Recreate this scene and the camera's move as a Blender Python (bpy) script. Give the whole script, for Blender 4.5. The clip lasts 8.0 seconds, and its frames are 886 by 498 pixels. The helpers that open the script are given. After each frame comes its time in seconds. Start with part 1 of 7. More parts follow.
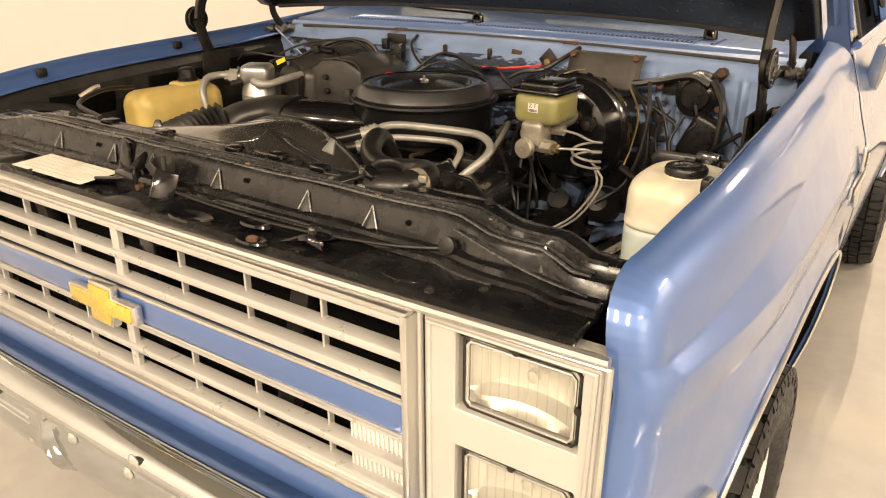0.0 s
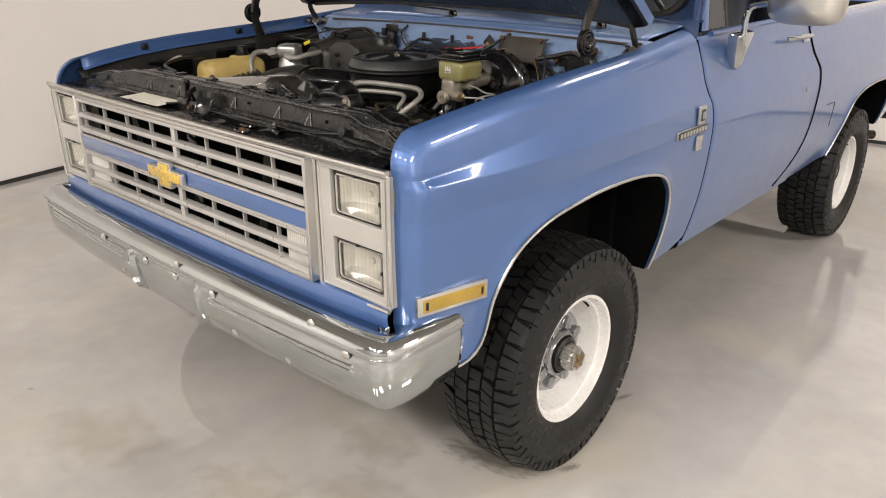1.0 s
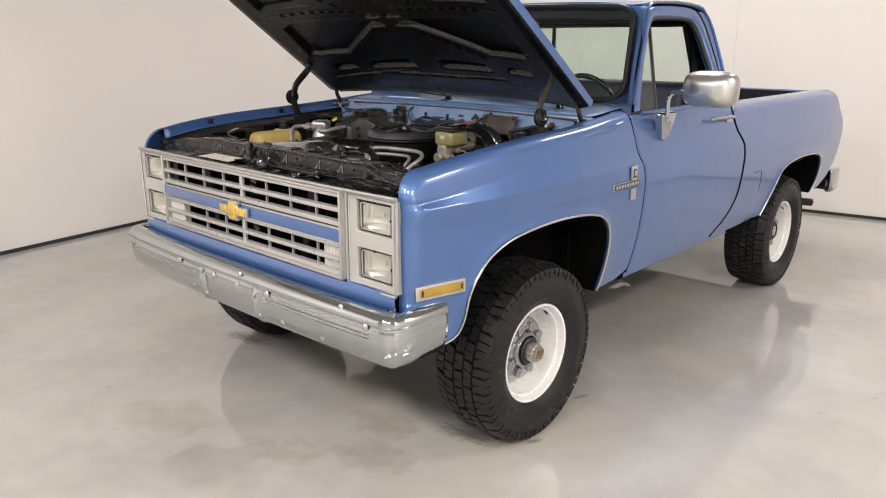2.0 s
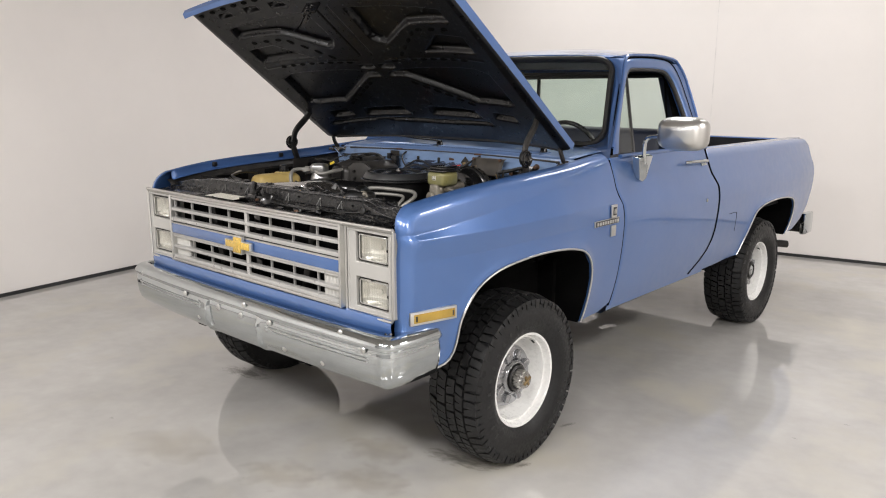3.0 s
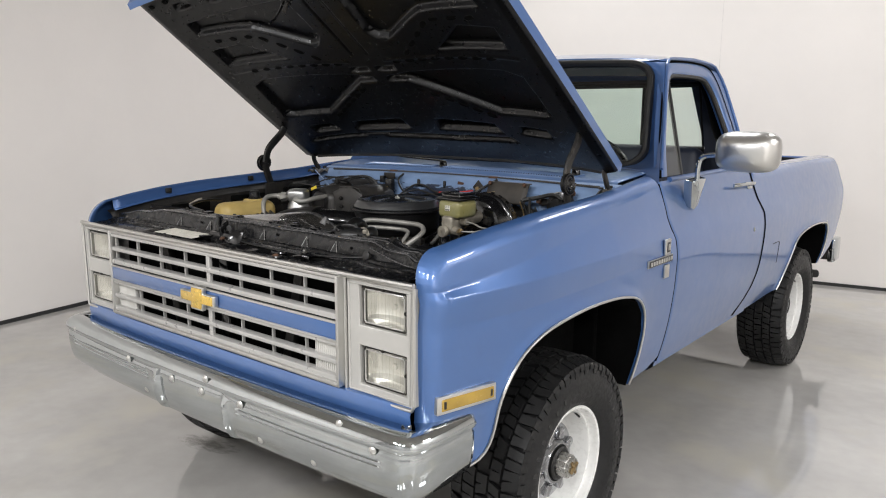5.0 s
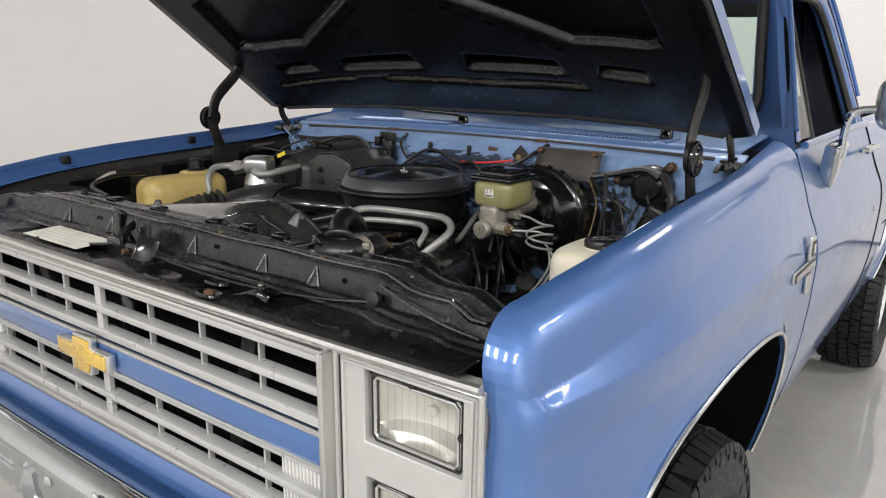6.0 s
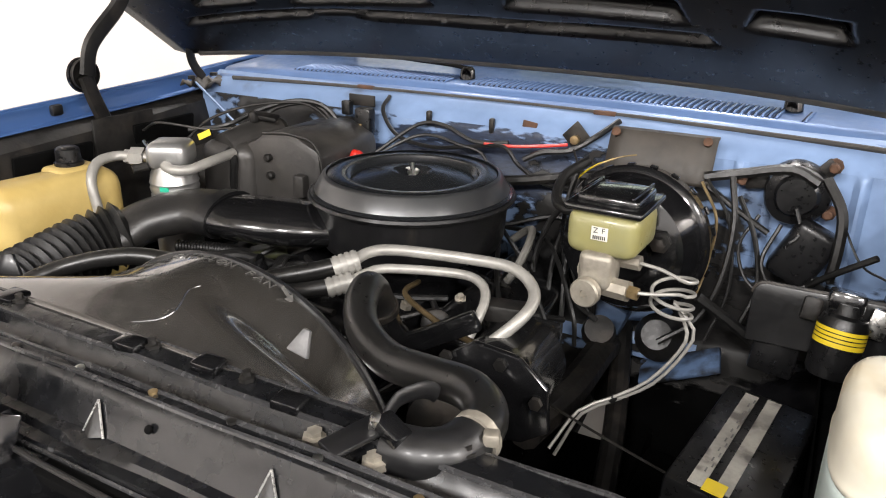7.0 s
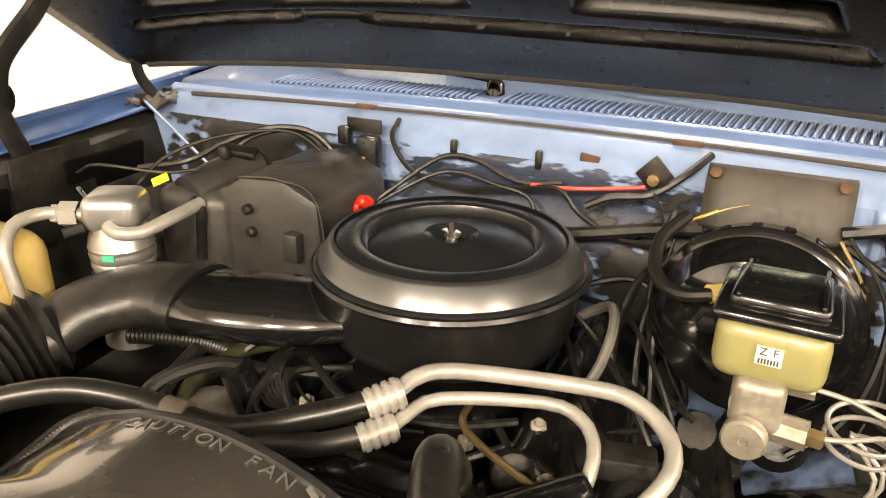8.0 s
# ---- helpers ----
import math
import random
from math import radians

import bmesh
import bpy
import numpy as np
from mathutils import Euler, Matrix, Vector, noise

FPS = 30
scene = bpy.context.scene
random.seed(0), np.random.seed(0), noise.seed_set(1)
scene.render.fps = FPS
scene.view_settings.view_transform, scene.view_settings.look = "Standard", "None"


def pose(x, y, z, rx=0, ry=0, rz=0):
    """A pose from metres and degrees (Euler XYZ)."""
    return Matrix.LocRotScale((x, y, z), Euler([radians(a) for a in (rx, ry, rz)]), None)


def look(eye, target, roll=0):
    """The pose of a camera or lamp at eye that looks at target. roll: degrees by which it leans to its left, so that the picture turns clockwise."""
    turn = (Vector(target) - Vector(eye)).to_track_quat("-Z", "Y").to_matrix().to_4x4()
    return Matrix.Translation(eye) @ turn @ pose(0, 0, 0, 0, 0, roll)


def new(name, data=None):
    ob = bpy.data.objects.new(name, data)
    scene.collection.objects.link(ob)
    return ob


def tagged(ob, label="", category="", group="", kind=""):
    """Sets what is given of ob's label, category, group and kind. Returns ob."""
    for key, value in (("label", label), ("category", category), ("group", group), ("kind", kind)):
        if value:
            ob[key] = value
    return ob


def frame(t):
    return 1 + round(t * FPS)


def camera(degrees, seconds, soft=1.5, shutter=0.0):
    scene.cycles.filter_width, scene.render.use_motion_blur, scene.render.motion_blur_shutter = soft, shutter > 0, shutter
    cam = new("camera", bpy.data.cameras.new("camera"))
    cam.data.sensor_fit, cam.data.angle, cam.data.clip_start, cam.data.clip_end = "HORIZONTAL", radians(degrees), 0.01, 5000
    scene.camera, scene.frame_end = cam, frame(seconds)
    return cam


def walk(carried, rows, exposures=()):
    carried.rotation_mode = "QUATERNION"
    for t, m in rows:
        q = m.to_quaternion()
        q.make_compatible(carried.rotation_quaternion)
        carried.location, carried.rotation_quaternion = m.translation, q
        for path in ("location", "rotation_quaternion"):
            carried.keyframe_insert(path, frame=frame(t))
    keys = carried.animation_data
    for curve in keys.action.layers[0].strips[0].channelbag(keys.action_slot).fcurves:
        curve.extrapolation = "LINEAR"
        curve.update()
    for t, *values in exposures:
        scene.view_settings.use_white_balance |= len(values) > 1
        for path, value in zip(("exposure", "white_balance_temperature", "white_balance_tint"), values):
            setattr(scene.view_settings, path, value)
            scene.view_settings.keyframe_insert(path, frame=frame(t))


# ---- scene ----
cam = camera(61.4, 8.0, soft=1.1)
PATH = [
    (0, (1.194, -1.49, 1.637), (0.158, 0.04, 0.873), 0.1),
    (0.2, (1.366, -1.566, 1.636), (0.274, -0.073, 0.877), 0.07),
    (0.5, (1.7, -1.704, 1.634), (0.516, -0.278, 0.882), -0.0),
    (1, (2.14, -1.913, 1.671), (0.898, -0.535, 0.923), -0.1),
    (1.5, (2.476, -2.3, 1.711), (1.212, -0.92, 1.003), 0.1),
    (2, (2.757, -2.513, 1.715), (1.454, -1.094, 1.178), 0.2),
    (2.2, (2.867, -2.557, 1.711), (1.55, -1.127, 1.241), 0.0),
    (3.5, (2.902, -2.748, 1.677), (1.611, -1.273, 1.282), 0.3),
    (4, (2.795, -2.788, 1.697), (1.532, -1.285, 1.317), 0.2),
    (4.5, (2.588, -2.577, 1.701), (1.341, -1.055, 1.343), 0.1),
    (4.7, (2.458, -2.439, 1.685), (1.215, -0.912, 1.332), 0.2),
    (5.8, (1.593, -1.693, 1.586), (0.397, -0.15, 1.153), 0.5),
    (6, (1.44, -1.52, 1.609), (0.271, 0.026, 1.118), 0.5),
    (6.5, (1.017, -1.238, 1.652), (-0.054, 0.326, 1.015), 0.9),
    (7, (0.702, -1.019, 1.666), (-0.173, 0.628, 0.944), 1.1),
    (7.5, (0.502, -0.824, 1.651), (-0.287, 0.858, 0.91), 0.9),
    (8, (0.381, -0.712, 1.673), (-0.381, 0.97, 0.906), 0.9),
]
EXPOSURES = [(0.0, 0.64, 9500, 15), (0.3, 0.27, 8200, 14), (0.6, 0.05, 7450, 13), (1.0, 0.0, 6900, 13), (1.5, 0.0, 6800, 13), (2.2, 0.0, 6560, 12), (3.5, -0.07, 6340, 11),
             (4.7, -0.07, 6220, 10), (6.0, 0.08, 6150, 9), (6.5, 0.42, 6050, 11), (7.0, 1.09, 6500, 12), (7.5, 1.44, 7600, 12), (8.0, 1.58, 8950, 14)]
walk(cam, [(t, look(eye, target, roll)) for t, eye, target, roll in PATH], EXPOSURES)

# ---- world and lights ----
world = bpy.data.worlds.new("world")
scene.world = world
world.use_nodes = True
world.node_tree.nodes["Background"].inputs[0].default_value = (0.9, 0.93, 1.0, 1)
world.node_tree.nodes["Background"].inputs[1].default_value = 0.05
ROOM_TURN = 10.0          # the room stands turned against the truck
CEILING = 4.2
ROOM = pose(0, 0, 0, 0, 0, ROOM_TURN)
LAMPS = [(-1.7, -4.6, 142), (0.2, -4.9, 148), (2.4, -4.9, 136), (4.8, -3.6, 200), (0.5, 2.9, 54), (-1.2, 3.9, 46), (2.2, 4.0, 28), (5.3, 1.2, 130)]
for lx, ly, power in LAMPS:
    data = bpy.data.lights.new("panel_light", "AREA")
    data.shape, data.size, data.size_y, data.energy, data.color = "RECTANGLE", 0.60, 1.15, power, (1.0, 0.975, 0.945)
    lamp = new("panel_light", data)
    lamp.matrix_world = ROOM @ pose(lx, ly, CEILING - 0.09)


# ---- mesh helpers ----
def part(name, bm, material, parent=None, label="", sharp=35, double=1e-5):
    """Link a bmesh as one mesh object under a thing or a part."""
    if double:
        bmesh.ops.remove_doubles(bm, verts=bm.verts, dist=double)
    bmesh.ops.recalc_face_normals(bm, faces=bm.faces)
    limit = radians(sharp)
    for e in bm.edges:
        e.smooth = not (len(e.link_faces) == 2 and e.calc_face_angle(0) > limit)
    for f in bm.faces:
        f.smooth = True
    me = bpy.data.meshes.new(name)
    bm.to_mesh(me)
    bm.free()
    me.materials.append(material)
    ob = new(name, me)
    if parent:
        ob.parent = parent
    if label:
        tagged(ob, label)
    return ob


def slab(size, at=(0, 0, 0), turn=(0, 0, 0), bevel=0.004, bm=None, segs=2):
    """A box with rounded edges."""
    own = bmesh.new()
    bmesh.ops.create_cube(own, size=1, matrix=Matrix.Diagonal((*size, 1)))
    if bevel:
        b = min(bevel, min(size) * 0.45)
        bmesh.ops.bevel(own, geom=own.edges[:], offset=b, segments=segs, profile=0.5, affect="EDGES")
    bmesh.ops.transform(own, matrix=pose(*at, *turn), verts=own.verts)
    return merge(bm, own)


def merge(bm, own):
    if bm is None:
        return own
    me = bpy.data.meshes.new("tmp")
    own.to_mesh(me)
    own.free()
    bm.from_mesh(me)
    bpy.data.meshes.remove(me)
    return bm


def lathe(profile, m=None, segs=32, bm=None, wave=None):
    """Turn (radius, height) pairs round the local z axis. wave(angle) scales the radius."""
    own = bmesh.new()
    rows = []
    for r, h in profile:
        if r < 1e-6:
            rows.append([own.verts.new((0, 0, h))])
        else:
            rows.append([own.verts.new((r * (wave(a) if wave else 1) * math.cos(a), r * (wave(a) if wave else 1) * math.sin(a), h))
                         for a in (2 * math.pi * i / segs for i in range(segs))])
    for a, b in zip(rows, rows[1:]):
        for i in range(segs):
            j = (i + 1) % segs
            q = [a[i % len(a)], a[j % len(a)], b[j % len(b)], b[i % len(b)]]
            q = [v for k, v in enumerate(q) if v not in q[:k]]
            if len(q) > 2:
                own.faces.new(q)
    if m:
        bmesh.ops.transform(own, matrix=m, verts=own.verts)
    return merge(bm, own)


def spline(points, step=0.012):
    """A smooth line through the points (Catmull-Rom)."""
    p = [Vector(q) for q in points]
    p = [2 * p[0] - p[1]] + p + [2 * p[-1] - p[-2]]
    out = []
    for a, b, c, d in zip(p, p[1:], p[2:], p[3:]):
        n = max(2, min(24, int((c - b).length / step)))
        for i in range(n):
            t = i / n
            out.append(0.5 * (2 * b + (c - a) * t + (2 * a - 5 * b + 4 * c - d) * t * t + (3 * b - a - 3 * c + d) * t ** 3))
    return out + [p[-2]]


def tube(points, radius, segs=10, bm=None, step=0.012, smooth=True, flat=1.0, up=None, ridge=None):
    """A pipe along points; radius is a number or a function of the share of the way; flat squeezes it along the local up."""
    own = bmesh.new()
    line = spline(points, step) if smooth else [Vector(q) for q in points]
    total = len(line) - 1
    ref = Vector(up) if up else None
    last = None
    for i, q in enumerate(line):
        d = (line[min(i + 1, total)] - line[max(i - 1, 0)]).normalized()
        if ref is None:
            ref = d.orthogonal().normalized()
        s = d.cross(ref)
        s = s.normalized() if s.length > 1e-6 else d.orthogonal().normalized()
        n = s.cross(d).normalized()
        if not up:
            ref = n
        r = radius(i / total) if callable(radius) else radius
        if ridge:
            r *= 1 + ridge * (i % 2)
        ring = [own.verts.new(q + s * (r * math.cos(a)) + n * (r * flat * math.sin(a))) for a in (2 * math.pi * k / segs for k in range(segs))]
        if last:
            for k in range(segs):
                own.faces.new((last[k], last[(k + 1) % segs], ring[(k + 1) % segs], ring[k]))
        else:
            own.faces.new(ring[::-1])
        last = ring
    own.faces.new(last)
    return merge(bm, own)


def sheet(rows, bm=None, close=False):
    """A surface through rows of points."""
    own = bmesh.new()
    grid = [[own.verts.new(p) for p in row] for row in rows]
    for a, b in zip(grid, grid[1:]):
        n = len(a)
        for i in range(n if close else n - 1):
            j = (i + 1) % n
            try:
                own.faces.new((a[i], a[j], b[j], b[i]))
            except ValueError:
                pass
    return merge(bm, own)


def prism(outline, m, depth, bevel=0.0, bm=None, segs=2):
    """A flat outline in local x, y, given a depth along local z."""
    own = bmesh.new()
    face = own.faces.new([own.verts.new((x, y, 0)) for x, y in outline])
    top = bmesh.ops.extrude_face_region(own, geom=[face])
    bmesh.ops.translate(own, verts=[v for v in top["geom"] if isinstance(v, bmesh.types.BMVert)], vec=(0, 0, depth))
    if bevel:
        bmesh.ops.bevel(own, geom=own.edges[:], offset=bevel, segments=segs, profile=0.5, affect="EDGES")
    bmesh.ops.transform(own, matrix=m, verts=own.verts)
    return merge(bm, own)


def resample(points, count):
    """Points at even steps along a line."""
    p = np.array(points, float)
    d = np.concatenate([[0], np.cumsum(np.linalg.norm(np.diff(p, axis=0), axis=1))])
    s = np.linspace(0, d[-1], count)
    return np.stack([np.interp(s, d, p[:, k]) for k in range(p.shape[1])], 1)


def thicken(ob, t):
    mod = ob.modifiers.new("thickness", "SOLIDIFY")
    mod.thickness, mod.offset = t, -1
    return ob


def ease(v):
    v = max(0.0, min(1.0, v))
    return v * v * (3 - 2 * v)


def smooth_line(points, steps=6):
    return [tuple(q) for q in spline([(*p, 0) if len(p) == 2 else p for p in points], step=0.02)]


# ---- materials ----
def material(name, colour, rough=0.5, metal=0.0, coat=0.0, var=0.12, scale=6.0, bump=0.0, bump_scale=120.0, rough_var=0.08,
             second=None, mix_scale=3.0, mix_at=0.55, mix_soft=0.12, sheen=0.5, alpha=1.0, glass=0.0):
    """A node material: base colour varied at two scales, an optional second colour in patches, roughness wear and fine relief."""
    m = bpy.data.materials.new(name)
    m.use_nodes = True
    nt = m.node_tree
    b = nt.nodes["Principled BSDF"]
    co = nt.nodes.new("ShaderNodeTexCoord")

    def noise_at(s, detail=6.0):
        n = nt.nodes.new("ShaderNodeTexNoise")
        n.inputs["Scale"].default_value, n.inputs["Detail"].default_value = s, detail
        nt.links.new(co.outputs["Object"], n.inputs["Vector"])
        return n

    def ramp_of(src, lo, hi, a, c):
        r = nt.nodes.new("ShaderNodeMapRange")
        for k, v in zip((1, 2, 3, 4), (lo, hi, a, c)):
            r.inputs[k].default_value = v
        nt.links.new(src, r.inputs[0])
        return r.outputs[0]

    def mixed(fac, one, two):
        x = nt.nodes.new("ShaderNodeMix")
        x.data_type = "RGBA"
        nt.links.new(fac, x.inputs[0])
        for sock, v in ((x.inputs[6], one), (x.inputs[7], two)):
            if isinstance(v, tuple):
                sock.default_value = (*v[:3], 1)
            else:
                nt.links.new(v, sock)
        return x.outputs[2]

    dark = tuple(max(0.0, c * (1 - var)) for c in colour)
    light = tuple(min(1.0, c * (1 + var)) for c in colour)
    big, small = noise_at(scale), noise_at(scale * 9)
    base = mixed(ramp_of(big.outputs[0], 0.35, 0.65, 0, 1), dark, light)
    fine = mixed(ramp_of(small.outputs[0], 0.35, 0.65, 0, 1), tuple(c * (1 - var * 0.5) for c in (1, 1, 1)), (1.0, 1.0, 1.0))
    mul = nt.nodes.new("ShaderNodeMix")
    mul.data_type, mul.blend_type = "RGBA", "MULTIPLY"
    mul.inputs[0].default_value = 1
    nt.links.new(base, mul.inputs[6])
    nt.links.new(fine, mul.inputs[7])
    out = mul.outputs[2]
    if second:
        patch = noise_at(mix_scale, 8)
        out = mixed(ramp_of(patch.outputs[0], mix_at - mix_soft, mix_at + mix_soft, 0, 1), out, second)
    nt.links.new(out, b.inputs["Base Color"])
    b.inputs["Metallic"].default_value = metal
    b.inputs["Specular IOR Level"].default_value = sheen
    nt.links.new(ramp_of(small.outputs[0], 0.3, 0.7, max(0.02, rough - rough_var), min(1, rough + rough_var)), b.inputs["Roughness"])
    if coat:
        b.inputs["Coat Weight"].default_value, b.inputs["Coat Roughness"].default_value = coat, 0.07
    if glass:
        b.inputs["Transmission Weight"].default_value = glass
        b.inputs["IOR"].default_value = 1.45
    if alpha < 1:
        b.inputs["Alpha"].default_value = alpha
    if bump:
        n = noise_at(bump_scale, 3)
        bp = nt.nodes.new("ShaderNodeBump")
        bp.inputs["Strength"].default_value, bp.inputs["Distance"].default_value = 1.0, bump
        nt.links.new(n.outputs[0], bp.inputs["Height"])
        nt.links.new(bp.outputs[0], b.inputs["Normal"])
    return m


BLUE = material("blue_paint", (0.058, 0.134, 0.340), 0.38, 0.35, 1.0, var=0.04, scale=2, rough_var=0.03)
BAY_BLUE = material("bay_blue_paint", (0.22, 0.325, 0.53), 0.45, 0.1, 0.2, var=0.12, scale=5, second=(0.10, 0.12, 0.16), mix_scale=7, mix_at=0.70, mix_soft=0.08, bump=0.0015, bump_scale=16)
COWL_BLUE = material("cowl_blue_paint", (0.125, 0.210, 0.405), 0.40, 0.2, 0.3, var=0.10, scale=6, bump=0.0006, bump_scale=30)
DEEP_BLUE = material("cab_trim_blue", (0.014, 0.019, 0.036), 0.5, var=0.15)
CHROME = material("chrome", (0.50, 0.53, 0.54), 0.05, 1.0, var=0.04, rough_var=0.03)
BRIGHT = material("bright_trim", (0.60, 0.595, 0.575), 0.32, 1.0, var=0.02, rough_var=0.02)
ARGENT = material("argent_plastic", (0.475, 0.468, 0.452), 0.34, 0.35, var=0.06, scale=4)
WARM_ARGENT = material("bezel_plastic", (0.42, 0.411, 0.388), 0.40, 0.10, var=0.05)
BLACK = material("black_paint", (0.005, 0.005, 0.006), 0.13, 0.0, 0.0, var=0.3, scale=5, bump=0.0010, bump_scale=11, rough_var=0.06, sheen=0.5,
                 second=(0.012, 0.0115, 0.011), mix_scale=9, mix_at=0.62, mix_soft=0.16)
GLOSS_BLACK = material("gloss_black_enamel", (0.006, 0.006, 0.0065), 0.2, 0.0, 0.7, var=0.2)
SATIN_BLACK = material("satin_black_enamel", (0.009, 0.009, 0.0095), 0.36, 0.0, 0.1, var=0.2, scale=10)
PLASTIC = material("black_plastic", (0.008, 0.008, 0.0085), 0.32, var=0.3, scale=10, bump=0.0003, bump_scale=300)
RUBBER = material("rubber", (0.010, 0.0097, 0.0093), 0.42, var=0.3, scale=12, bump=0.0004, bump_scale=200)
TYRE = material("tyre_rubber", (0.010, 0.010, 0.0104), 0.52, var=0.25, sheen=0.35, scale=9, bump=0.0004, bump_scale=220, rough_var=0.15)
GRIME = material("grimy_metal", (0.018, 0.0168, 0.0155), 0.5, 0.4, var=0.4, scale=14, second=(0.05, 0.042, 0.035), mix_scale=16, mix_at=0.62, bump=0.001, bump_scale=60)
# near-black that paints deep shade into wells, gaps, openings and the underbody
DARK = material("painted_deep_shade", (0.0022, 0.0022, 0.0022), 0.9, var=0.4, sheen=0.08, bump=0.001, bump_scale=40)
HOOD_UNDER = material("hood_underside", (0.0030, 0.0030, 0.0036), 0.30, 0.0, 0.0, var=0.1, scale=6, rough_var=0.04, sheen=0.42)
ALU = material("aluminium", (0.52, 0.51, 0.49), 0.30, 1.0, var=0.12, scale=15, bump=0.0003, bump_scale=150)
DULL_ALU = material("dull_aluminium_pipe", (0.33, 0.32, 0.295), 0.42, 0.3, var=0.14, scale=18, bump=0.0003, bump_scale=160)
CAST = material("cast_metal", (0.36, 0.33, 0.275), 0.5, 0.6, var=0.25, scale=20, bump=0.0008, bump_scale=90)
BRASS = material("brass_plated", (0.34, 0.25, 0.13), 0.4, 0.8, var=0.25, scale=20)
GOLD = material("gold_emblem", (0.72, 0.49, 0.10), 0.3, 0.6, 0.5, var=0.05)
WHEEL_WHITE = material("white_wheel_enamel", (0.78, 0.78, 0.76), 0.3, 0.0, 0.4, var=0.04)
AMBER = material("amber_lens", (0.36, 0.23, 0.03), 0.2, 0.0, 0.6, var=0.12, scale=14)
RED = material("red_plastic", (0.62, 0.025, 0.015), 0.35, var=0.1)
YELLOW = material("yellow_sticker", (0.75, 0.56, 0.02), 0.5, var=0.08)
DUSTY_BLACK = material("dusty_black_plastic", (0.038, 0.0365, 0.0345), 0.20, 0.0, 0.9, var=0.25, scale=4, sheen=1.0, second=(0.045, 0.040, 0.034), mix_scale=3, mix_at=0.58, mix_soft=0.2, rough_var=0.08)
PAPER = material("paper_label", (0.72, 0.70, 0.62), 0.55, var=0.1, scale=12, second=(0.52, 0.50, 0.42), mix_scale=12, mix_at=0.62)
INK = material("ink", (0.05, 0.05, 0.05), 0.6, var=0.1)
RUST = material("rusty_steel", (0.115, 0.06, 0.036), 0.75, 0.3, var=0.4, scale=25, bump=0.001, bump_scale=80)
YELLOWED = material("yellowed_plastic", (0.58, 0.43, 0.155), 0.42, var=0.12, scale=4, second=(0.42, 0.28, 0.07), mix_scale=6, mix_at=0.62, bump=0.0006, bump_scale=50)
MILKY = material("milky_plastic", (0.74, 0.70, 0.58), 0.42, var=0.07, scale=6, second=(0.62, 0.52, 0.34), mix_scale=9, mix_at=0.62)
WASH = material("fluid_filled_plastic", (0.60, 0.69, 0.66), 0.42, var=0.07, scale=5)
FLUID = material("amber_reservoir", (0.285, 0.255, 0.085), 0.34, 0.0, 0.2, var=0.10, scale=9, second=(0.20, 0.205, 0.13), mix_scale=10, mix_at=0.52, mix_soft=0.2)
DUCT = material("moulded_duct_plastic", (0.016, 0.0155, 0.015), 0.36, var=0.25, scale=6, second=(0.026, 0.024, 0.021), mix_scale=5, mix_at=0.6, mix_soft=0.2, bump=0.0003, bump_scale=220)


def thin_glass(name, tint, gloss=1.0):
    """Thin pane: tinted see-through with a Fresnel gloss."""
    m = bpy.data.materials.new(name)
    m.use_nodes = True
    nt = m.node_tree
    nt.nodes.remove(nt.nodes["Principled BSDF"])
    clear, shine, mix, facing, bend, scale = (nt.nodes.new(k) for k in ("ShaderNodeBsdfTransparent", "ShaderNodeBsdfGlossy", "ShaderNodeMixShader", "ShaderNodeLayerWeight", "ShaderNodeMath", "ShaderNodeMath"))
    clear.inputs[0].default_value = (*tint, 1)
    shine.inputs["Roughness"].default_value = 0.02
    facing.inputs["Blend"].default_value = 0.5
    bend.operation, bend.inputs[1].default_value = "POWER", 4.0
    scale.operation, scale.inputs[1].default_value, scale.inputs[2].default_value = "MULTIPLY_ADD", 0.85, 0.045 * gloss
    nt.links.new(facing.outputs["Facing"], bend.inputs[0])
    nt.links.new(bend.outputs[0], scale.inputs[0])
    nt.links.new(scale.outputs[0], mix.inputs[0])
    nt.links.new(clear.outputs[0], mix.inputs[1])
    nt.links.new(shine.outputs[0], mix.inputs[2])
    nt.links.new(mix.outputs[0], nt.nodes["Material Output"].inputs[0])
    return m


GLASS = thin_glass("clear_glass", (0.86, 0.92, 0.89))
LENS = thin_glass("lamp_glass", (0.97, 0.965, 0.94))
REFLECTOR = material("lamp_reflector", (0.80, 0.80, 0.79), 0.40, 0.9, var=0.04, scale=14, rough_var=0.03)
CAN_ALU = material("brushed_can_aluminium", (0.50, 0.50, 0.49), 0.32, 0.8, var=0.06, scale=14, rough_var=0.02)
HEATER = material("dusty_heater_plastic", (0.034, 0.032, 0.030), 0.40, var=0.25, scale=8, second=(0.056, 0.051, 0.045), mix_scale=6, mix_at=0.6, mix_soft=0.15, bump=0.0006, bump_scale=60)
RIBBED = material("ribbed_clear_plastic", (0.62, 0.61, 0.58), 0.22, 0.0, 0.5, var=0.06)
# lighter than the support's black: puts highlights into its dusty pressed ridges
RIDGE_GLINT = material("ridge_highlight_paint", (0.060, 0.060, 0.062), 0.24, 0.4, 0.4, var=0.4, scale=9)
DUST_SEAL = material("dusty_rubber_seal", (0.05, 0.046, 0.040), 0.75, var=0.3, scale=14, second=(0.045, 0.04, 0.035), mix_scale=20, mix_at=0.55, bump=0.001, bump_scale=90)
COVER = material("dusty_cover_plate", (0.055, 0.048, 0.040), 0.55, var=0.25, scale=10, second=(0.085, 0.072, 0.058), mix_scale=8, mix_at=0.6)
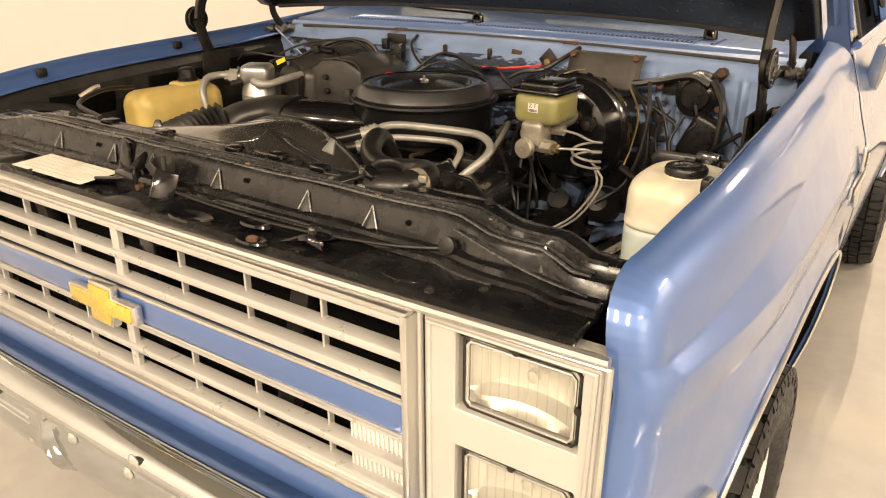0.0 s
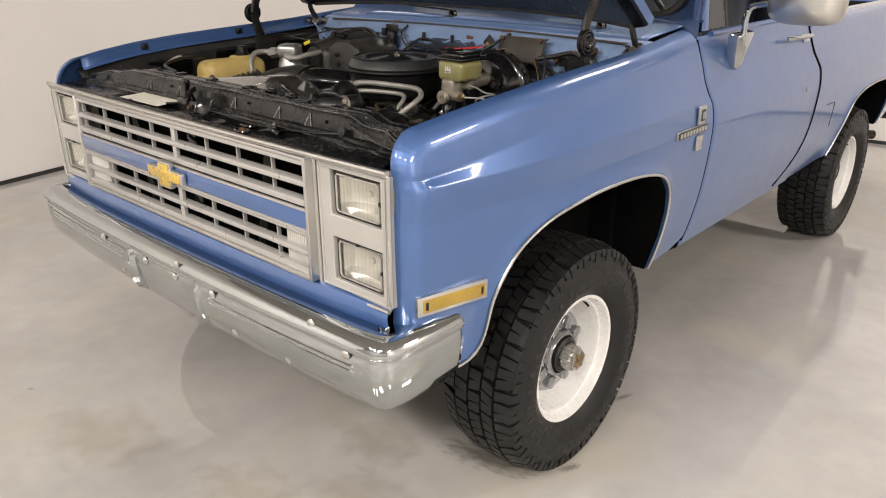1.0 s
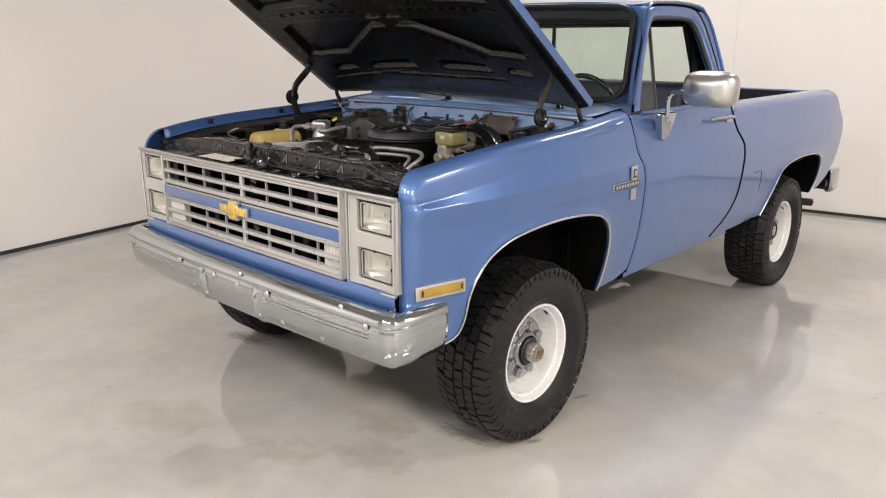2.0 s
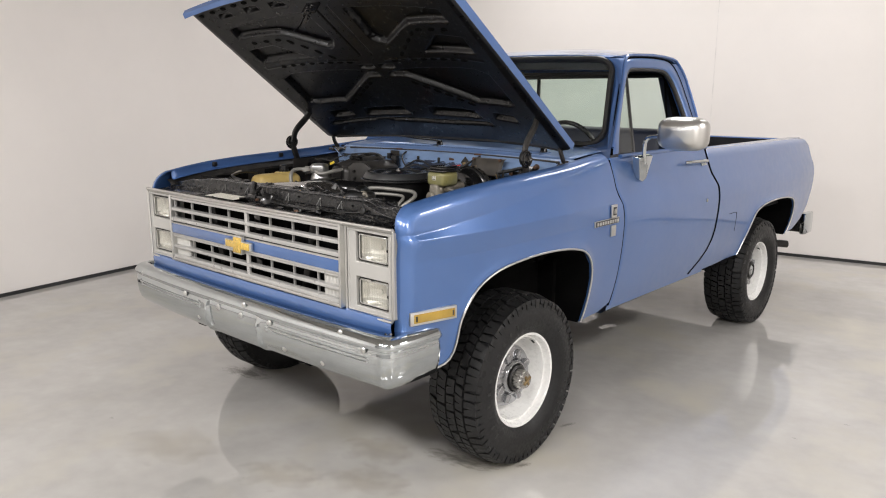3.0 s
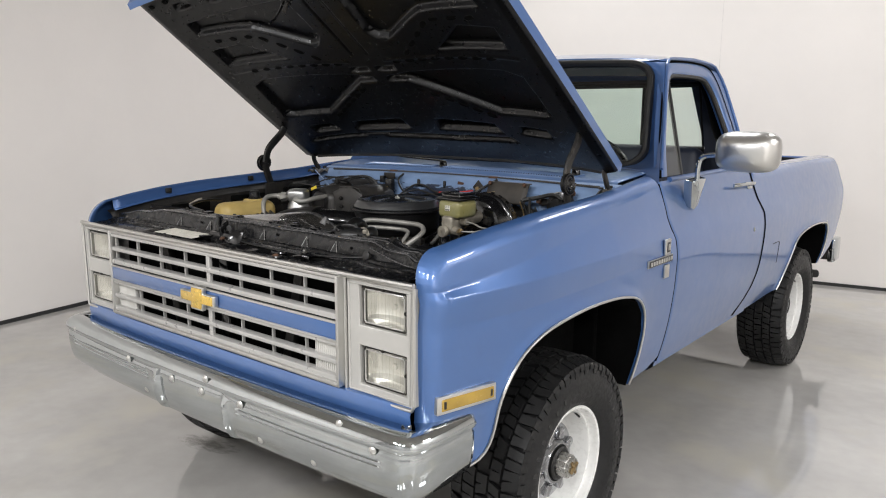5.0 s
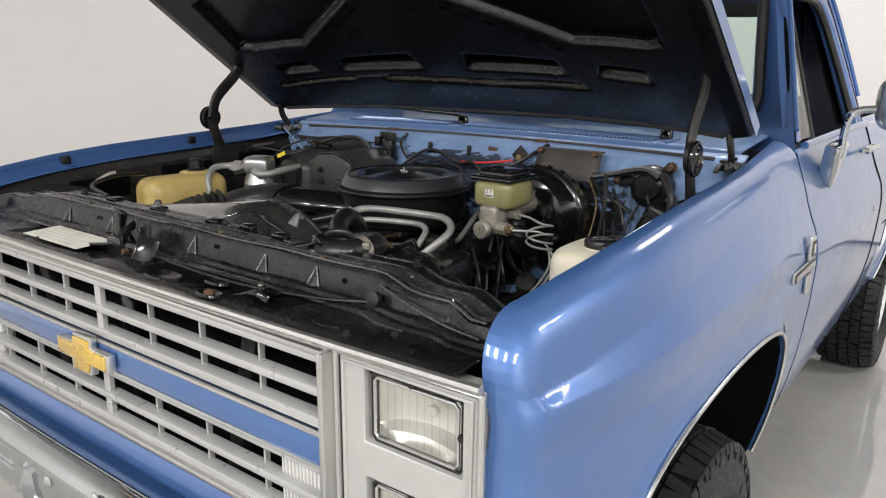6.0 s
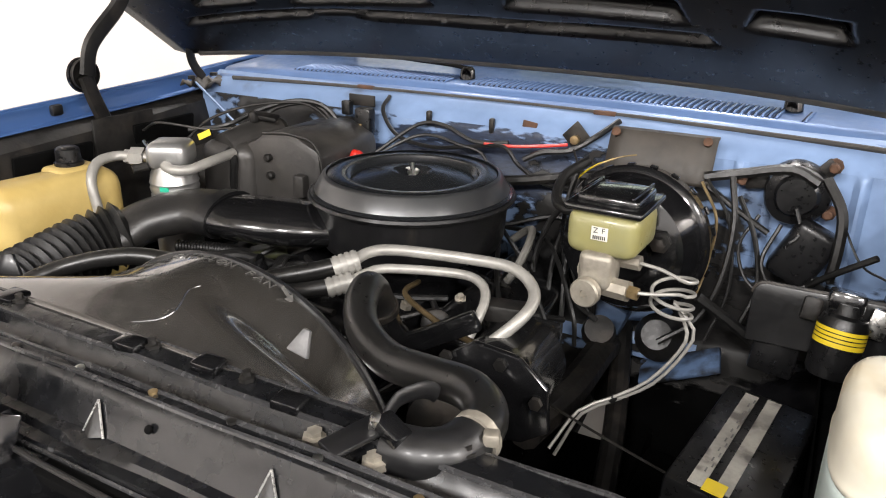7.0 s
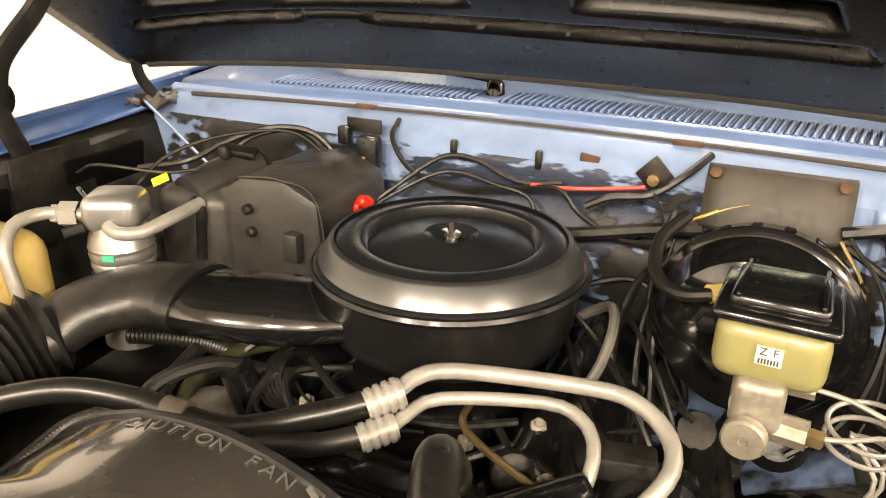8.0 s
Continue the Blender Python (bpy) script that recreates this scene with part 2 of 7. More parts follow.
BEDLINER = material("rough_bed_liner", (0.007, 0.007, 0.009), 0.8, sheen=0.3, var=0.3, scale=8, bump=0.001, bump_scale=120)
OLIVE_HOSE = material("faded_olive_rubber", (0.030, 0.032, 0.014), 0.45, var=0.25, scale=12)
HOSE = material("smooth_hose_rubber", (0.011, 0.0107, 0.0102), 0.30, var=0.25, scale=10, rough_var=0.03)
SUPPORT = material("dusty_support_paint", (0.0060, 0.0063, 0.0072), 0.25, var=0.3, scale=5, bump=0.0035, bump_scale=8, rough_var=0.08, sheen=0.5, second=(0.0115, 0.0118, 0.0124), mix_scale=9, mix_at=0.55, mix_soft=0.12)
TINT = material("tint_band", (0.012, 0.016, 0.022), 0.1, 0.0, 0.5)
GREEN = material("green_sticker", (0.02, 0.42, 0.26), 0.5)
# unseen south wall and ceiling are darkened to dim the light they return
DIM_WALL = material("dimmed_unseen_wall", (0.34, 0.335, 0.33), 0.7, var=0.05, scale=0.8)
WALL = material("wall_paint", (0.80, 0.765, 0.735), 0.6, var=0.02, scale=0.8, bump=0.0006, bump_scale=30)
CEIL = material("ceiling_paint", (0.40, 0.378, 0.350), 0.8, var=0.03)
STRIP = material("black_wall_base", (0.02, 0.02, 0.02), 0.6)
FLOOR = material("polished_concrete", (0.44, 0.428, 0.408), 0.022, 0.0, 0.0, var=0.12, scale=1.1, rough_var=0.01, second=(0.47, 0.445, 0.385), mix_scale=1.5,
                 mix_at=0.60, mix_soft=0.10, bump=0.00015, bump_scale=2.6, sheen=0.95)


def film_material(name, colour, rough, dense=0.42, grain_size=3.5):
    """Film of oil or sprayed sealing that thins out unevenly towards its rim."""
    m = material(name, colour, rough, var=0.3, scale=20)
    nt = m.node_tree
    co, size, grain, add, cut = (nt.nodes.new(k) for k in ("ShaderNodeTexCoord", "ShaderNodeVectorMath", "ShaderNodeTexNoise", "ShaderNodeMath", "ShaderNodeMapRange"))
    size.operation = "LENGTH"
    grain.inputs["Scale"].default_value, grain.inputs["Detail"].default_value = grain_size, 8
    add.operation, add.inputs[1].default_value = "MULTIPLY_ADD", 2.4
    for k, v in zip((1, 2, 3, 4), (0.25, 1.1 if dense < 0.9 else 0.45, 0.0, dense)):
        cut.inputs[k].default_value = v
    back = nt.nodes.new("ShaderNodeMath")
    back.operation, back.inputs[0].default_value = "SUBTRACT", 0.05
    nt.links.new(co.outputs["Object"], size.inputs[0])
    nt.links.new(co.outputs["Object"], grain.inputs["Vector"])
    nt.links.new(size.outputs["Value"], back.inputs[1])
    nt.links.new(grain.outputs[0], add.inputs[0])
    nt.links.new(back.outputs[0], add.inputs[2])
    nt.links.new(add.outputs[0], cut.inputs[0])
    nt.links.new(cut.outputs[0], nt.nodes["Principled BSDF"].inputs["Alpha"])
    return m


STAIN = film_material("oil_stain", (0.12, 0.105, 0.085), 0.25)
OCHRE = film_material("worn_ochre_coat", (0.44, 0.38, 0.26), 0.06, 0.20, 2.0)

# ---- the room ----
wall_l, wall_b = -3.98, 5.55      # in the room's own turned axes
wall_r, wall_f = 6.0, -6.4
FLOOR_SIZE = (wall_r - wall_l + 0.6, wall_b - wall_f + 0.6)


def room_piece(name, size, at, mat, label, category, bevel=0.0):
    ob = part(name, slab(size, at, bevel=bevel), mat)
    ob.matrix_world = ROOM
    return tagged(ob, label, category, kind="structure")


mid_x, mid_y = (wall_l + wall_r) / 2, (wall_b + wall_f) / 2
room_piece("floor", (*FLOOR_SIZE, 0.2), (mid_x, mid_y, -0.1), FLOOR, "polished grey concrete floor with cloudy stains", "floor")
room_piece("ceiling", (*FLOOR_SIZE, 0.2), (mid_x, mid_y, CEILING + 0.1), CEIL, "plain studio ceiling, out of view, dimmed", "ceiling")
for nm, x, mt in (("wall_west", wall_l - 0.1, WALL), ("wall_east", wall_r + 0.1, WALL)):
    room_piece(nm, (0.2, wall_b - wall_f, CEILING), (x, mid_y, CEILING / 2), mt, "plain painted studio wall", "wall")
JOINT = material("wall_joint_filler", (0.73, 0.70, 0.675), 0.6)
room_piece("trim", (0.008, 0.004, CEILING - 0.2), (0.487, wall_b - 0.002, CEILING / 2), JOINT, "faint upright joint in the painted wall", "trim")
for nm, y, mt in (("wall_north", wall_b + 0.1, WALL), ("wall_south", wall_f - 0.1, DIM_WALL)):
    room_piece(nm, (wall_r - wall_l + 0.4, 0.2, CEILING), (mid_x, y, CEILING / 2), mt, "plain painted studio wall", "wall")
room_piece("baseboard", (0.012, wall_b - wall_f, 0.03), (wall_l + 0.006, mid_y, 0.015), STRIP, "thin black gap strip at the wall foot", "baseboard")
room_piece("baseboard", (wall_r - wall_l, 0.012, 0.03), (mid_x, wall_b - 0.006, 0.015), STRIP, "thin black gap strip at the wall foot", "baseboard")
for lx, ly, power in LAMPS:
    fixture = tagged(new("ceiling_light"), "square white ceiling light fixture, switched on", "ceiling light", "ceiling lights")
    fixture.matrix_world = ROOM @ pose(lx, ly, CEILING)
    part("housing", slab((0.68, 1.23, 0.06), (0, 0, -0.03), bevel=0.01), CEIL, fixture)

# ---- the truck: front at -y, driver's side at +x, front axle at y = 0 ----
truck = tagged(new("pickup_truck"), "light blue square-bodied pickup truck with its hood open", "truck")
WHEELBASE, AXLE_Z = 2.985, 0.393
_pz = [0.50, 0.57, 0.66, 0.78, 0.90, 1.00, 1.06, 1.12, 1.18, 1.24, 1.30, 1.36, 1.42]
_px = [0.955, 0.978, 1.001, 1.021, 1.033, 1.038, 1.038, 1.030, 1.014, 0.997, 0.977, 0.955, 0.930]
_table = np.array([(p.x, p.y) for p in spline([(z, x, 0) for z, x in zip(_pz, _px)], 0.004)])


_top = np.array([(p.x, p.y) for p in spline([(y, z, 0) for y, z in ((-0.80, 1.243), (-0.70, 1.270), (-0.48, 1.305), (-0.20, 1.330), (0.10, 1.345), (0.36, 1.358), (0.60, 1.378), (0.90, 1.402))], 0.02)])


def top_z(y):
    """Height of the fender's top edge."""
    return float(np.interp(y, _top[:, 0], _top[:, 1]))


def side_x(y, z):
    """Half width of the body at a place along its length and height."""
    x = float(np.interp(z, _table[:, 0], _table[:, 1]))
    if y < -0.2:
        x -= 0.062 * min(1.3, (-0.2 - y) / 0.55) ** 2
    if y < 0.85:
        def full(h):
            return float(np.interp(h, _table[:, 0], _table[:, 1])) + 0.026 * max(0.0, min(1.0, (h - 1.06) / 0.12)) * max(0.0, min(1.0, (0.85 - y) / 0.6))
        drop = x - float(np.interp(z, _table[:, 0], _table[:, 1]))
        fade = max(0.0, min(1.0, (0.75 - y) / 0.5))
        crease, rise = 1.147, min(0.12, max(0.008, 0.01 + 0.11 * (y + 0.77)))
        dent = 0.012 * fade * max(0.0, min(1.0, (y + 0.78) / 0.10))
        low = full(crease) + 0.007 * fade
        if z <= crease:
            x = full(z) + 0.007 * fade * max(0.0, min(1.0, (z - 1.06) / (crease - 1.06)))
        elif z < crease + rise:
            v = (z - crease) / rise
            x = low + (full(crease + rise) - dent - low) * v
        else:
            x = full(z) - dent * max(0.0, 1 - (z - crease - rise) / 0.15)
        x += drop
    if y > 3.7:
        x -= 0.012 * min(1.5, (y - 3.7) / 0.4) ** 2
    return x


ARCH_F = [(-0.585, 0.608), (-0.545, 0.610), (-0.512, 0.628), (-0.494, 0.660), (-0.486, 0.70), (-0.475, 0.79), (-0.44, 0.86), (-0.385, 0.92), (-0.30, 0.96), (-0.20, 0.98), (0.0, 0.993), (0.2, 0.987),
          (0.34, 0.968), (0.43, 0.938), (0.487, 0.88), (0.51, 0.80), (0.51, 0.70), (0.50, 0.56)]
ARCH_R = [(2.57, 0.585), (2.62, 0.68), (2.68, 0.765), (2.735, 0.84), (2.785, 0.882), (2.90, 0.912), (3.05, 0.926), (3.25, 0.928), (3.45, 0.916),
          (3.56, 0.892), (3.61, 0.845), (3.628, 0.76), (3.62, 0.68), (3.59, 0.60)]


def arch_panel(arch, outline, rounding, flare, sx):
    """A body side between a wheel arch and its outline; rounding holds the outward turn of each outline point."""
    n = 340
    inner = resample([p[:2] for p in smooth_line(arch)], n)
    data = resample([(*p, *r) for p, r in zip(outline, rounding)], n)
    outer, turn = data[:, :2], data[:, 2:]
    rows = []

    def at(y, z, inward=0.0):
        d = np.min(np.hypot(inner[:, 0] - y, inner[:, 1] - z))
        return (sx * (side_x(y, z) + flare * (0.45 * math.exp(-(d / 0.10) ** 2) + 0.55 * math.exp(-(d / 0.028) ** 2)) - inward), y, z)

    rows.append([at(y, z, 0.018) for y, z in inner])
    rows.append([at(y, z, 0.012) for y, z in inner])
    steps = 84
    for k in range(steps + 1):
        v = (k / steps) ** 1.25
        rows.append([at(*(p + (q - p) * v)) for p, q in zip(inner, outer)])
    r = 0.045
    for deg in (22, 45, 68, 90):
        a = radians(deg)
        row = []
        for (y, z), (ty, tz) in zip(outer, turn):
            size = min(1.0, math.hypot(ty, tz))
            row.append(at(y + ty * r * math.sin(a), z + tz * r * math.sin(a), (r * size + 0.02 * (1 - size)) * (1 - math.cos(a))))
        rows.append(row)
    rows.append([(p[0] - sx * 0.006, p[1], p[2]) for p in rows[-1]])
    rows.append([(p[0] - sx * 0.004, p[1] + 0.012 * abs(t[0]), p[2] - 0.008 * abs(t[1])) for p, t in zip(rows[-1], turn)])
    return sheet(rows)


def fender(sx):
    r = 0.045
    out, rnd = [], []
    for y, z, ty, tz in ((-0.600, 0.609, 0, 0), (-0.66, 0.622, 0, 0), (-0.69, 0.68, -1, 0), (-0.698, 0.85, -1, 0), (-0.70, 1.0, -1, 0), (-0.70, 1.10, -1, 0), (-0.70, 1.165, -1, 0),
                         *((-0.645 - 0.055 * math.cos(radians(a)), top_z(-0.645) - r - 0.058 + 0.058 * math.sin(radians(a)), -math.cos(radians(a)), math.sin(radians(a))) for a in range(8, 91, 9)),
                         (-0.55, top_z(-0.55) - r, 0, 1), (-0.4, top_z(-0.4) - r, 0, 1), (-0.2, top_z(-0.2) - r, 0, 1), (0.0, top_z(0.0) - r, 0, 1), (0.2, top_z(0.2) - r, 0, 1), (0.4, top_z(0.4) - r, 0, 1),
                         (0.6, top_z(0.6) - r, 0, 1), (0.772, top_z(0.772) - r, 0, 1), (0.774, 1.29, 0, 0.1), (0.774, 1.22, 0, 0), (0.790, 1.172, 0, 0), (0.816, 1.136, 0, 0), (0.823, 1.05, 0, 0),
                         (0.820, 0.9, 0, 0), (0.813, 0.75, 0, 0), (0.798, 0.60, 0, 0), (0.70, 0.565, 0, 0), (0.56, 0.56, 0, 0)):
        out.append((y, z))
        rnd.append((ty, tz))
    return arch_panel(ARCH_F, out, rnd, 0.016, sx)


def door_front(z):
    return float(np.interp(z, (0.57, 0.75, 0.9, 1.05, 1.134, 1.17, 1.22, 1.30, 1.40), (0.806, 0.821, 0.828, 0.831, 0.825, 0.80, 0.783, 0.782, 0.788)))


def door_rear(z):
    return float(np.interp(z, (0.575, 0.62, 0.66, 0.72, 0.78, 0.84, 0.95, 1.03, 1.122, 1.16, 1.205, 1.25, 1.30, 1.40), (1.80, 1.865, 1.935, 2.01, 2.05, 2.068, 2.078, 2.08, 2.072, 2.04, 2.0, 1.985, 1.982, 1.985)))


def bed_side(sx):
    out, rnd = [], []
    for y, z, ty, tz in ((2.535, 0.582, 0, 0), (2.2, 0.570, 0, 0), (1.825, 0.568, 0, 0), *((door_rear(h) + 0.022, h, 0, 0) for h in (0.62, 0.66, 0.72, 0.78, 0.84, 0.95, 1.03, 1.12, 1.16, 1.205, 1.25)),
                         (2.004, 1.305, 0, 0.2), (2.05, 1.308, 0, 1), (2.6, 1.308, 0, 1), (3.2, 1.306, 0, 1), (3.8, 1.305, 0, 1), (4.07, 1.304, 0.3, 0.9), (4.105, 1.285, 0.9, 0.3), (4.112, 1.20, 1, 0),
                         (4.150, 1.12, 1, 0), (4.155, 1.0, 1, 0), (4.13, 0.90, 1, 0), (4.07, 0.78, 1, 0), (3.96, 0.68, 0.6, 0), (3.80, 0.61, 0, 0), (3.62, 0.60, 0, 0)):
        out.append((y, z))
        rnd.append((ty, tz))
    return arch_panel(ARCH_R, out, rnd, 0.014, sx)


def door_skin(sx):
    rows = []
    n = 60
    for i in range(-1, n + 2):
        z = 0.575 + (1.37 - 0.575) * max(0, min(1, i / n))
        lo, hi = door_front(z), door_rear(z)
        inward = 0.03 if i in (-1, n + 1) else 0.0
        ys = [lo, lo, lo + 0.006] + list(np.linspace(lo + 0.03, hi - 0.03, 26)) + [hi - 0.006, hi, hi]
        row = [(sx * (side_x(y, z) - inward - (0.025 if k in (0, len(ys) - 1) else 0.003 if k in (1, len(ys) - 2) else 0)), y, z) for k, y in enumerate(ys)]
        rows.append(row)
    return sheet(rows)


def arch_trim(arch, sx, flare):
    line = resample([p[:2] for p in smooth_line(arch)], 60)
    return tube([(sx * (side_x(y, z) + flare + 0.004), y, z) for y, z in line], 0.0048, 8, smooth=False)


for sx in (1, -1):
    f = thicken(part("fender", fender(sx), BLUE, truck), 0.006)
    part("arch_trim", arch_trim(ARCH_F, sx, 0.016), BRIGHT, f, "bright wheel arch moulding")
    b = thicken(part("bed_side", bed_side(sx), BLUE, truck), 0.006)
    part("arch_trim", arch_trim(ARCH_R, sx, 0.014), BRIGHT, b, "bright wheel arch moulding")
    # side marker lamp in the fender
    mk = part("marker_lamp", slab((0.018, 0.219, 0.054), (sx * 0.9985, -0.6125, 0.840), (0, 0, -sx * 13.5), 0.003), BRIGHT, f, "bright marker lamp frame")
    part("lens", slab((0.010, 0.196, 0.037), (sx * 1.0052, -0.6110, 0.840), (0, 0, -sx * 13.5), 0.004), AMBER, mk, "amber marker lens")
    for s in (1, -1):
        part("screw_recess", slab((0.008, 0.010, 0.024), (sx * (1.0075 + s * 0.0198), -0.611 + s * 0.084, 0.840), (0, 0, -sx * 13.5), 0.003), GRIME, mk)
    for ys, nm in (((0.74, 0.87), "hinge_jamb"), ((1.80, 2.11), "latch_jamb")):
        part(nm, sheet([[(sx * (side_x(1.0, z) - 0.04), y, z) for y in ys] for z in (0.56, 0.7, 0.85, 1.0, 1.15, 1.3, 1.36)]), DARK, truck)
    # near-black tubes that paint the shade of the gaps before and behind the door
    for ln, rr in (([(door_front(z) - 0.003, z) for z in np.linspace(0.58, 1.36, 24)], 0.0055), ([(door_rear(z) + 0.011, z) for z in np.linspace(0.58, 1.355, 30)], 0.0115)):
        part("gap_shade", tube([(sx * (side_x(y, z) - rr * 0.8), y, z) for y, z in ln], rr, 8), DARK, truck, "dark door gap")
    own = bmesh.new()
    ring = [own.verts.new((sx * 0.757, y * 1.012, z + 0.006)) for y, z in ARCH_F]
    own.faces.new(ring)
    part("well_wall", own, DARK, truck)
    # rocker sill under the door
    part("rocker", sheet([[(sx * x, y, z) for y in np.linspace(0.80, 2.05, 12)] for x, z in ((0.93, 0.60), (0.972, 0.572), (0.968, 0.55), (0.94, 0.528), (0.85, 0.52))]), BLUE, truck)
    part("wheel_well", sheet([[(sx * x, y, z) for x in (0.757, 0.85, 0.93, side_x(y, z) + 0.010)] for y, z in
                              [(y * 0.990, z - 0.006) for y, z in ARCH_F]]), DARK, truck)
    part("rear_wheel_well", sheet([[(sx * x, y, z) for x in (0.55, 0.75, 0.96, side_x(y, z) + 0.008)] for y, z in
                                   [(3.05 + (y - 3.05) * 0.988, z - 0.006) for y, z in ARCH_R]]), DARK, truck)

# ---- wheels ----
def tread_blocks(radius, width):
    own = bmesh.new()
    rnd = random.Random(4)
    count = 66
    for i in range(count):
        for j, (w0, w1, skew) in enumerate(((-0.5, -0.30, 0.0), (-0.27, -0.10, 0.35), (-0.07, 0.09, 0.1), (0.12, 0.27, 0.55), (0.30, 0.5, 0.2))):
            a0 = 2 * math.pi * (i + skew) / count
            a1 = a0 + 2 * math.pi / count * (0.80 if j in (0, 4) else 0.82)
            lift = 0.0 if j in (0, 4) else 0.003
            top, ring = [], []
            tw = rnd.uniform(-0.03, 0.03) + (0.5 if j in (1, 3) else -0.4 if j == 2 else 0) * (2 * math.pi / count) * 0.5
            for k, (a, w) in enumerate(((a0, w0), (a1, w0), (a1 + tw, w1), (a0 + tw, w1))):
                rr = radius + lift - (0.016 if abs(w) > 0.45 else 0.0)
                ring.append((a, w * width, radius - 0.017 - (0.01 if abs(w) > 0.45 else 0)))
                top.append((a, w * width * 0.985, rr))
            vs = [own.verts.new((r * math.cos(a), r * math.sin(a), w)) for a, w, r in ring + top]
            own.faces.new(vs[4:])
            for k in range(4):
                own.faces.new((vs[k], vs[(k + 1) % 4], vs[4 + (k + 1) % 4], vs[4 + k]))
        # shoulder lugs that run down the sidewall
        for s in (-1, 1):
            a0 = 2 * math.pi * (i + (0.0 if s < 0 else 0.2)) / count
            a1 = a0 + 2 * math.pi / count * (0.80 if i % 2 else 0.68)
            drop = 0.052 if i % 2 else 0.036
            pts = [(radius - 0.014, 0.492), (radius - 0.026, 0.512), (radius - drop, 0.516), (radius - drop - 0.006, 0.49), (radius - 0.02, 0.46)]
            vs = [own.verts.new((r * math.cos(a), r * math.sin(a), s * w * width)) for a in (a0, a1) for r, w in pts]
            for k in range(5):
                own.faces.new((vs[k], vs[(k + 1) % 5], vs[5 + (k + 1) % 5], vs[5 + k]))
            own.faces.new(vs[:5])
            own.faces.new(vs[5:])
    return own


HUB_SILVER = material("hub_silver", (0.42, 0.425, 0.44), 0.18, 0.95, var=0.05, scale=12, rough_var=0.03)


def wheel(x, y, front, sx):
    R, W = 0.400, 0.27
    w = tagged(new("wheel"), "white steel wheel with chunky black tyre" if front else "white steel wheel with all-terrain tyre")
    w.parent = truck
    w.matrix_world = pose(x, y, AXLE_Z + 0.003) @ pose(0, 0, 0, 0, 90 * sx, 0)
    h = W / 2
    part("tyre", lathe([(0.212, h * 0.66), (0.225, h * 0.84), (0.25, h * 0.97), (0.262, h * 1.012), (0.266, h * 1.030), (0.29, h * 1.05), (0.322, h * 1.052), (0.328, h * 1.035), (0.346, h * 1.018), (0.366, h * 0.975), (0.380, h * 0.90), (0.384, 0),
                        (0.378, -h * 0.93), (0.362, -h), (0.33, -h * 1.05), (0.27, -h), (0.212, -h * 0.66)], segs=72), TYRE, w)
    part("tread", tread_blocks(R, W), TYRE, w, sharp=20, double=0)
    for i in range(22):      # moulded sidewall lettering as plain raised bars
        a = 2 * math.pi * (i % 11) / 34 + (0.4 if i < 11 else 3.5)
        part("sidewall_mark", slab((0.024, 0.014, 0.003), (0.305 * math.cos(a), 0.305 * math.sin(a), h * 1.057), (0, 0, math.degrees(a)), 0.001, segs=1), RUBBER, w)
    part("rim", lathe([(0.200, -h * 0.7), (0.205, h * 0.45), (0.212, h * 0.62), (0.224, h * 0.72), (0.2265, h * 0.80), (0.222, h * 0.84), (0.213, h * 0.83), (0.208, h * 0.76), (0.2065, h * 0.64), (0.2025, h * 0.60), (0.196, h * 0.60), (0.1935, h * 0.55), (0.1925, h * 0.40),
                       (0.188, h * 0.16), (0.184, h * 0.02), (0.176, -h * 0.10), (0.160, -h * 0.18), (0.142, -h * 0.10), (0.13, h * 0.02), (0.06, h * 0.06), (0.0, h * 0.06)], segs=64), WHEEL_WHITE, w, "white enamelled steel rim")
    valve = part("valve", tube([(0.196, 0.02, h * 0.40), (0.182, 0.02, h * 0.62)], 0.004, 8, smooth=False), RUBBER, w)
    valve.rotation_euler = (0, 0, 2.4)
    # bright hub cap with eight raised lug covers
    cap = part("hub_cap", lathe([(0.148, -h * 0.08), (0.147, h * 0.14), (0.141, h * 0.23), (0.126, h * 0.275), (0.090, h * 0.29), (0.084, h * 0.31), (0.081, h * 0.42), (0.076, h * 0.47), (0.068, h * 0.47), (0.065, h * 0.40), (0.05, h * 0.32), (0.0, h * 0.32)],
                                segs=64), HUB_SILVER, w, "bright stamped hub cap")
    for i in range(8):
        a = math.pi / 4 * (i + 0.5)
        part("lug_cover", prism([(0.086, -0.021), (0.118, -0.018), (0.130, -0.010), (0.130, 0.010), (0.118, 0.018), (0.086, 0.021)], pose(0, 0, h * 0.26, 0, 0, math.degrees(a)), 0.020, 0.006, segs=2), HUB_SILVER, cap)
    part("hub_ring", lathe([(0.062, h * 0.40), (0.062, h * 0.52), (0.055, h * 0.56), (0.046, h * 0.56), (0.044, h * 0.5)], segs=32), RUBBER, cap, "black hub ring")
    if front:
        def knurl(a):
            return 1 + 0.03 * math.cos(18 * a)
        part("locking_hub", lathe([(0.043, h * 0.45), (0.043, h * 0.80), (0.040, h * 0.84), (0.036, h * 0.84), (0.034, h * 0.92), (0.0, h * 0.92)], segs=72, wave=knurl), ALU, cap, "ribbed metal locking hub")
        for turn in (30, 120):
            part("hub_dial", slab((0.056, 0.012, 0.010), (0, 0, h * (0.925 + turn * 0.0002)), (0, 0, turn), 0.004), BRASS, cap, "worn brass-coloured hub dial")
    else:
        part("hub_centre", lathe([(0.04, h * 0.44), (0.04, h * 0.52), (0.03, h * 0.56), (0, h * 0.57)], segs=24), CHROME, cap)
    return w


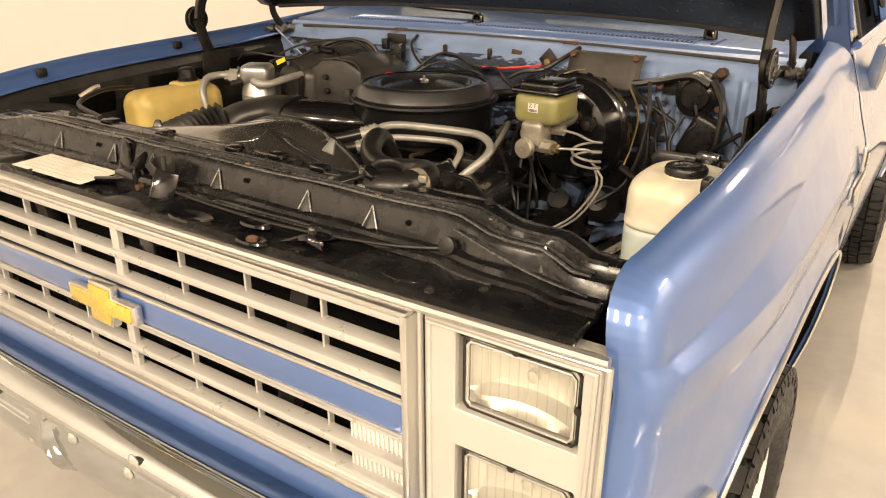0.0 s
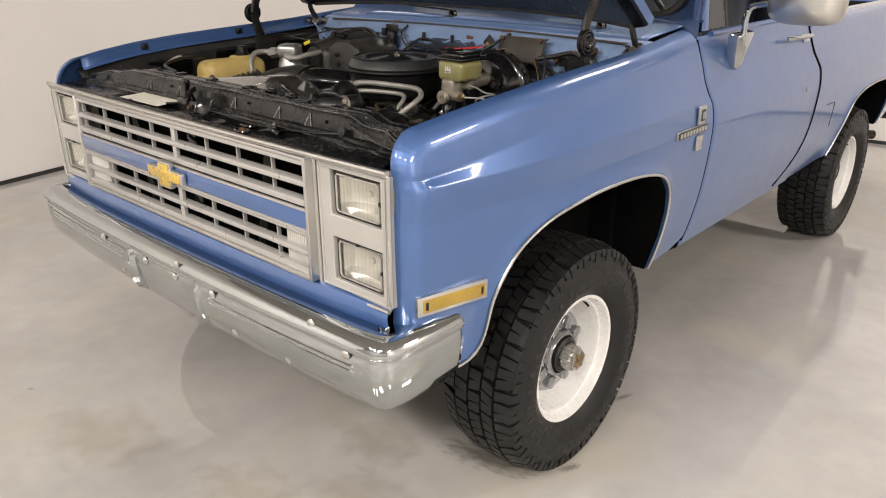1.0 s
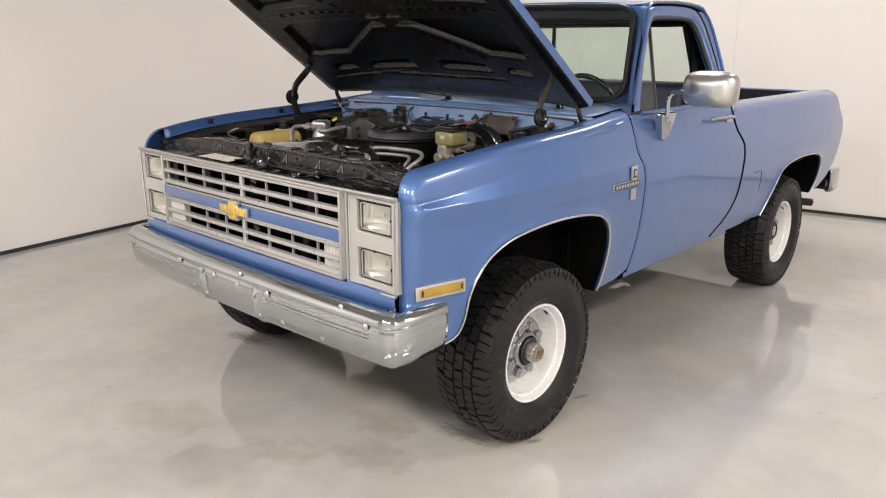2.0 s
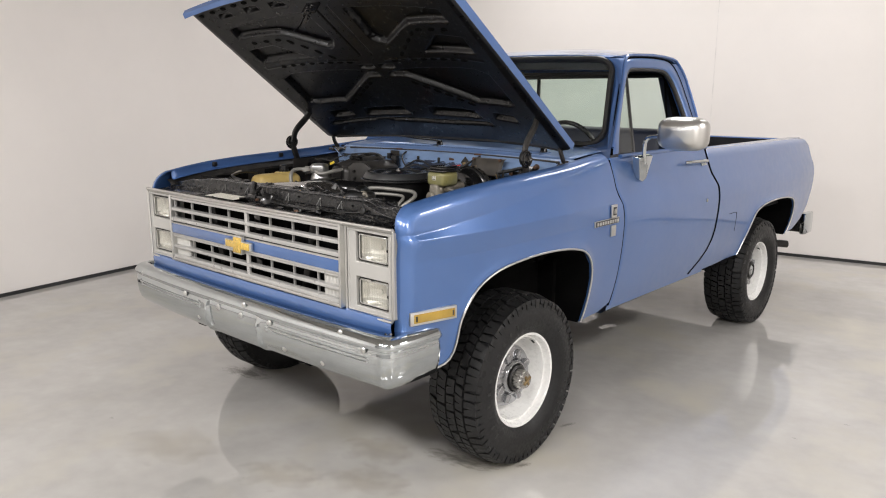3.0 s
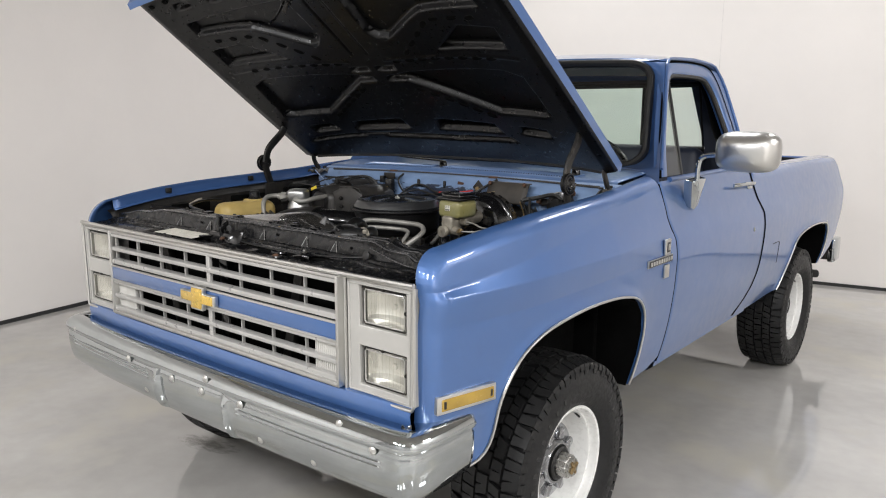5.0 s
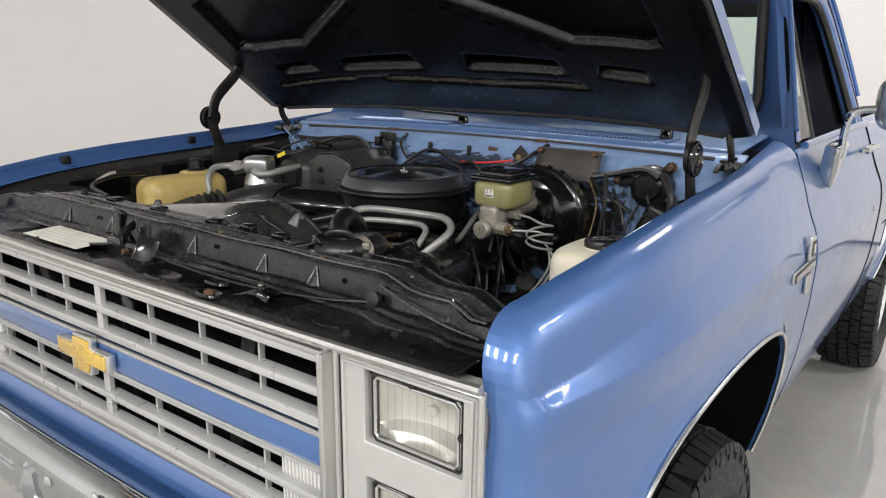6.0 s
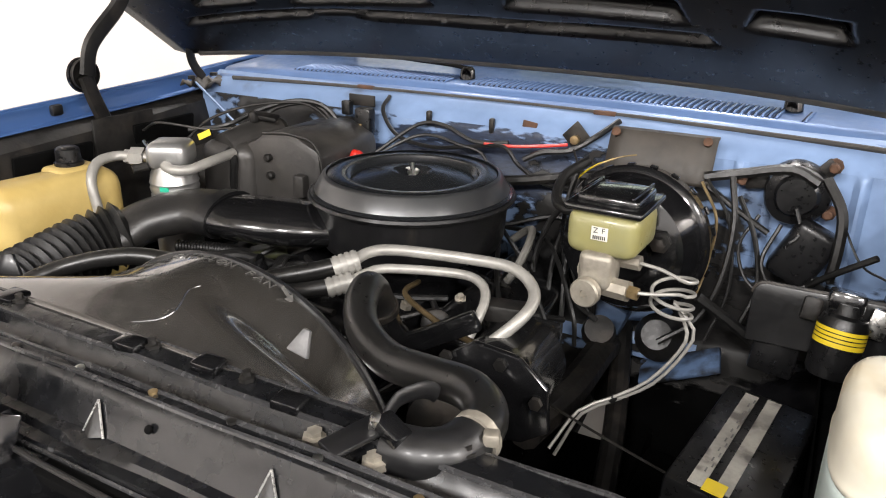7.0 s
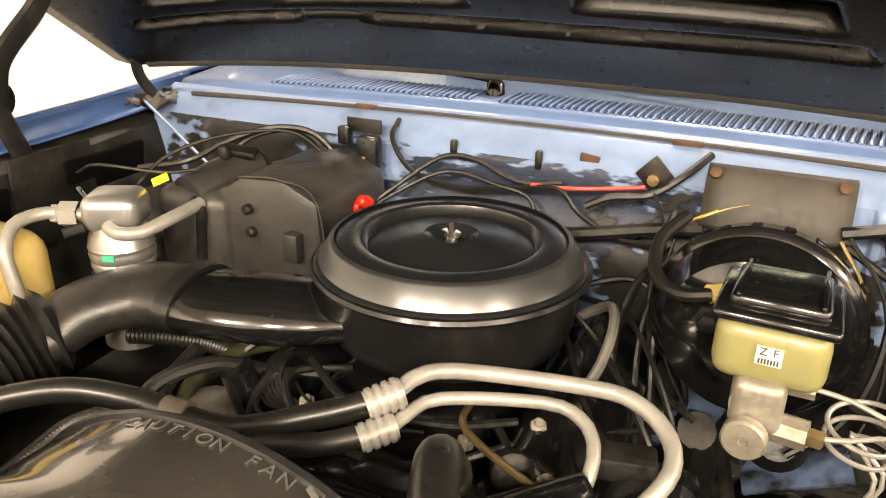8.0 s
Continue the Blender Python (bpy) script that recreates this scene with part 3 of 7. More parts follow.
for sx in (1, -1):
    wheel(sx * (1.005 - 0.105), 0.0, True, sx)
    wheel(sx * (1.005 - 0.105), WHEELBASE, False, sx)
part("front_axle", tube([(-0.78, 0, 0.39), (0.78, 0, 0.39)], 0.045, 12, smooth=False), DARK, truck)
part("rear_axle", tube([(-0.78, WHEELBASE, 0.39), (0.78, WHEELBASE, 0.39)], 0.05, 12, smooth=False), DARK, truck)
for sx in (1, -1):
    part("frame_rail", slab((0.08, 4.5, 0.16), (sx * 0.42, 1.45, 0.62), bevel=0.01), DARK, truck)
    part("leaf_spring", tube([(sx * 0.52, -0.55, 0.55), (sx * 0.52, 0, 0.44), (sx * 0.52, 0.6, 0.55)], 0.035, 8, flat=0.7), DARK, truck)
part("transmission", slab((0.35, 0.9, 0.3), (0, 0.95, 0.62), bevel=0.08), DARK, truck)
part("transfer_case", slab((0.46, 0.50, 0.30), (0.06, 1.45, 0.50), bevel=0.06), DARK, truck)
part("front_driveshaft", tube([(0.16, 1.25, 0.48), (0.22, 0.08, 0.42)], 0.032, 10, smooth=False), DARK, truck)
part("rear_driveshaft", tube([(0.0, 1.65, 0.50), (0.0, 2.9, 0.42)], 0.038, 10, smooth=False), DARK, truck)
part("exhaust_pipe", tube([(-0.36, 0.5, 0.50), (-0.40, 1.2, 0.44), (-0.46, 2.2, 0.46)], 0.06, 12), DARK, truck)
# added dark block that stops light passing under the bed
part("bed_light_block", slab((1.46, 1.9, 0.22), (0, 3.02, 0.74), bevel=0.03), DARK, truck)
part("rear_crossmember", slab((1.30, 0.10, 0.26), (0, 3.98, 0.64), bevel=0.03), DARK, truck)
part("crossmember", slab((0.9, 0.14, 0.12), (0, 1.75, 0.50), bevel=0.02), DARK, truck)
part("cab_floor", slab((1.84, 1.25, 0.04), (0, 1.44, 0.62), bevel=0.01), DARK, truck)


# ---- front end ----
def holed_plate(xs, zs, holes, depth, m):
    """A plate over a net of lines, with some cells left open, given a depth along local y."""
    own = bmesh.new()
    vs = {}
    faces = []
    for i in range(len(xs) - 1):
        for j in range(len(zs) - 1):
            if (i, j) in holes:
                continue
            q = []
            for a, b in ((i, j), (i + 1, j), (i + 1, j + 1), (i, j + 1)):
                if (a, b) not in vs:
                    vs[a, b] = own.verts.new((xs[a], 0, zs[b]))
                q.append(vs[a, b])
            faces.append(own.faces.new(q))
    got = bmesh.ops.extrude_face_region(own, geom=faces)
    bmesh.ops.translate(own, verts=[v for v in got["geom"] if isinstance(v, bmesh.types.BMVert)], vec=(0, depth, 0))
    bmesh.ops.recalc_face_normals(own, faces=own.faces)
    sharp = [e for e in own.edges if len(e.link_faces) == 2 and e.calc_face_angle(0) > 1.2]
    bmesh.ops.bevel(own, geom=sharp, offset=0.0022, segments=1, affect="EDGES")
    bmesh.ops.transform(own, matrix=m, verts=own.verts)
    return own


grille = tagged(new("grille"), "silver plastic grille with a blue centre band")
grille.parent = truck
GY = -0.792
for z0, z1, nm in ((1.050, 1.172, "upper"), (0.858, 0.980, "lower")):
    mid = (z0 + z1) / 2
    for z, h in ((z0 + 0.009, 0.019), (mid, 0.016), (z1 - 0.005, 0.014)):
        part("slat", slab((1.318, 0.028, h), (0, GY + 0.015, z), (5, 0, 0), 0.003), ARGENT, grille)
    for k in range(9):
        x = -0.655 + k * 1.31 / 8
        if nm == "lower" and k in (0, 8):
            continue
        wide = 0.020 if k == 4 else 0.004
        part("divider", slab((wide, 0.014, z1 - z0 - 0.01), (x, GY + (0.012 if k == 4 else 0.024), mid), bevel=0.002, segs=1), ARGENT, grille)
for z, h, d in ((1.180, 0.010, 0.07), (1.0415, 0.008, 0.012), (0.985, 0.008, 0.012), (0.850, 0.014, 0.05)):
    part("crossbar", slab((1.33, d, h), (0, GY - 0.006 + d / 2, z), bevel=0.003), BRIGHT, grille, "bright grille moulding")
part("band", slab((1.31, 0.03, 0.049), (0, GY + 0.012, 1.0133), bevel=0.002), BLUE, grille, "blue painted centre band")
for sx in (1, -1):
    part("end_post", slab((0.012, 0.06, 0.335), (sx * 0.662, GY + 0.022, 1.013), bevel=0.003), BRIGHT, grille, "bright end moulding")
    tl = part("turn_lamp", slab((0.120, 0.02, 0.096), (sx * 0.594, GY + 0.030, 0.918), bevel=0.004), RIBBED, grille, "clear ribbed turn signal lens")
    for k in range(13):
        part("rib", slab((0.003, 0.006, 0.090), (sx * (0.540 + k * 0.0088), GY + 0.019, 0.918), bevel=0.001, segs=1), RIBBED, tl)
    part("lamp_back", slab((0.12, 0.01, 0.10), (sx * 0.594, GY + 0.050, 0.918), bevel=0.002), REFLECTOR, tl)
# gold emblem on the band
tie = [(-0.105, -0.018), (-0.105, 0.024), (-0.034, 0.024), (-0.030, 0.050), (0.040, 0.050), (0.036, 0.024), (0.108, 0.024), (0.108, -0.018), (0.036, -0.018), (0.032, -0.046),
       (-0.038, -0.046), (-0.034, -0.018)]
em = part("emblem_back", prism([(x * 0.97, y * 0.90) for x, y in tie], pose(-0.034, GY - 0.006, 1.008, 90, 0, 0), 0.018, 0.003), BRIGHT, grille, "silver edge of the emblem")
part("emblem", prism([(x * 0.88, y * 0.76) for x, y in tie], pose(-0.034, GY - 0.020, 1.008, 90, 0, 0), 0.008, 0.003), GOLD, em, "gold emblem")
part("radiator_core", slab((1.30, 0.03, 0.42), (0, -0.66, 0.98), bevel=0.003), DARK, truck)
part("grille_brace", slab((0.05, 0.03, 0.36), (0, -0.71, 1.0), bevel=0.004), BLACK, truck)
for sx in (1, -1):
    part("grille_brace", slab((0.04, 0.03, 0.36), (sx * 0.36, -0.70, 1.0), (0, sx * 14, 0), bevel=0.004), GRIME, truck)

# headlight bezels with two rectangular lamps each
for sx in (1, -1):
    xs = [0.672, 0.722, 0.905, 0.930]
    zs = [0.835, 0.862, 0.982, 1.042, 1.162, 1.176]
    bz = part("headlight_bezel", holed_plate([sx * v for v in xs], zs, {(1, 1), (1, 3)}, 0.055, pose(0, -0.765, 0)), WARM_ARGENT, truck, "satin beige-silver headlight bezel")
    rim = [(0.668, 0.825), (0.928, 0.830), (0.936, 0.845), (0.938, 1.180), (0.668, 1.180)]
    step = [(0.681, 0.842), (0.917, 0.846), (0.922, 1.166), (0.681, 1.166)]
    part("bezel_step", tube([(sx * x, -0.7655, z) for x, z in step + step[:1]], 0.0045, 8, smooth=False), WARM_ARGENT, bz)
    part("bezel_trim", tube([(sx * x, -0.768, z) for x, z in rim + rim[:1]], 0.006, 8, smooth=False), BRIGHT, bz, "bright bezel moulding")
    for z0, z1, nm in ((1.042, 1.162, "headlight"), (0.862, 0.982, "lower_headlight")):
        zc, hz, xc, hx = (z0 + z1) / 2, (z1 - z0) / 2 - 0.005, 0.8165, 0.0835
        lens_y = -0.752
        hl = part(nm, slab((2 * hx - 0.003, 0.008, 2 * hz - 0.003), (sx * xc, lens_y, zc), bevel=0.003, segs=3), LENS, bz, "rectangular glass headlight")
        for k in range(12):      # moulded flutes behind the glass
            part("flute", tube([(sx * xc + hx * (-0.93 + 1.86 * k / 11), lens_y + 0.006, zc - hz * 0.90), (sx * xc + hx * (-0.93 + 1.86 * k / 11), lens_y + 0.006, zc + hz * 0.90)], 0.0009, 6, smooth=False), LENS, hl)
        rows = []
        for b in np.linspace(-1, 1, 25):
            row = []
            for a in np.linspace(-1, 1, 25):
                bowl = 0.046 * max(0.0, 1 - 0.55 * a * a - 0.35 * b * b)
                ledge = 0.020 * ease((abs(b) - 0.62) / 0.10) + 0.016 * ease((abs(a) - 0.88) / 0.08)
                row.append((sx * xc + hx * a, lens_y + 0.010 + max(0.0, bowl - ledge) * (1 - max(abs(a), abs(b)) ** 14), zc + hz * b))
            rows.append(row)
        part("reflector", sheet(rows), REFLECTOR, hl, sharp=25)
        part("bulb_shield", lathe([(0, 0), (0.012, 0.001), (0.014, 0.004), (0.013, 0.016)], pose(sx * xc, lens_y + 0.030, zc, -90, 0, 0) @ Matrix.Scale(0.7, 4), 16), REFLECTOR, hl)
        corner = [(-1, -0.88), (-0.93, -1), (0.93, -1), (1, -0.88), (1, 0.88), (0.93, 1), (-0.93, 1), (-1, 0.88), (-1, -0.88)]
        part("seal", tube([(sx * xc + hx * a, lens_y - 0.004, zc + hz * b) for a, b in corner], 0.0028, 8, smooth=False), GRIME, hl)
        part("retainer", tube([(sx * xc + (hx - 0.006) * a, lens_y - 0.0065, zc + (hz - 0.006) * b) for a, b in corner], 0.0026, 8, smooth=False), BRIGHT, hl, "bright lamp retaining ring")
        for a, b in ((1.02, 0.05), (-0.05, 1.04)):
            part("adjuster", lathe([(0.006, 0), (0.006, 0.006), (0, 0.007)], pose(sx * xc + hx * a, lens_y - 0.006, zc + hz * b, 90, 0, 0), 8), GRIME, hl)
part("top_moulding", tube([(x, -0.772 - 0.012 * (1 - (x / 0.92) ** 2), 1.190) for x in np.linspace(-0.938, 0.938, 30)], 0.0075, 8, smooth=False), BRIGHT, truck, "bright moulding along the grille top")
part("front_filler", sheet([[(x, y + 0.03 * (abs(x) / 0.95) ** 4, z) for x in np.linspace(-0.925, 0.925, 24)] for y, z in
                            ((-0.760, 0.842), (-0.790, 0.836), (-0.800, 0.815), (-0.795, 0.775), (-0.770, 0.74), (-0.74, 0.70))]), BLUE, truck, "blue filler panel above the bumper")

# ---- chrome bumper ----
def bumper_line():
    p = [(-1.008, -0.575), (-1.010, -0.72), (-1.002, -0.805), (-0.978, -0.848), (-0.90, -0.868), (-0.5, -0.888), (0, -0.895), (0.5, -0.888), (0.90, -0.868), (0.978, -0.848),
         (1.002, -0.805), (1.010, -0.72), (1.008, -0.575)]
    return resample([q[:2] for q in smooth_line(p)], 220)


def bumper_z(z):
    return 0.572 + (z - 0.580) * 1.124


def bumper():
    line = bumper_line()
    section = [(-0.10, 0.768), (-0.045, 0.774), (-0.026, 0.772), (-0.010, 0.764), (0.000, 0.752), (0.003, 0.741), (0.000, 0.732), (-0.008, 0.727), (-0.009, 0.723), (-0.006, 0.715), (-0.005, 0.702), (-0.0095, 0.699), (-0.0095, 0.697), (-0.005, 0.694), (-0.005, 0.686), (-0.0085, 0.684), (-0.005, 0.681),
               (-0.006, 0.67), (-0.010, 0.64), (-0.020, 0.612), (-0.034, 0.592), (-0.052, 0.581), (-0.072, 0.580)]
    rows = []
    for o, z in section:
        row = []
        for i, (x, y) in enumerate(line):
            a, b = line[max(i - 1, 0)], line[min(i + 1, len(line) - 1)]
            d = b - a
            n = np.array((d[1], -d[0])) / np.hypot(*d)
            oo, zz = o, z
            edge = 0.200 + (0.735 - z) * 0.06 - abs(x)
            plate = ease(edge / 0.014)
            crest = ease(1 - abs(edge + 0.006) / 0.020)
            if 0.680 < z < 0.703:
                oo = -0.005 + (o + 0.005) * ease((0.90 - abs(x)) / 0.02) * ease((abs(x) - 0.26) / 0.02)
            if z < 0.725:
                oo += 0.013 * crest * ease((0.725 - z) / 0.05) - plate * 0.008
                zz = z - plate * (0.008 if z < 0.60 else 0.0)
            row.append((x + n[0] * oo, y + n[1] * oo, bumper_z(zz)))
        rows.append(row)
    return sheet(rows)


bp = thicken(part("front_bumper", bumper(), CHROME, truck, "chromed front bumper with plate recess"), 0.006)
def bolt(r=0.011, h=0.008):
    return lathe([(r * 1.25, 0), (r * 1.25, h * 0.3), (r, h * 0.6), (r * 0.6, h), (0, h * 1.1)], segs=14)
for x, z, y in ((0.87, 0.722, -0.866), (-0.86, 0.742, -0.866), (0.30, 0.716, -0.889), (-0.395, 0.720, -0.888), (0.378, 0.626, -0.872), (-0.298, 0.632, -0.874), (0.072, 0.705, -0.882), (-0.11, 0.708, -0.882), (0.62, 0.622, -0.862),
                (0.12, 0.757, -0.895), (0.74, 0.759, -0.868)):
    o = part("bumper_bolt", bolt(), BRIGHT, bp)
    o.matrix_world = pose(x, y, bumper_z(z), 90, 0, 0)

# ---- hood, propped open ----
HOOD_ANGLE = 36.0
_hc, _hs = math.cos(radians(HOOD_ANGLE)), math.sin(radians(HOOD_ANGLE))
HOOD_U = 1.27


def hood_at(x, u, n):
    return (x, 0.55 - u * _hc + n * _hs, 1.385 + u * _hs + n * _hc)


def half_hood(u):
    return 0.925 - 0.025 * (max(u, 0) / HOOD_U) ** 2


def hood_rear(x):
    return 0.004 + 0.085 * (abs(x) / 0.92) ** 2.5


def hood_crown(x):
    return 0.012 + 0.10 * (1 - (abs(x) / 0.93) ** 2.6)


hood = tagged(new("hood"), "blue hood held open, black pressed inner panel")
hood.parent = truck
rows = []
for k in range(26):
    row = []
    for s in (-1, *np.linspace(-1, 1, 41), 1):
        u0 = hood_rear(s * 0.92)
        u = u0 + (HOOD_U - u0) * k / 25
        drop = 0.03 * (max(0, u - 1.1) / 0.17) ** 2
        row.append(hood_at(s * half_hood(u), u, hood_crown(s * half_hood(u)) + 0.008 - drop))
    u1 = hood_rear(0.92) + (HOOD_U - hood_rear(0.92)) * k / 25
    row[0], row[-1] = hood_at(-half_hood(u1), u1, -0.008), hood_at(half_hood(u1), u1, -0.014)
    rows.append(row)
for du, dn in ((0.02, -0.03), (0.018, -0.06), (-0.004, -0.075)):
    rows.append([hood_at(s * half_hood(HOOD_U), HOOD_U + du, hood_crown(s * 0.90) - 0.022 + dn * 0.8) for s in (-1, *np.linspace(-1, 1, 41), 1)])
part("hood_skin", sheet(rows), BLUE, hood, "blue outer hood skin")


# recessed pockets of the pressed inner panel, in hood width and length
HALF_POCKETS = [[(0.08, 0.245), (0.44, 0.245), (0.42, 0.315), (0.10, 0.330)], [(0.53, 0.255), (0.70, 0.262), (0.69, 0.325), (0.55, 0.318)],
                [(0.03, 0.590), (0.15, 0.585), (0.50, 0.392), (0.72, 0.408), (0.775, 0.43), (0.76, 0.66), (0.68, 0.685), (0.17, 0.648), (0.04, 0.625)],
                [(0.42, 0.778), (0.78, 0.808), (0.78, 0.92), (0.60, 0.915)], [(0.13, 0.885), (0.17, 0.852), (0.23, 0.842), (0.45, 0.968), (0.53, 0.985), (0.77, 1.013), (0.76, 1.09), (0.14, 1.10)],
                [(0.22, 1.150), (0.34, 1.150), (0.33, 1.195), (0.23, 1.195)], [(0.43, 1.150), (0.54, 1.150), (0.53, 1.195), (0.44, 1.195)], [(0.64, 1.155), (0.74, 1.160), (0.73, 1.20), (0.65, 1.195)],
                [(0.02, 0.655), (0.13, 0.655), (0.13, 0.690), (0.02, 0.690)]]
POCKETS = [[(s * x, u) for x, u in line] for line in HALF_POCKETS for s in (1, -1)]
POCKETS += [[(-0.78, 0.198), (-0.42, 0.193), (-0.40, 0.206), (-0.29, 0.204), (-0.27, 0.186), (0.16, 0.170), (0.49, 0.186), (0.46, 0.222), (0.16, 0.208), (-0.42, 0.226), (-0.76, 0.230)]]
POCKETS += [[(0.035 + s, 0.76), (0.050 + s, 0.76), (0.050 + s, 1.12), (0.035 + s, 1.12)] for s in (0.0, -0.085)]


def pocket_depth(x, u, poly):
    """Distance from the pocket's edge for points inside it, else 0."""
    near, inside = np.full(x.shape, 9.0), np.zeros(x.shape, bool)
    for (ax, ay), (bx, by) in zip(poly, poly[1:] + poly[:1]):
        t = np.clip(((x - ax) * (bx - ax) + (u - ay) * (by - ay)) / ((bx - ax) ** 2 + (by - ay) ** 2), 0, 1)
        near = np.minimum(near, np.hypot(x - ax - t * (bx - ax), u - ay - t * (by - ay)))
        inside ^= ((ay > u) != (by > u)) & (x < (bx - ax) * (u - ay) / (by - ay + 1e-12) + ax)
    return np.where(inside, near, 0.0)


def hood_relief(x, u):
    """Place of the inner panel along the hood's thickness."""
    x, u = np.asarray(x, float), np.asarray(u, float)
    side = np.clip((half_hood(0.6) - np.abs(x)) / 0.05, 0, 1)
    lift = np.zeros(x.shape)
    for poly in POCKETS:
        v = np.clip(pocket_depth(x, u, poly) / 0.015, 0, 1)
        lift = np.maximum(lift, v * v * (3 - 2 * v))
    bar = np.exp(-((u - 0.716 - 0.06 * np.abs(x)) / 0.006) ** 2) * (np.abs(x) > 0.10) * (np.abs(x) < 0.80)
    crown = 0.012 + 0.10 * (1 - np.clip(np.abs(x) / 0.93, 0, 1) ** 2.6)
    return crown - 0.034 - 0.016 * side + 0.030 * lift - 0.004 * bar


NU, NS = 240, 301
_s = np.linspace(-1, 1, NS)
_u0 = 0.014 + 0.085 * np.abs(_s) ** 2.5
_U = _u0[None, :] + (HOOD_U - 0.02 - _u0[None, :]) * np.linspace(0, 1, NU)[:, None]
_X = _s[None, :] * (0.913 - 0.025 * (_U / HOOD_U) ** 2)
_N = hood_relief(_X, _U)
rows = []
for k in range(NU):
    u = hood_rear(0.92) + 0.01 + (HOOD_U - 0.03 - hood_rear(0.92)) * k / (NU - 1)
    w = half_hood(u) - 0.004
    rows.append([hood_at(-w, u, -0.004)] + [hood_at(x, v, n) for x, v, n in zip(_X[k], _U[k], _N[k])] + [hood_at(w, u, -0.010)])
inner = part("inner_panel", sheet(rows), HOOD_UNDER, hood, "gloss black pressed inner hood panel", sharp=60)
REAR_EDGES = [[(0.08, 0.245), (0.44, 0.245)], [(0.53, 0.255), (0.70, 0.262)], [(0.03, 0.590), (0.13, 0.588), (0.17, 0.573), (0.47, 0.406), (0.52, 0.392), (0.72, 0.407), (0.775, 0.425)],
              [(0.42, 0.778), (0.78, 0.808)], [(0.13, 0.885), (0.165, 0.855), (0.22, 0.842), (0.43, 0.957), (0.51, 0.983), (0.77, 1.013)], [(0.02, 0.655), (0.13, 0.655)],
              [(0.22, 1.150), (0.34, 1.150)], [(0.43, 1.150), (0.54, 1.150)], [(0.64, 1.155), (0.74, 1.160)]]
EDGES = [[(s * x, u) for x, u in line] for line in REAR_EDGES for s in (1, -1)]
EDGES += [[(-0.78, 0.198), (-0.43, 0.193), (-0.40, 0.206), (-0.29, 0.204), (-0.26, 0.185), (0.16, 0.170), (0.49, 0.186)]]
WALL_SECTION = ((-0.008, -0.0015), (-0.002, -0.0005), (0.002, 0.002), (0.0045, 0.007), (0.0085, 0.017), (0.011, 0.0215), (0.015, 0.024), (0.024, 0.0245))
for line in EDGES:
    fine = [Vector((q.x, q.y)) for q in spline([(x, u, 0) for x, u in line], 0.012)]
    rows = []
    for k, q in enumerate(fine):
        t = (fine[min(k + 1, len(fine) - 1)] - fine[max(k - 1, 0)]).normalized()
        inward = Vector((-t.y, t.x)) if t.x > 0 else Vector((t.y, -t.x))
        base = float(hood_crown(q.x)) - 0.050
        end = min(1.0, min(k, len(fine) - 1 - k) / 2)      # the ends run out into the panel
        rows.append([hood_at(q.x + inward.x * o, q.y + inward.y * o, base + n * end - 0.0005) for o, n in WALL_SECTION])
    part("pocket_wall", sheet(rows), HOOD_UNDER, inner, sharp=80)
part("hood_seal", tube([hood_at(x, hood_rear(x) + 0.012, hood_crown(x) - 0.046) for x in np.linspace(-0.84, 0.84, 30)], 0.011, 8, smooth=False, flat=0.7), DUST_SEAL, hood, "dusty rubber seal at the hood's rear edge")
# flat near-black discs paint the shade of the slots
slot_me = None
for (ax, au), (bx, bu), count in (((0.67, 0.752), (0.17, 0.715), 8), ((0.70, 0.960), (0.52, 0.943), 3), ((0.45, 0.915), (0.26, 0.765), 4), ((0.45, 0.375), (0.17, 0.535), 6), ((0.84, 1.222), (0.14, 1.226), 9)):
    for s in (1, -1):
        for i in range(count):
            t = i / (count - 1)
            x, u = s * (ax + (bx - ax) * t), au + (bu - au) * t
            if slot_me is None:
                o = part("slot", lathe([(0, 0.001), (0.013, 0.0012), (0.015, -0.002)], Matrix.Diagonal((1.7, 0.75, 1, 1)), 12), DARK, inner)
                slot_me = o.data
            else:
                o = new("slot", slot_me)
                o.parent = inner
            n = float(hood_relief(x, u)) - 0.0015
            o.matrix_world = Matrix.Translation(hood_at(x, u, n)) @ pose(0, 0, 0, 180 - HOOD_ANGLE, 0, 0) @ pose(0, 0, 0, 0, 0, math.degrees(math.atan2(s * (bu - au), bx - ax)))
# latch striker and spring near the hood's front
lt = part("hood_latch", slab((0.10, 0.012, 0.06), bevel=0.004), BLACK, hood, "black hood latch with coil spring")
lt.matrix_world = Matrix.Translation(hood_at(0.0, 1.16, 0.02)) @ pose(0, 0, 0, -HOOD_ANGLE, 0, 0)
part("latch_rod", tube([hood_at(0.0, 1.16, 0.03), hood_at(0.0, 1.15, -0.06)], 0.008, 8, smooth=False), GRIME, hood)
part("latch_lever", tube([hood_at(-0.03, 1.16, 0.03), hood_at(-0.10, 1.11, -0.03), hood_at(-0.12, 1.11, -0.07)], 0.010, 8, flat=0.5), BLACK, hood)
part("latch_spring", tube([hood_at(0.016 * math.cos(a), 1.16 + 0.016 * math.sin(a), 0.03 - a * 0.0022) for a in np.linspace(0, 10 * math.pi, 90)], 0.003, 6, smooth=False), BLACK, hood)

# ---- cowl and firewall ----
def cowl_front(x):
    return 0.605 - 0.03 * (x / 0.8) ** 2


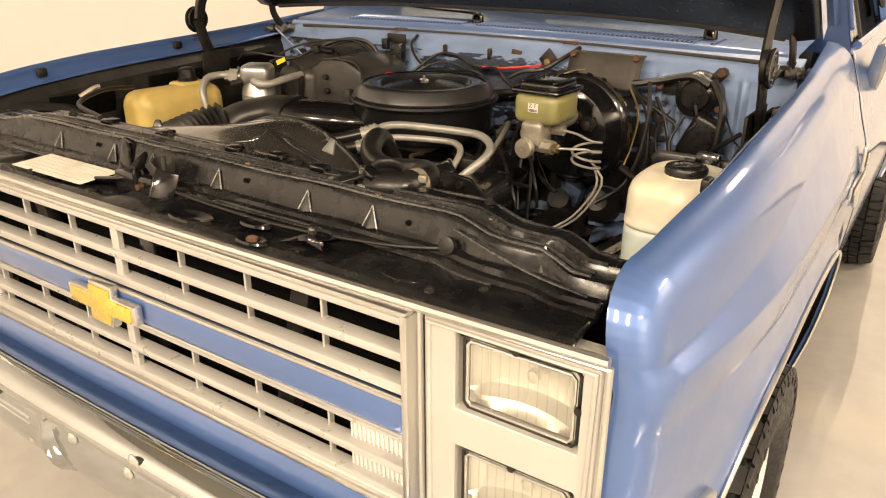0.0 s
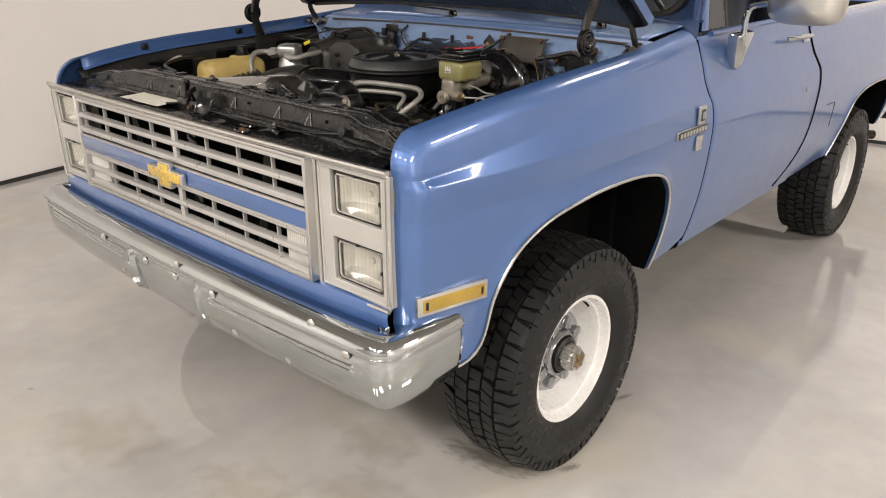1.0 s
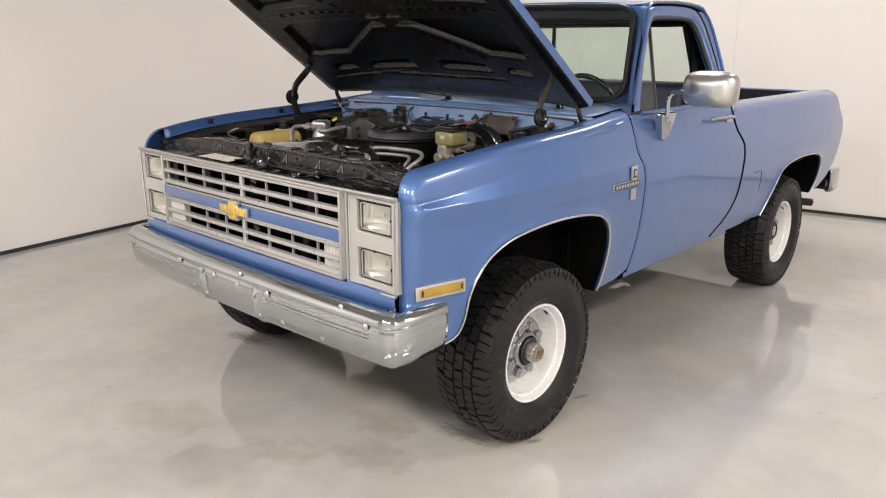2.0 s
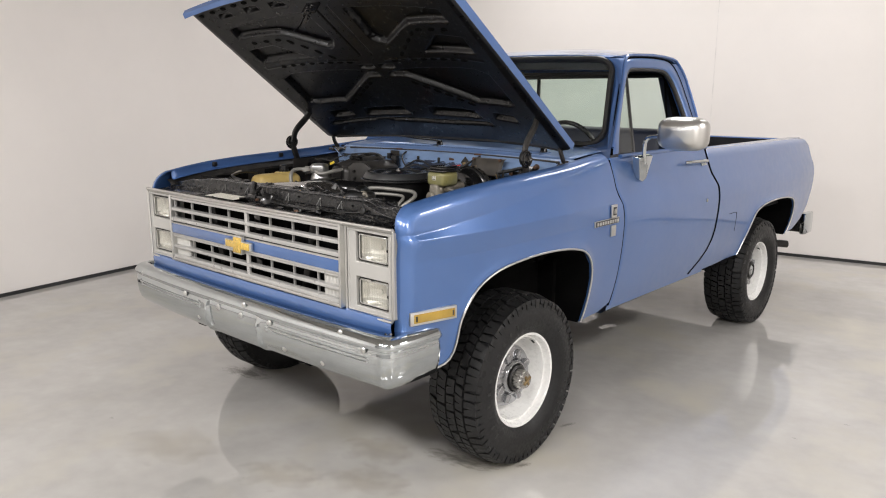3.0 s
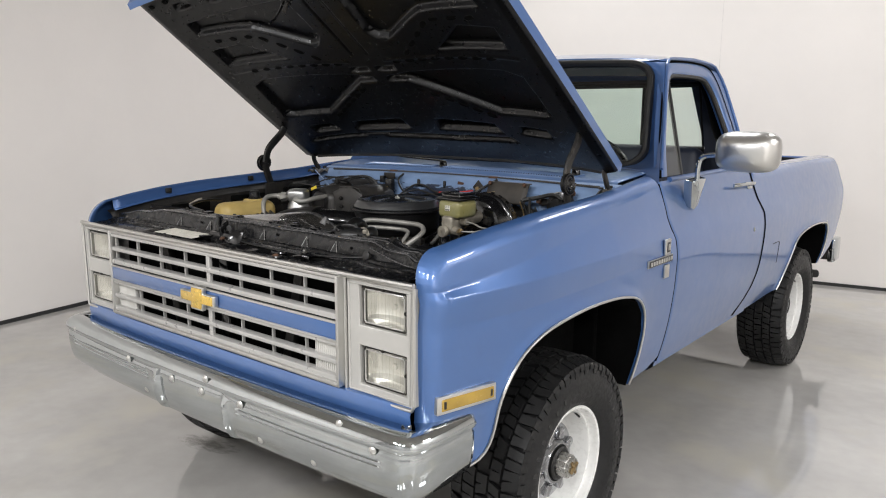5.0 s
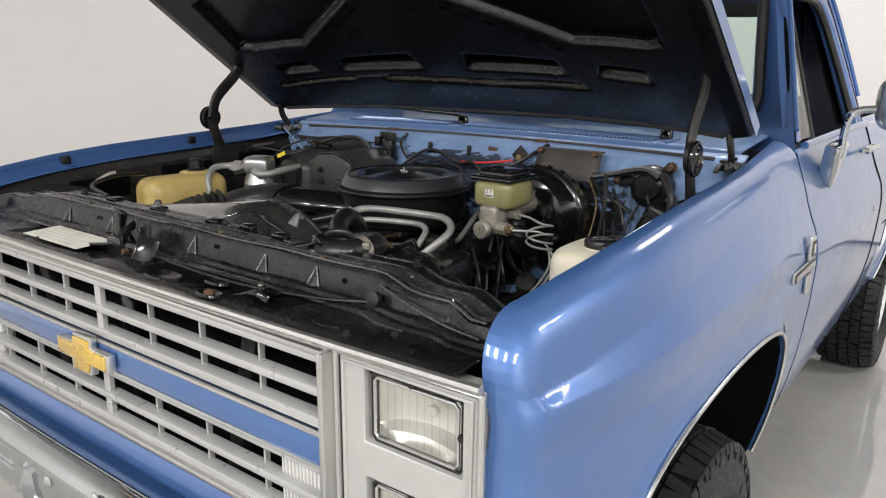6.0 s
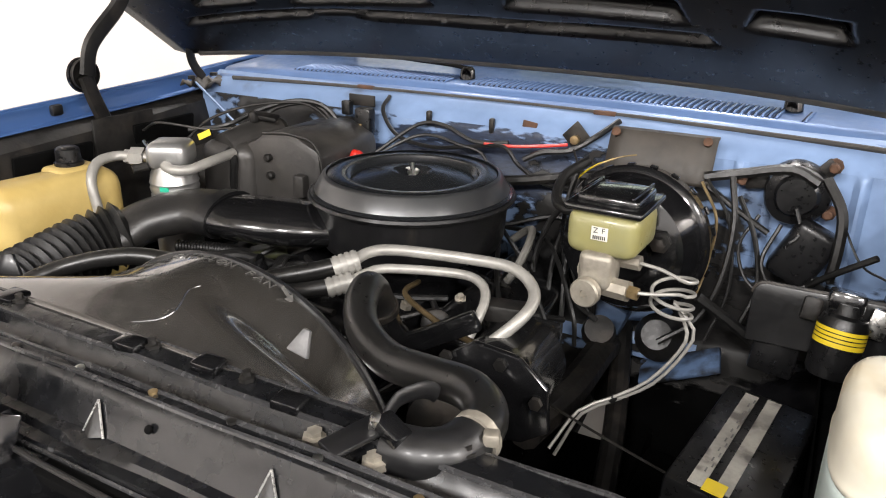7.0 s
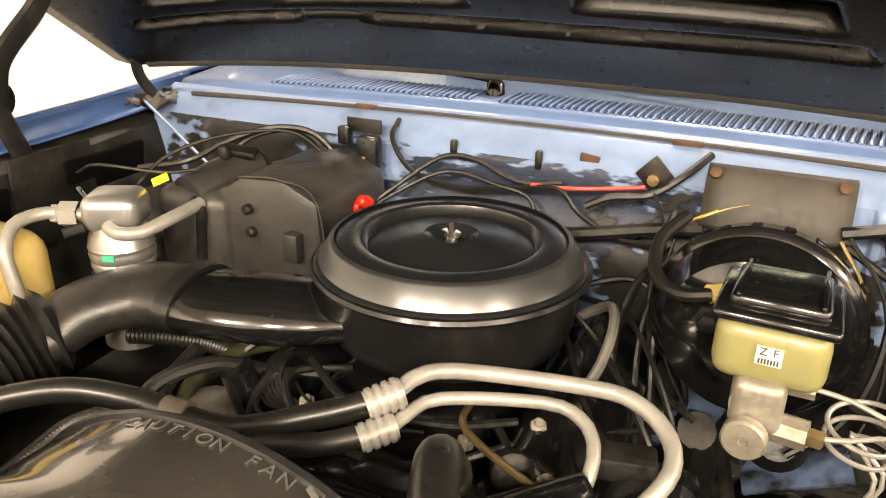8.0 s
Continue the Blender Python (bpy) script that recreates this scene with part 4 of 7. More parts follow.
rows = []
for o, z in ((-0.012, 1.352), (-0.012, 1.362), (-0.004, 1.367), (0.010, 1.369), (0.016, 1.378), (0.022, 1.383), (0.035, 1.385), (0.10, 1.391), (0.13, 1.394), (0.20, 1.400), (0.30, 1.408), (0.36, 1.412)):
    rows.append([(x, cowl_front(x) + o, z - 0.008 * (x / 0.8) ** 2) for x in np.linspace(-0.86, 0.86, 40)])
cowl = thicken(part("cowl", sheet(rows), COWL_BLUE, truck, "blue louvred cowl panel"), 0.004)
# dark blue that paints the shade inside the cowl's slots
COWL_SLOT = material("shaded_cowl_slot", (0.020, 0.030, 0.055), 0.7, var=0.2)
slot_me = None
for k in range(94):
    x = -0.63 + k * 1.27 / 93
    if abs(x + 0.145) < 0.028 or abs(x - 0.61) < 0.02:
        continue
    base = 1.3895 - 0.008 * (x / 0.8) ** 2
    if slot_me is None:
        o = part("slot_shade", slab((0.0030, 0.082, 0.003), bevel=0.0010, segs=1), COWL_SLOT, cowl)
        o2 = part("louvre_lip", tube([(0, -0.042, -0.002), (0, -0.034, 0.0022), (0, 0.034, 0.0022), (0, 0.042, -0.002)], 0.0026, 6, smooth=False), COWL_BLUE, cowl)
        slot_me, lip = o.data, o2.data
    else:
        o, o2 = new("slot_shade", slot_me), new("louvre_lip", lip)
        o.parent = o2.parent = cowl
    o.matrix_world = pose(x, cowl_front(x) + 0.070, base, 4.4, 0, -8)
    o2.matrix_world = pose(x + 0.0064, cowl_front(x) + 0.070, base, 4.4, 0, -8)
part("cowl_seal", tube([(x, cowl_front(x) - 0.022, 1.360 - 0.008 * (x / 0.8) ** 2) for x in np.linspace(-0.80, 0.80, 30)], 0.008, 8, smooth=False, flat=0.7), DUST_SEAL, truck, "dusty rubber cowl seal")

# wipers
for px, tx in ((-0.145, -0.66), (0.610, 0.02)):
    w = tagged(new("wiper"), "black windscreen wiper")
    w.parent = truck
    part("pivot", lathe([(0.020, 0), (0.018, 0.022), (0.012, 0.03), (0, 0.031)], pose(px, 0.690, 1.388), 14), BLACK, w)
    part("arm", tube([(px, 0.690, 1.414), (px - 0.05, 0.697, 1.418), (px - 0.16, 0.710, 1.420), (px - 0.32, 0.735, 1.424), (tx, 0.80, 1.434)], lambda t: 0.011 - 0.006 * t, 8, flat=0.5, up=(0, 0, 1)), BLACK, w)
    part("blade", tube([(tx - 0.16, 0.845, 1.43), (tx, 0.815, 1.432), (tx + 0.24, 0.805, 1.428)], 0.007, 6, flat=1.4, up=(0, 0, 1)), RUBBER, w)

# ---- cab ----


def windshield_at(s, v, push=0.0):
    """s from -1 to 1 across, v from 0 at the bottom to 1 at the top."""
    half = 0.780 - 0.078 * v
    y0 = 0.925 + 0.10 * abs(s) ** 2.4
    y1 = 1.165 + 0.06 * abs(s) ** 2.4
    return (half * s, y0 + (y1 - y0) * v - push, 1.415 + (0.488 - 0.012 * s * s) * v)


WS_S, WS_LOW, WS_HIGH = 0.14, 0.20, 0.15      # rounded corners of the glass


def glass_edge(v):
    """Share of the half width that the glass takes at a height."""
    v = max(0.0, min(1.0, v))
    if v < WS_LOW:
        return 1 - WS_S + WS_S * math.sqrt(max(0.0, 1 - ((WS_LOW - v) / WS_LOW) ** 2))
    if v > 1 - WS_HIGH:
        return 1 - WS_S + WS_S * math.sqrt(max(0.0, 1 - ((v - 1 + WS_HIGH) / WS_HIGH) ** 2))
    return 1.0


def win_x(z):
    return 0.945 - (z - 1.37) * 0.36


def pillar_y(z):
    """Line of the front door gap up the windscreen pillar."""
    return float(np.interp(z, (1.34, 1.42, 1.566, 1.717, 1.877, 1.905, 1.925), (0.775, 0.838, 0.966, 1.097, 1.228, 1.265, 1.33)))


cab = tagged(new("cab"), "blue truck cab with dark blue interior")
cab.parent = truck
GV = [0.0, 0.01, 0.03, 0.06, 0.10, 0.15, 0.20, 0.35, 0.5, 0.65, 0.78, 0.85, 0.90, 0.94, 0.97, 0.99, 1.0]
gl = part("windshield", sheet([[windshield_at(s * glass_edge(v), v) for s in np.linspace(-1, 1, 30)] for v in GV]), GLASS, cab, "clear curved windshield with dark top tint")
gl.visible_shadow = False
edge = [windshield_at(s, 0) for s in np.linspace(-0.84, 0.84, 24)]
edge += [windshield_at(1 - WS_S + WS_S * math.sin(radians(a)), WS_LOW - WS_LOW * math.cos(radians(a))) for a in np.linspace(0, 90, 10)]
edge += [windshield_at(1, v) for v in np.linspace(0.24, 0.82, 10)]
edge += [windshield_at(1 - WS_S + WS_S * math.cos(radians(a)), 1 - WS_HIGH + WS_HIGH * math.sin(radians(a))) for a in np.linspace(0, 90, 10)]
half_loop = len(edge)
edge += [windshield_at(s, 1) for s in np.linspace(0.84, -0.84, 24)]
edge += [(-x, y, z) for x, y, z in reversed(edge[24:half_loop])]
part("windshield_seal", tube(edge + edge[:1], 0.019, 8, smooth=False), RUBBER, cab, "black rubber windshield seal")
part("tint_band", sheet([[windshield_at(s * glass_edge(v), v, -0.004) for s in np.linspace(-0.99, 0.99, 24)] for v in (0.87, 0.91, 0.95, 0.98)]), TINT, cab, "dark tint band").visible_shadow = False


def roof_edge(y):
    """Height of the roof's side edge."""
    return float(np.interp(y, (1.26, 1.32, 1.40, 1.61, 1.80, 1.88, 1.963, 2.01, 2.035, 2.05), (1.908, 1.917, 1.922, 1.929, 1.923, 1.914, 1.888, 1.852, 1.818, 1.785)))


def roof_at(s, v):
    """s across, v from front to rear."""
    y = (1.172 + 0.093 * abs(s) ** 3) * (1 - v) + (2.052 - 0.02 * abs(s) ** 4) * v
    ze = roof_edge(y)
    return ((win_x(ze) + 0.003 - 0.07 * ease((y - 1.95) / 0.11)) * s, y, ze + 0.054 * (1 - abs(s) ** 2.6) * float(np.interp(v, (0, 0.15, 0.5, 0.85, 1), (0.35, 0.72, 1.0, 0.85, 0.55))))


RV = [0, 0.05, 0.1, 0.2, 0.3, 0.4, 0.5, 0.6, 0.7, 0.78, 0.84, 0.88, 0.91, 0.935, 0.955, 0.97, 0.985, 1.0]
roof = part("roof", sheet([[roof_at(s, v) for s in np.linspace(-1, 1, 44)] for v in RV]), BLUE, cab)
thicken(roof, 0.012)
part("headliner", sheet([[(p[0], p[1], p[2] - 0.035) for p in (roof_at(s, v) for s in np.linspace(-0.97, 0.97, 12))] for v in np.linspace(0.04, 0.90, 8)]), DEEP_BLUE, cab)
part("header", sheet([[windshield_at(s, 0.96, -0.012) for s in np.linspace(-0.98, 0.98, 30)], [(p[0], p[1] - 0.006, p[2] + 0.012) for p in (windshield_at(s, 1.0) for s in np.linspace(-0.98, 0.98, 30))],
                      [(p[0], p[1] - 0.002, p[2] + 0.001) for p in (roof_at(s, 0.0) for s in np.linspace(-0.98, 0.98, 30))], [(p[0], p[1], p[2] + 0.002) for p in (roof_at(s, 0.03) for s in np.linspace(-0.98, 0.98, 30))]]), BLUE, cab, "blue strip over the windshield")


def corner_y(z):
    return float(np.interp(z, (1.34, 1.45, 1.60, 1.72, 1.80, 1.83, 1.86, 1.885), (1.975, 2.012, 2.035, 2.028, 2.018, 2.008, 1.985, 1.955)))


for sx in (1, -1):
    # windscreen pillar, drip rail and rear corner
    rows = []
    for v in np.linspace(-0.13, 1.01, 40):
        g = glass_edge(v) if 0 <= v <= 1 else 0.82
        z = windshield_at(1, v)[2]
        a, b = Vector(windshield_at(g - 0.03, v, -0.012)), Vector(windshield_at(g + 0.025, v, -0.002))
        c = Vector((win_x(z) + 0.004, pillar_y(z), z))
        mids = [b.lerp(c, t) + Vector((0.016, -0.016, 0)) * math.sin(math.pi * t) for t in (0.2, 0.4, 0.6, 0.8)]
        rows.append([(sx * p.x, p.y, p.z) for p in (a, b, *mids, c, c + Vector((-0.02, 0.014, 0)))])
    part("windscreen_pillar", sheet(rows), BLUE, cab)
    rail = [(pillar_y(z) + 0.006, z) for z in np.linspace(1.42, 1.90, 14)] + [(y, roof_edge(y)) for y in (1.30, 1.36, 1.45, 1.6, 1.75, 1.86, 1.91)] + [(1.950, 1.878), (1.978, 1.845), (1.998, 1.79), (2.006, 1.70), (2.010, 1.60), (2.000, 1.48)]
    part("drip_rail", tube([(sx * (win_x(z) + (0.010 if z > 1.885 or y < 1.4 else 0.004)), y, z) for y, z in rail], 0.0075, 8, smooth=False), BLUE, cab, "blue drip rail")
    part("rear_corner", sheet([[(sx * (win_x(z) + a), corner_y(z) + b, z) for a, b in ((-0.03, -0.125), (-0.006, -0.12), (0.0, -0.05), (-0.001, -0.012), (-0.010, 0.010), (-0.035, 0.024), (-0.09, 0.032), (-0.2, 0.034))]
                               for z in np.linspace(1.34, 1.885, 30)]), BLUE, cab)
    # door: skin, upper frame, glass
    d = tagged(new("door"), "blue truck door, closed, with window wound down" if sx > 0 else "blue truck door, closed")
    d.parent = truck
    thicken(part("door_skin", door_skin(sx), BLUE, d), 0.008)
    part("inner_panel", slab((0.05, 1.15, 0.70), (sx * 0.925, 1.44, 0.98), bevel=0.02), DEEP_BLUE, d)
    belt = [(sx * 0.953, 0.90, 1.372), (sx * 0.953, 1.5, 1.376), (sx * 0.948, 2.02, 1.372)]
    part("belt_moulding", tube(belt, 0.012, 8), BLUE, d)
    outer = [(0.842, 1.385), (0.978, 1.566), (1.108, 1.717), (1.222, 1.850), (1.285, 1.892), (1.38, 1.905), (1.61, 1.911), (1.79, 1.902), (1.868, 1.872), (1.915, 1.793), (1.938, 1.668), (1.950, 1.561), (1.966, 1.375)]
    opening = [(0.918, 1.385), (0.990, 1.505), (1.109, 1.655), (1.221, 1.781), (1.290, 1.834), (1.38, 1.846), (1.60, 1.849), (1.735, 1.842), (1.80, 1.812), (1.842, 1.745), (1.864, 1.65), (1.880, 1.56), (1.898, 1.375)]
    outer, opening = (resample([q[:2] for q in smooth_line(p)], 90) for p in (outer, opening))
    rows = [[(sx * (win_x(z) + dx), y, z) for y, z in outer + (opening - outer) * t] for t, dx in ((0.0, -0.035), (0.0, -0.006), (0.10, 0.0), (0.5, 0.002), (0.88, -0.001), (1.0, -0.008), (1.0, -0.05))]
    part("window_frame", sheet(rows), BLUE, d, "blue door window frame")
    part("frame_gap", tube([(sx * (win_x(z) - 0.006), y, z) for y, z in outer], 0.0075, 8, smooth=False), DARK, d, "dark gap round the door frame")
    part("window_seal", tube([(sx * (win_x(z) - 0.022), y, z) for y, z in opening + (opening - outer) * 0.12], 0.014, 8, smooth=False), RUBBER, d, "black window seal")
    part("pillar_trim", sheet([[(sx * (win_x(z) - 0.075), y, z) for y in (lo, 2.0)] for z, lo in ((1.37, 1.84), (1.57, 1.825), (1.65, 1.84), (1.77, 1.85), (1.82, 1.82), (1.88, 1.72))]), DARK, d)
    part("vent_post", tube([(sx * (win_x(1.37) - 0.01), 1.085, 1.37), (sx * (win_x(1.84) - 0.01), 1.252, 1.84)], 0.010, 8, smooth=False), RUBBER, d, "black vent window post")
    vg = part("vent_glass", sheet([[(sx * (win_x(z) - 0.006), y, z) for y in (lo, hi)] for z, lo, hi in ((1.385, 0.925, 1.09), (1.5, 0.99, 1.13), (1.62, 1.085, 1.174), (1.75, 1.195, 1.22), (1.81, 1.240, 1.242))]), GLASS, d, "clear vent window")
    vg.visible_shadow = False
    part("handle", tube([(sx * 1.000, 1.62, 1.298), (sx * 1.016, 1.65, 1.299), (sx * 1.018, 1.78, 1.296), (sx * 1.018, 1.89, 1.292), (sx * 1.002, 1.925, 1.288)], 0.011, 10, flat=0.8), CHROME, d, "chrome door handle")
    part("handle_plate", slab((0.01, 0.07, 0.035), (sx * 0.990, 1.90, 1.278), (0, sx * -18, 0), 0.004), CHROME, d)
    part("lock", lathe([(0.012, 0), (0.012, 0.004), (0.008, 0.006), (0, 0.006)], pose(sx * 1.037, 1.885, 1.047, 0, 90 * sx, 0), 14), CHROME, d, "chrome door lock")
    # towing mirror
    mi = part("mirror_base", prism([(-0.085, 0.062), (0.068, 0.07), (0.056, -0.062), (0.02, -0.078), (-0.022, -0.064)], pose(sx * 0.985, 1.035, 1.313, 90, 0, 90) @ pose(0, 0, 0, 12, 0, 0) if sx > 0 else
                                   pose(-0.985 - 0.045, 1.02, 1.305, 90, 0, 90), 0.045, 0.008), CHROME, d, "chrome mirror bracket foot")
    part("mirror_arm", tube([(sx * 1.03, 1.02, 1.33), (sx * 1.04, 1.00, 1.44), (sx * 1.07, 1.0, 1.475), (sx * 1.16, 1.0, 1.482)], 0.011, 10), CHROME, mi)
    rows = []
    for k, (sc, o) in enumerate(((0.0, -0.085), (0.35, -0.083), (0.62, -0.073), (0.82, -0.055), (0.95, -0.028), (1.0, 0.0), (1.0, 0.03), (0.97, 0.045), (0.90, 0.046), (0.0, 0.046))):
        rows.append([(sx * (1.236 + 0.131 * sc * (abs(math.cos(a)) ** 0.55) * math.copysign(1, math.cos(a))), 1.02 + o, 1.497 + 0.086 * sc * (abs(math.sin(a)) ** 0.55) * math.copysign(1, math.sin(a)))
                     for a in np.linspace(0, 2 * math.pi, 32, endpoint=False)])
    part("mirror_head", sheet(rows, close=True), BRIGHT, mi, "large polished mirror housing")
    # nameplate on the fender, lettered badge with an upright crest
    bx = side_x(0.66, 1.06)
    bd = part("badge", slab((0.010, 0.052, 0.066), (sx * (bx + 0.006), 0.700, 1.112), (0, 0, 0), 0.003), BRIGHT, truck, "dark and bright fender nameplate")
    part("badge_lower", slab((0.010, 0.046, 0.056), (sx * (bx + 0.006), 0.700, 1.010), (0, 0, 0), 0.003), BRIGHT, bd)
    part("badge_bar", slab((0.008, 0.24, 0.030), (sx * (bx + 0.005), 0.635, 1.062), (0, 0, 0), 0.002), BRIGHT, bd)
    part("badge_face", slab((0.004, 0.232, 0.026), (sx * (bx + 0.0095), 0.635, 1.062), (0, 0, 0), 0.001), INK, bd)
    part("badge_face", slab((0.004, 0.030, 0.042), (sx * (bx + 0.0115), 0.700, 1.112), (0, 0, 0), 0.001), INK, bd)
    for k in range(9):
        part("badge_stroke", slab((0.003, 0.015, 0.016), (sx * (bx + 0.0125), 0.537 + k * 0.0245, 1.062), (0, 0, 0), 0.001, segs=1), BRIGHT, bd)
    for dy in (-0.006, 0.006):
        part("badge_stroke", slab((0.003, 0.006, 0.026), (sx * (bx + 0.0145), 0.700 + dy, 1.112), (0, 0, 0), 0.001, segs=1), BRIGHT, bd)

# back of the cab with a framed window
bk = part("cab_back", holed_plate([-0.90, -0.72, 0.72, 0.90], [1.0, 1.36, 1.46, 1.82, 1.85], {(1, 2)}, 0.03, pose(0, 1.985, 0)), DEEP_BLUE, cab)
for v in bk.data.vertices:
    if v.co.z > 1.37:
        v.co.x *= (win_x(v.co.z) - 0.02) / 0.91
rg = part("rear_window", slab((1.38, 0.008, 0.36), (0, 1.995, 1.64), bevel=0.002), GLASS, cab, "clear rear window with sliding panes")
rg.visible_shadow = False
part("rear_window_seal", tube([(x, 1.980, z) for x, z in ((-0.70, 1.46), (0.70, 1.46), (0.66, 1.82), (-0.66, 1.82), (-0.70, 1.46))], 0.016, 8, smooth=False), RUBBER, cab)
for x in (-0.33, 0.33):
    part("slider_post", slab((0.022, 0.02, 0.36), (x, 1.985, 1.64), bevel=0.003), RUBBER, cab)
# interior
part("bench_seat", slab((1.45, 0.55, 0.22), (0, 1.55, 0.90), bevel=0.06, segs=3), DEEP_BLUE, cab, "dark blue bench seat")
part("seat_back", slab((1.45, 0.16, 0.55), (0, 1.86, 1.20), (-12, 0, 0), 0.05, segs=3), DEEP_BLUE, cab, "dark blue seat back")
part("dashboard", slab((1.62, 0.34, 0.30), (0, 1.03, 1.25), bevel=0.06, segs=3), DEEP_BLUE, cab, "dark blue dashboard")
sw = lathe([(0.185 + 0.014 * math.cos(a), 0.014 * math.sin(a)) for a in np.linspace(0, 2 * math.pi, 11)], pose(0.38, 1.33, 1.36, -65, 0, 0), 40)
slab((0.34, 0.05, 0.02), (0.38, 1.33, 1.36), (-65, 0, 0), 0.008, bm=sw)
part("steering_wheel", sw, PLASTIC, cab, "black steering wheel")
part("steering_column", tube([(0.38, 1.31, 1.35), (0.38, 1.08, 1.22)], 0.03, 10, smooth=False), PLASTIC, cab)
part("inner_mirror", slab((0.22, 0.02, 0.06), (0, 1.19, 1.80), bevel=0.01), PLASTIC, cab)

# ---- cargo bed ----
BED_BLUE = material("bed_inner_blue", (0.022, 0.034, 0.085), 0.5, var=0.1)
bed = tagged(new("cargo_bed"), "blue open cargo bed")
bed.parent = truck
part("bed_floor", slab((1.86, 1.95, 0.04), (0, 3.06, 0.86), bevel=0.01), BEDLINER, bed, "black bed liner floor")
part("front_wall", slab((1.84, 0.04, 0.50), (0, 2.105, 1.09), bevel=0.01), BEDLINER, bed)
part("tailgate_liner", slab((1.68, 0.012, 0.46), (0, 4.005, 1.10), bevel=0.004), BEDLINER, bed)
part("tailgate", slab((1.70, 0.06, 0.48), (0, 4.045, 1.10), bevel=0.015), BLUE, bed)
for sx in (1, -1):
    part("bed_rail", slab((0.085, 1.98, 0.03), (sx * (0.872 if sx > 0 else 0.880), 3.06, 1.338 if sx > 0 else 1.350), bevel=0.008), BLUE if sx > 0 else BEDLINER, bed, "blue bed rail" if sx > 0 else "black rail cap")
    part("inner_side", slab((0.02, 1.92, 0.50), (sx * 0.86, 3.045, 1.085), bevel=0.005), BED_BLUE, bed, "dark blue inner bed side")
    part("tail_lamp", slab((0.05, 0.05, 0.24), (sx * 0.940, 4.160, 0.985), bevel=0.015), RED, bed, "red tail lamp with bright frame")
    part("lamp_frame", slab((0.014, 0.03, 0.25), (sx * 0.985, 4.178, 0.985), bevel=0.004), BRIGHT, bed)
rb = part("rear_bumper", slab((1.94, 0.18, 0.16), (0, 4.24, 0.61), bevel=0.02), BLACK, truck, "black rear step bumper with chrome ends")
for sx in (1, -1):
    part("bumper_end", slab((0.05, 0.20, 0.185), (sx * 0.975, 4.245, 0.608), bevel=0.012), CHROME, rb, "chrome bumper end")
    part("bumper_arm", slab((0.03, 0.34, 0.10), (sx * 0.90, 4.0, 0.650), bevel=0.006), DARK, rb)
part("tow_bar", slab((0.6, 0.10, 0.08), (0.4, 4.05, 0.50), bevel=0.01), DARK, truck)
part("exhaust_tip", tube([(0.70, 3.5, 0.48), (0.86, 3.75, 0.48), (0.95, 3.85, 0.47)], 0.03, 10), GRIME, truck)
# fuel flap outline on the driver's bed side
part("fuel_flap", tube([(side_x(y, z) + 0.001, y, z) for y, z in ((2.285, 0.915), (2.395, 0.914), (2.420, 0.895), (2.432, 0.78))], 0.0016, 6), DARK, truck, "dark seam of the fuel flap")


# ---- engine bay shell ----
def fire_y(z):
    return float(np.interp(z, (0.6, 0.9, 1.1, 1.31, 1.34, 1.365), (0.47, 0.50, 0.505, 0.512, 0.535, 0.585)))


def fire_at(x, z):
    y = fire_y(z)
    if 1.05 < z < 1.325:                # pressed upright ridges on the driver's side
        k = ease((1.325 - z) / 0.03)
        for c in (0.545, 0.602, 0.760, -0.74):
            y -= 0.011 * k * math.exp(-((x - c) / 0.010) ** 4)
    y -= 0.03 * ease((1.26 - z) / 0.1) * ease((0.42 - abs(x + 0.02)) / 0.12)
    return y - 0.10 * ease((0.92 - z) / 0.1)


rows = []
for z in (1.366, 1.355, 1.342, 1.33, 1.32, 1.31, 1.30, 1.28, 1.25, 1.22, 1.19, 1.15, 1.1, 1.06, 1.04, 1.0, 0.92, 0.87):
    wide = 0.88 if z > 0.95 else 0.52
    rows.append([(x, fire_at(x, z), z) for x in np.linspace(-wide, wide, 300)])
fw = part("firewall", sheet(rows), BAY_BLUE, truck, "light blue firewall with black overspray patches")
thicken(fw, 0.005)
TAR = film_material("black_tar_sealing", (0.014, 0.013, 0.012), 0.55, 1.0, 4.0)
SPRAY = film_material("dark_blue_overspray", (0.022, 0.034, 0.066), 0.5, 0.95, 5.0)


# tar sealing and overspray that follow the firewall's face
def sealing(cx, cz, rx, rz, mat, lift, label=""):
    grid = [[(u, fire_at(cx + u * rx, min(1.316, cz + v * rz)) - lift, (min(1.316, cz + v * rz) - cz) / rz) for u in np.linspace(-1.15, 1.15, 50)] for v in np.linspace(-1.15, 1.15, 26)]
    y0 = fire_at(cx, cz)
    o = part("tar_seal", sheet([[(u, y - y0, v) for u, y, v in row] for row in grid]), mat, fw, label)
    o.matrix_world = pose(cx, y0, cz) @ Matrix.Diagonal((rx, 1, rz, 1))


sealing(0.03, 1.235, 0.34, 0.090, SPRAY, 0.0020, "dark blue overspray")
sealing(-0.59, 1.215, 0.26, 0.165, TAR, 0.0035, "rough black sealing round the heater box")
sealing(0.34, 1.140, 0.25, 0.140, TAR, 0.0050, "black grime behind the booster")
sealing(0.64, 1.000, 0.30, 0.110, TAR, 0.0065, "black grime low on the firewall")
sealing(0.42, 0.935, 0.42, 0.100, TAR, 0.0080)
GRIMY_BLUE = material("grimy_bay_blue", (0.12, 0.19, 0.33), 0.5, 0.1, 0.1, var=0.25, scale=9, second=(0.02, 0.02, 0.022), mix_scale=14, mix_at=0.52, mix_soft=0.08)
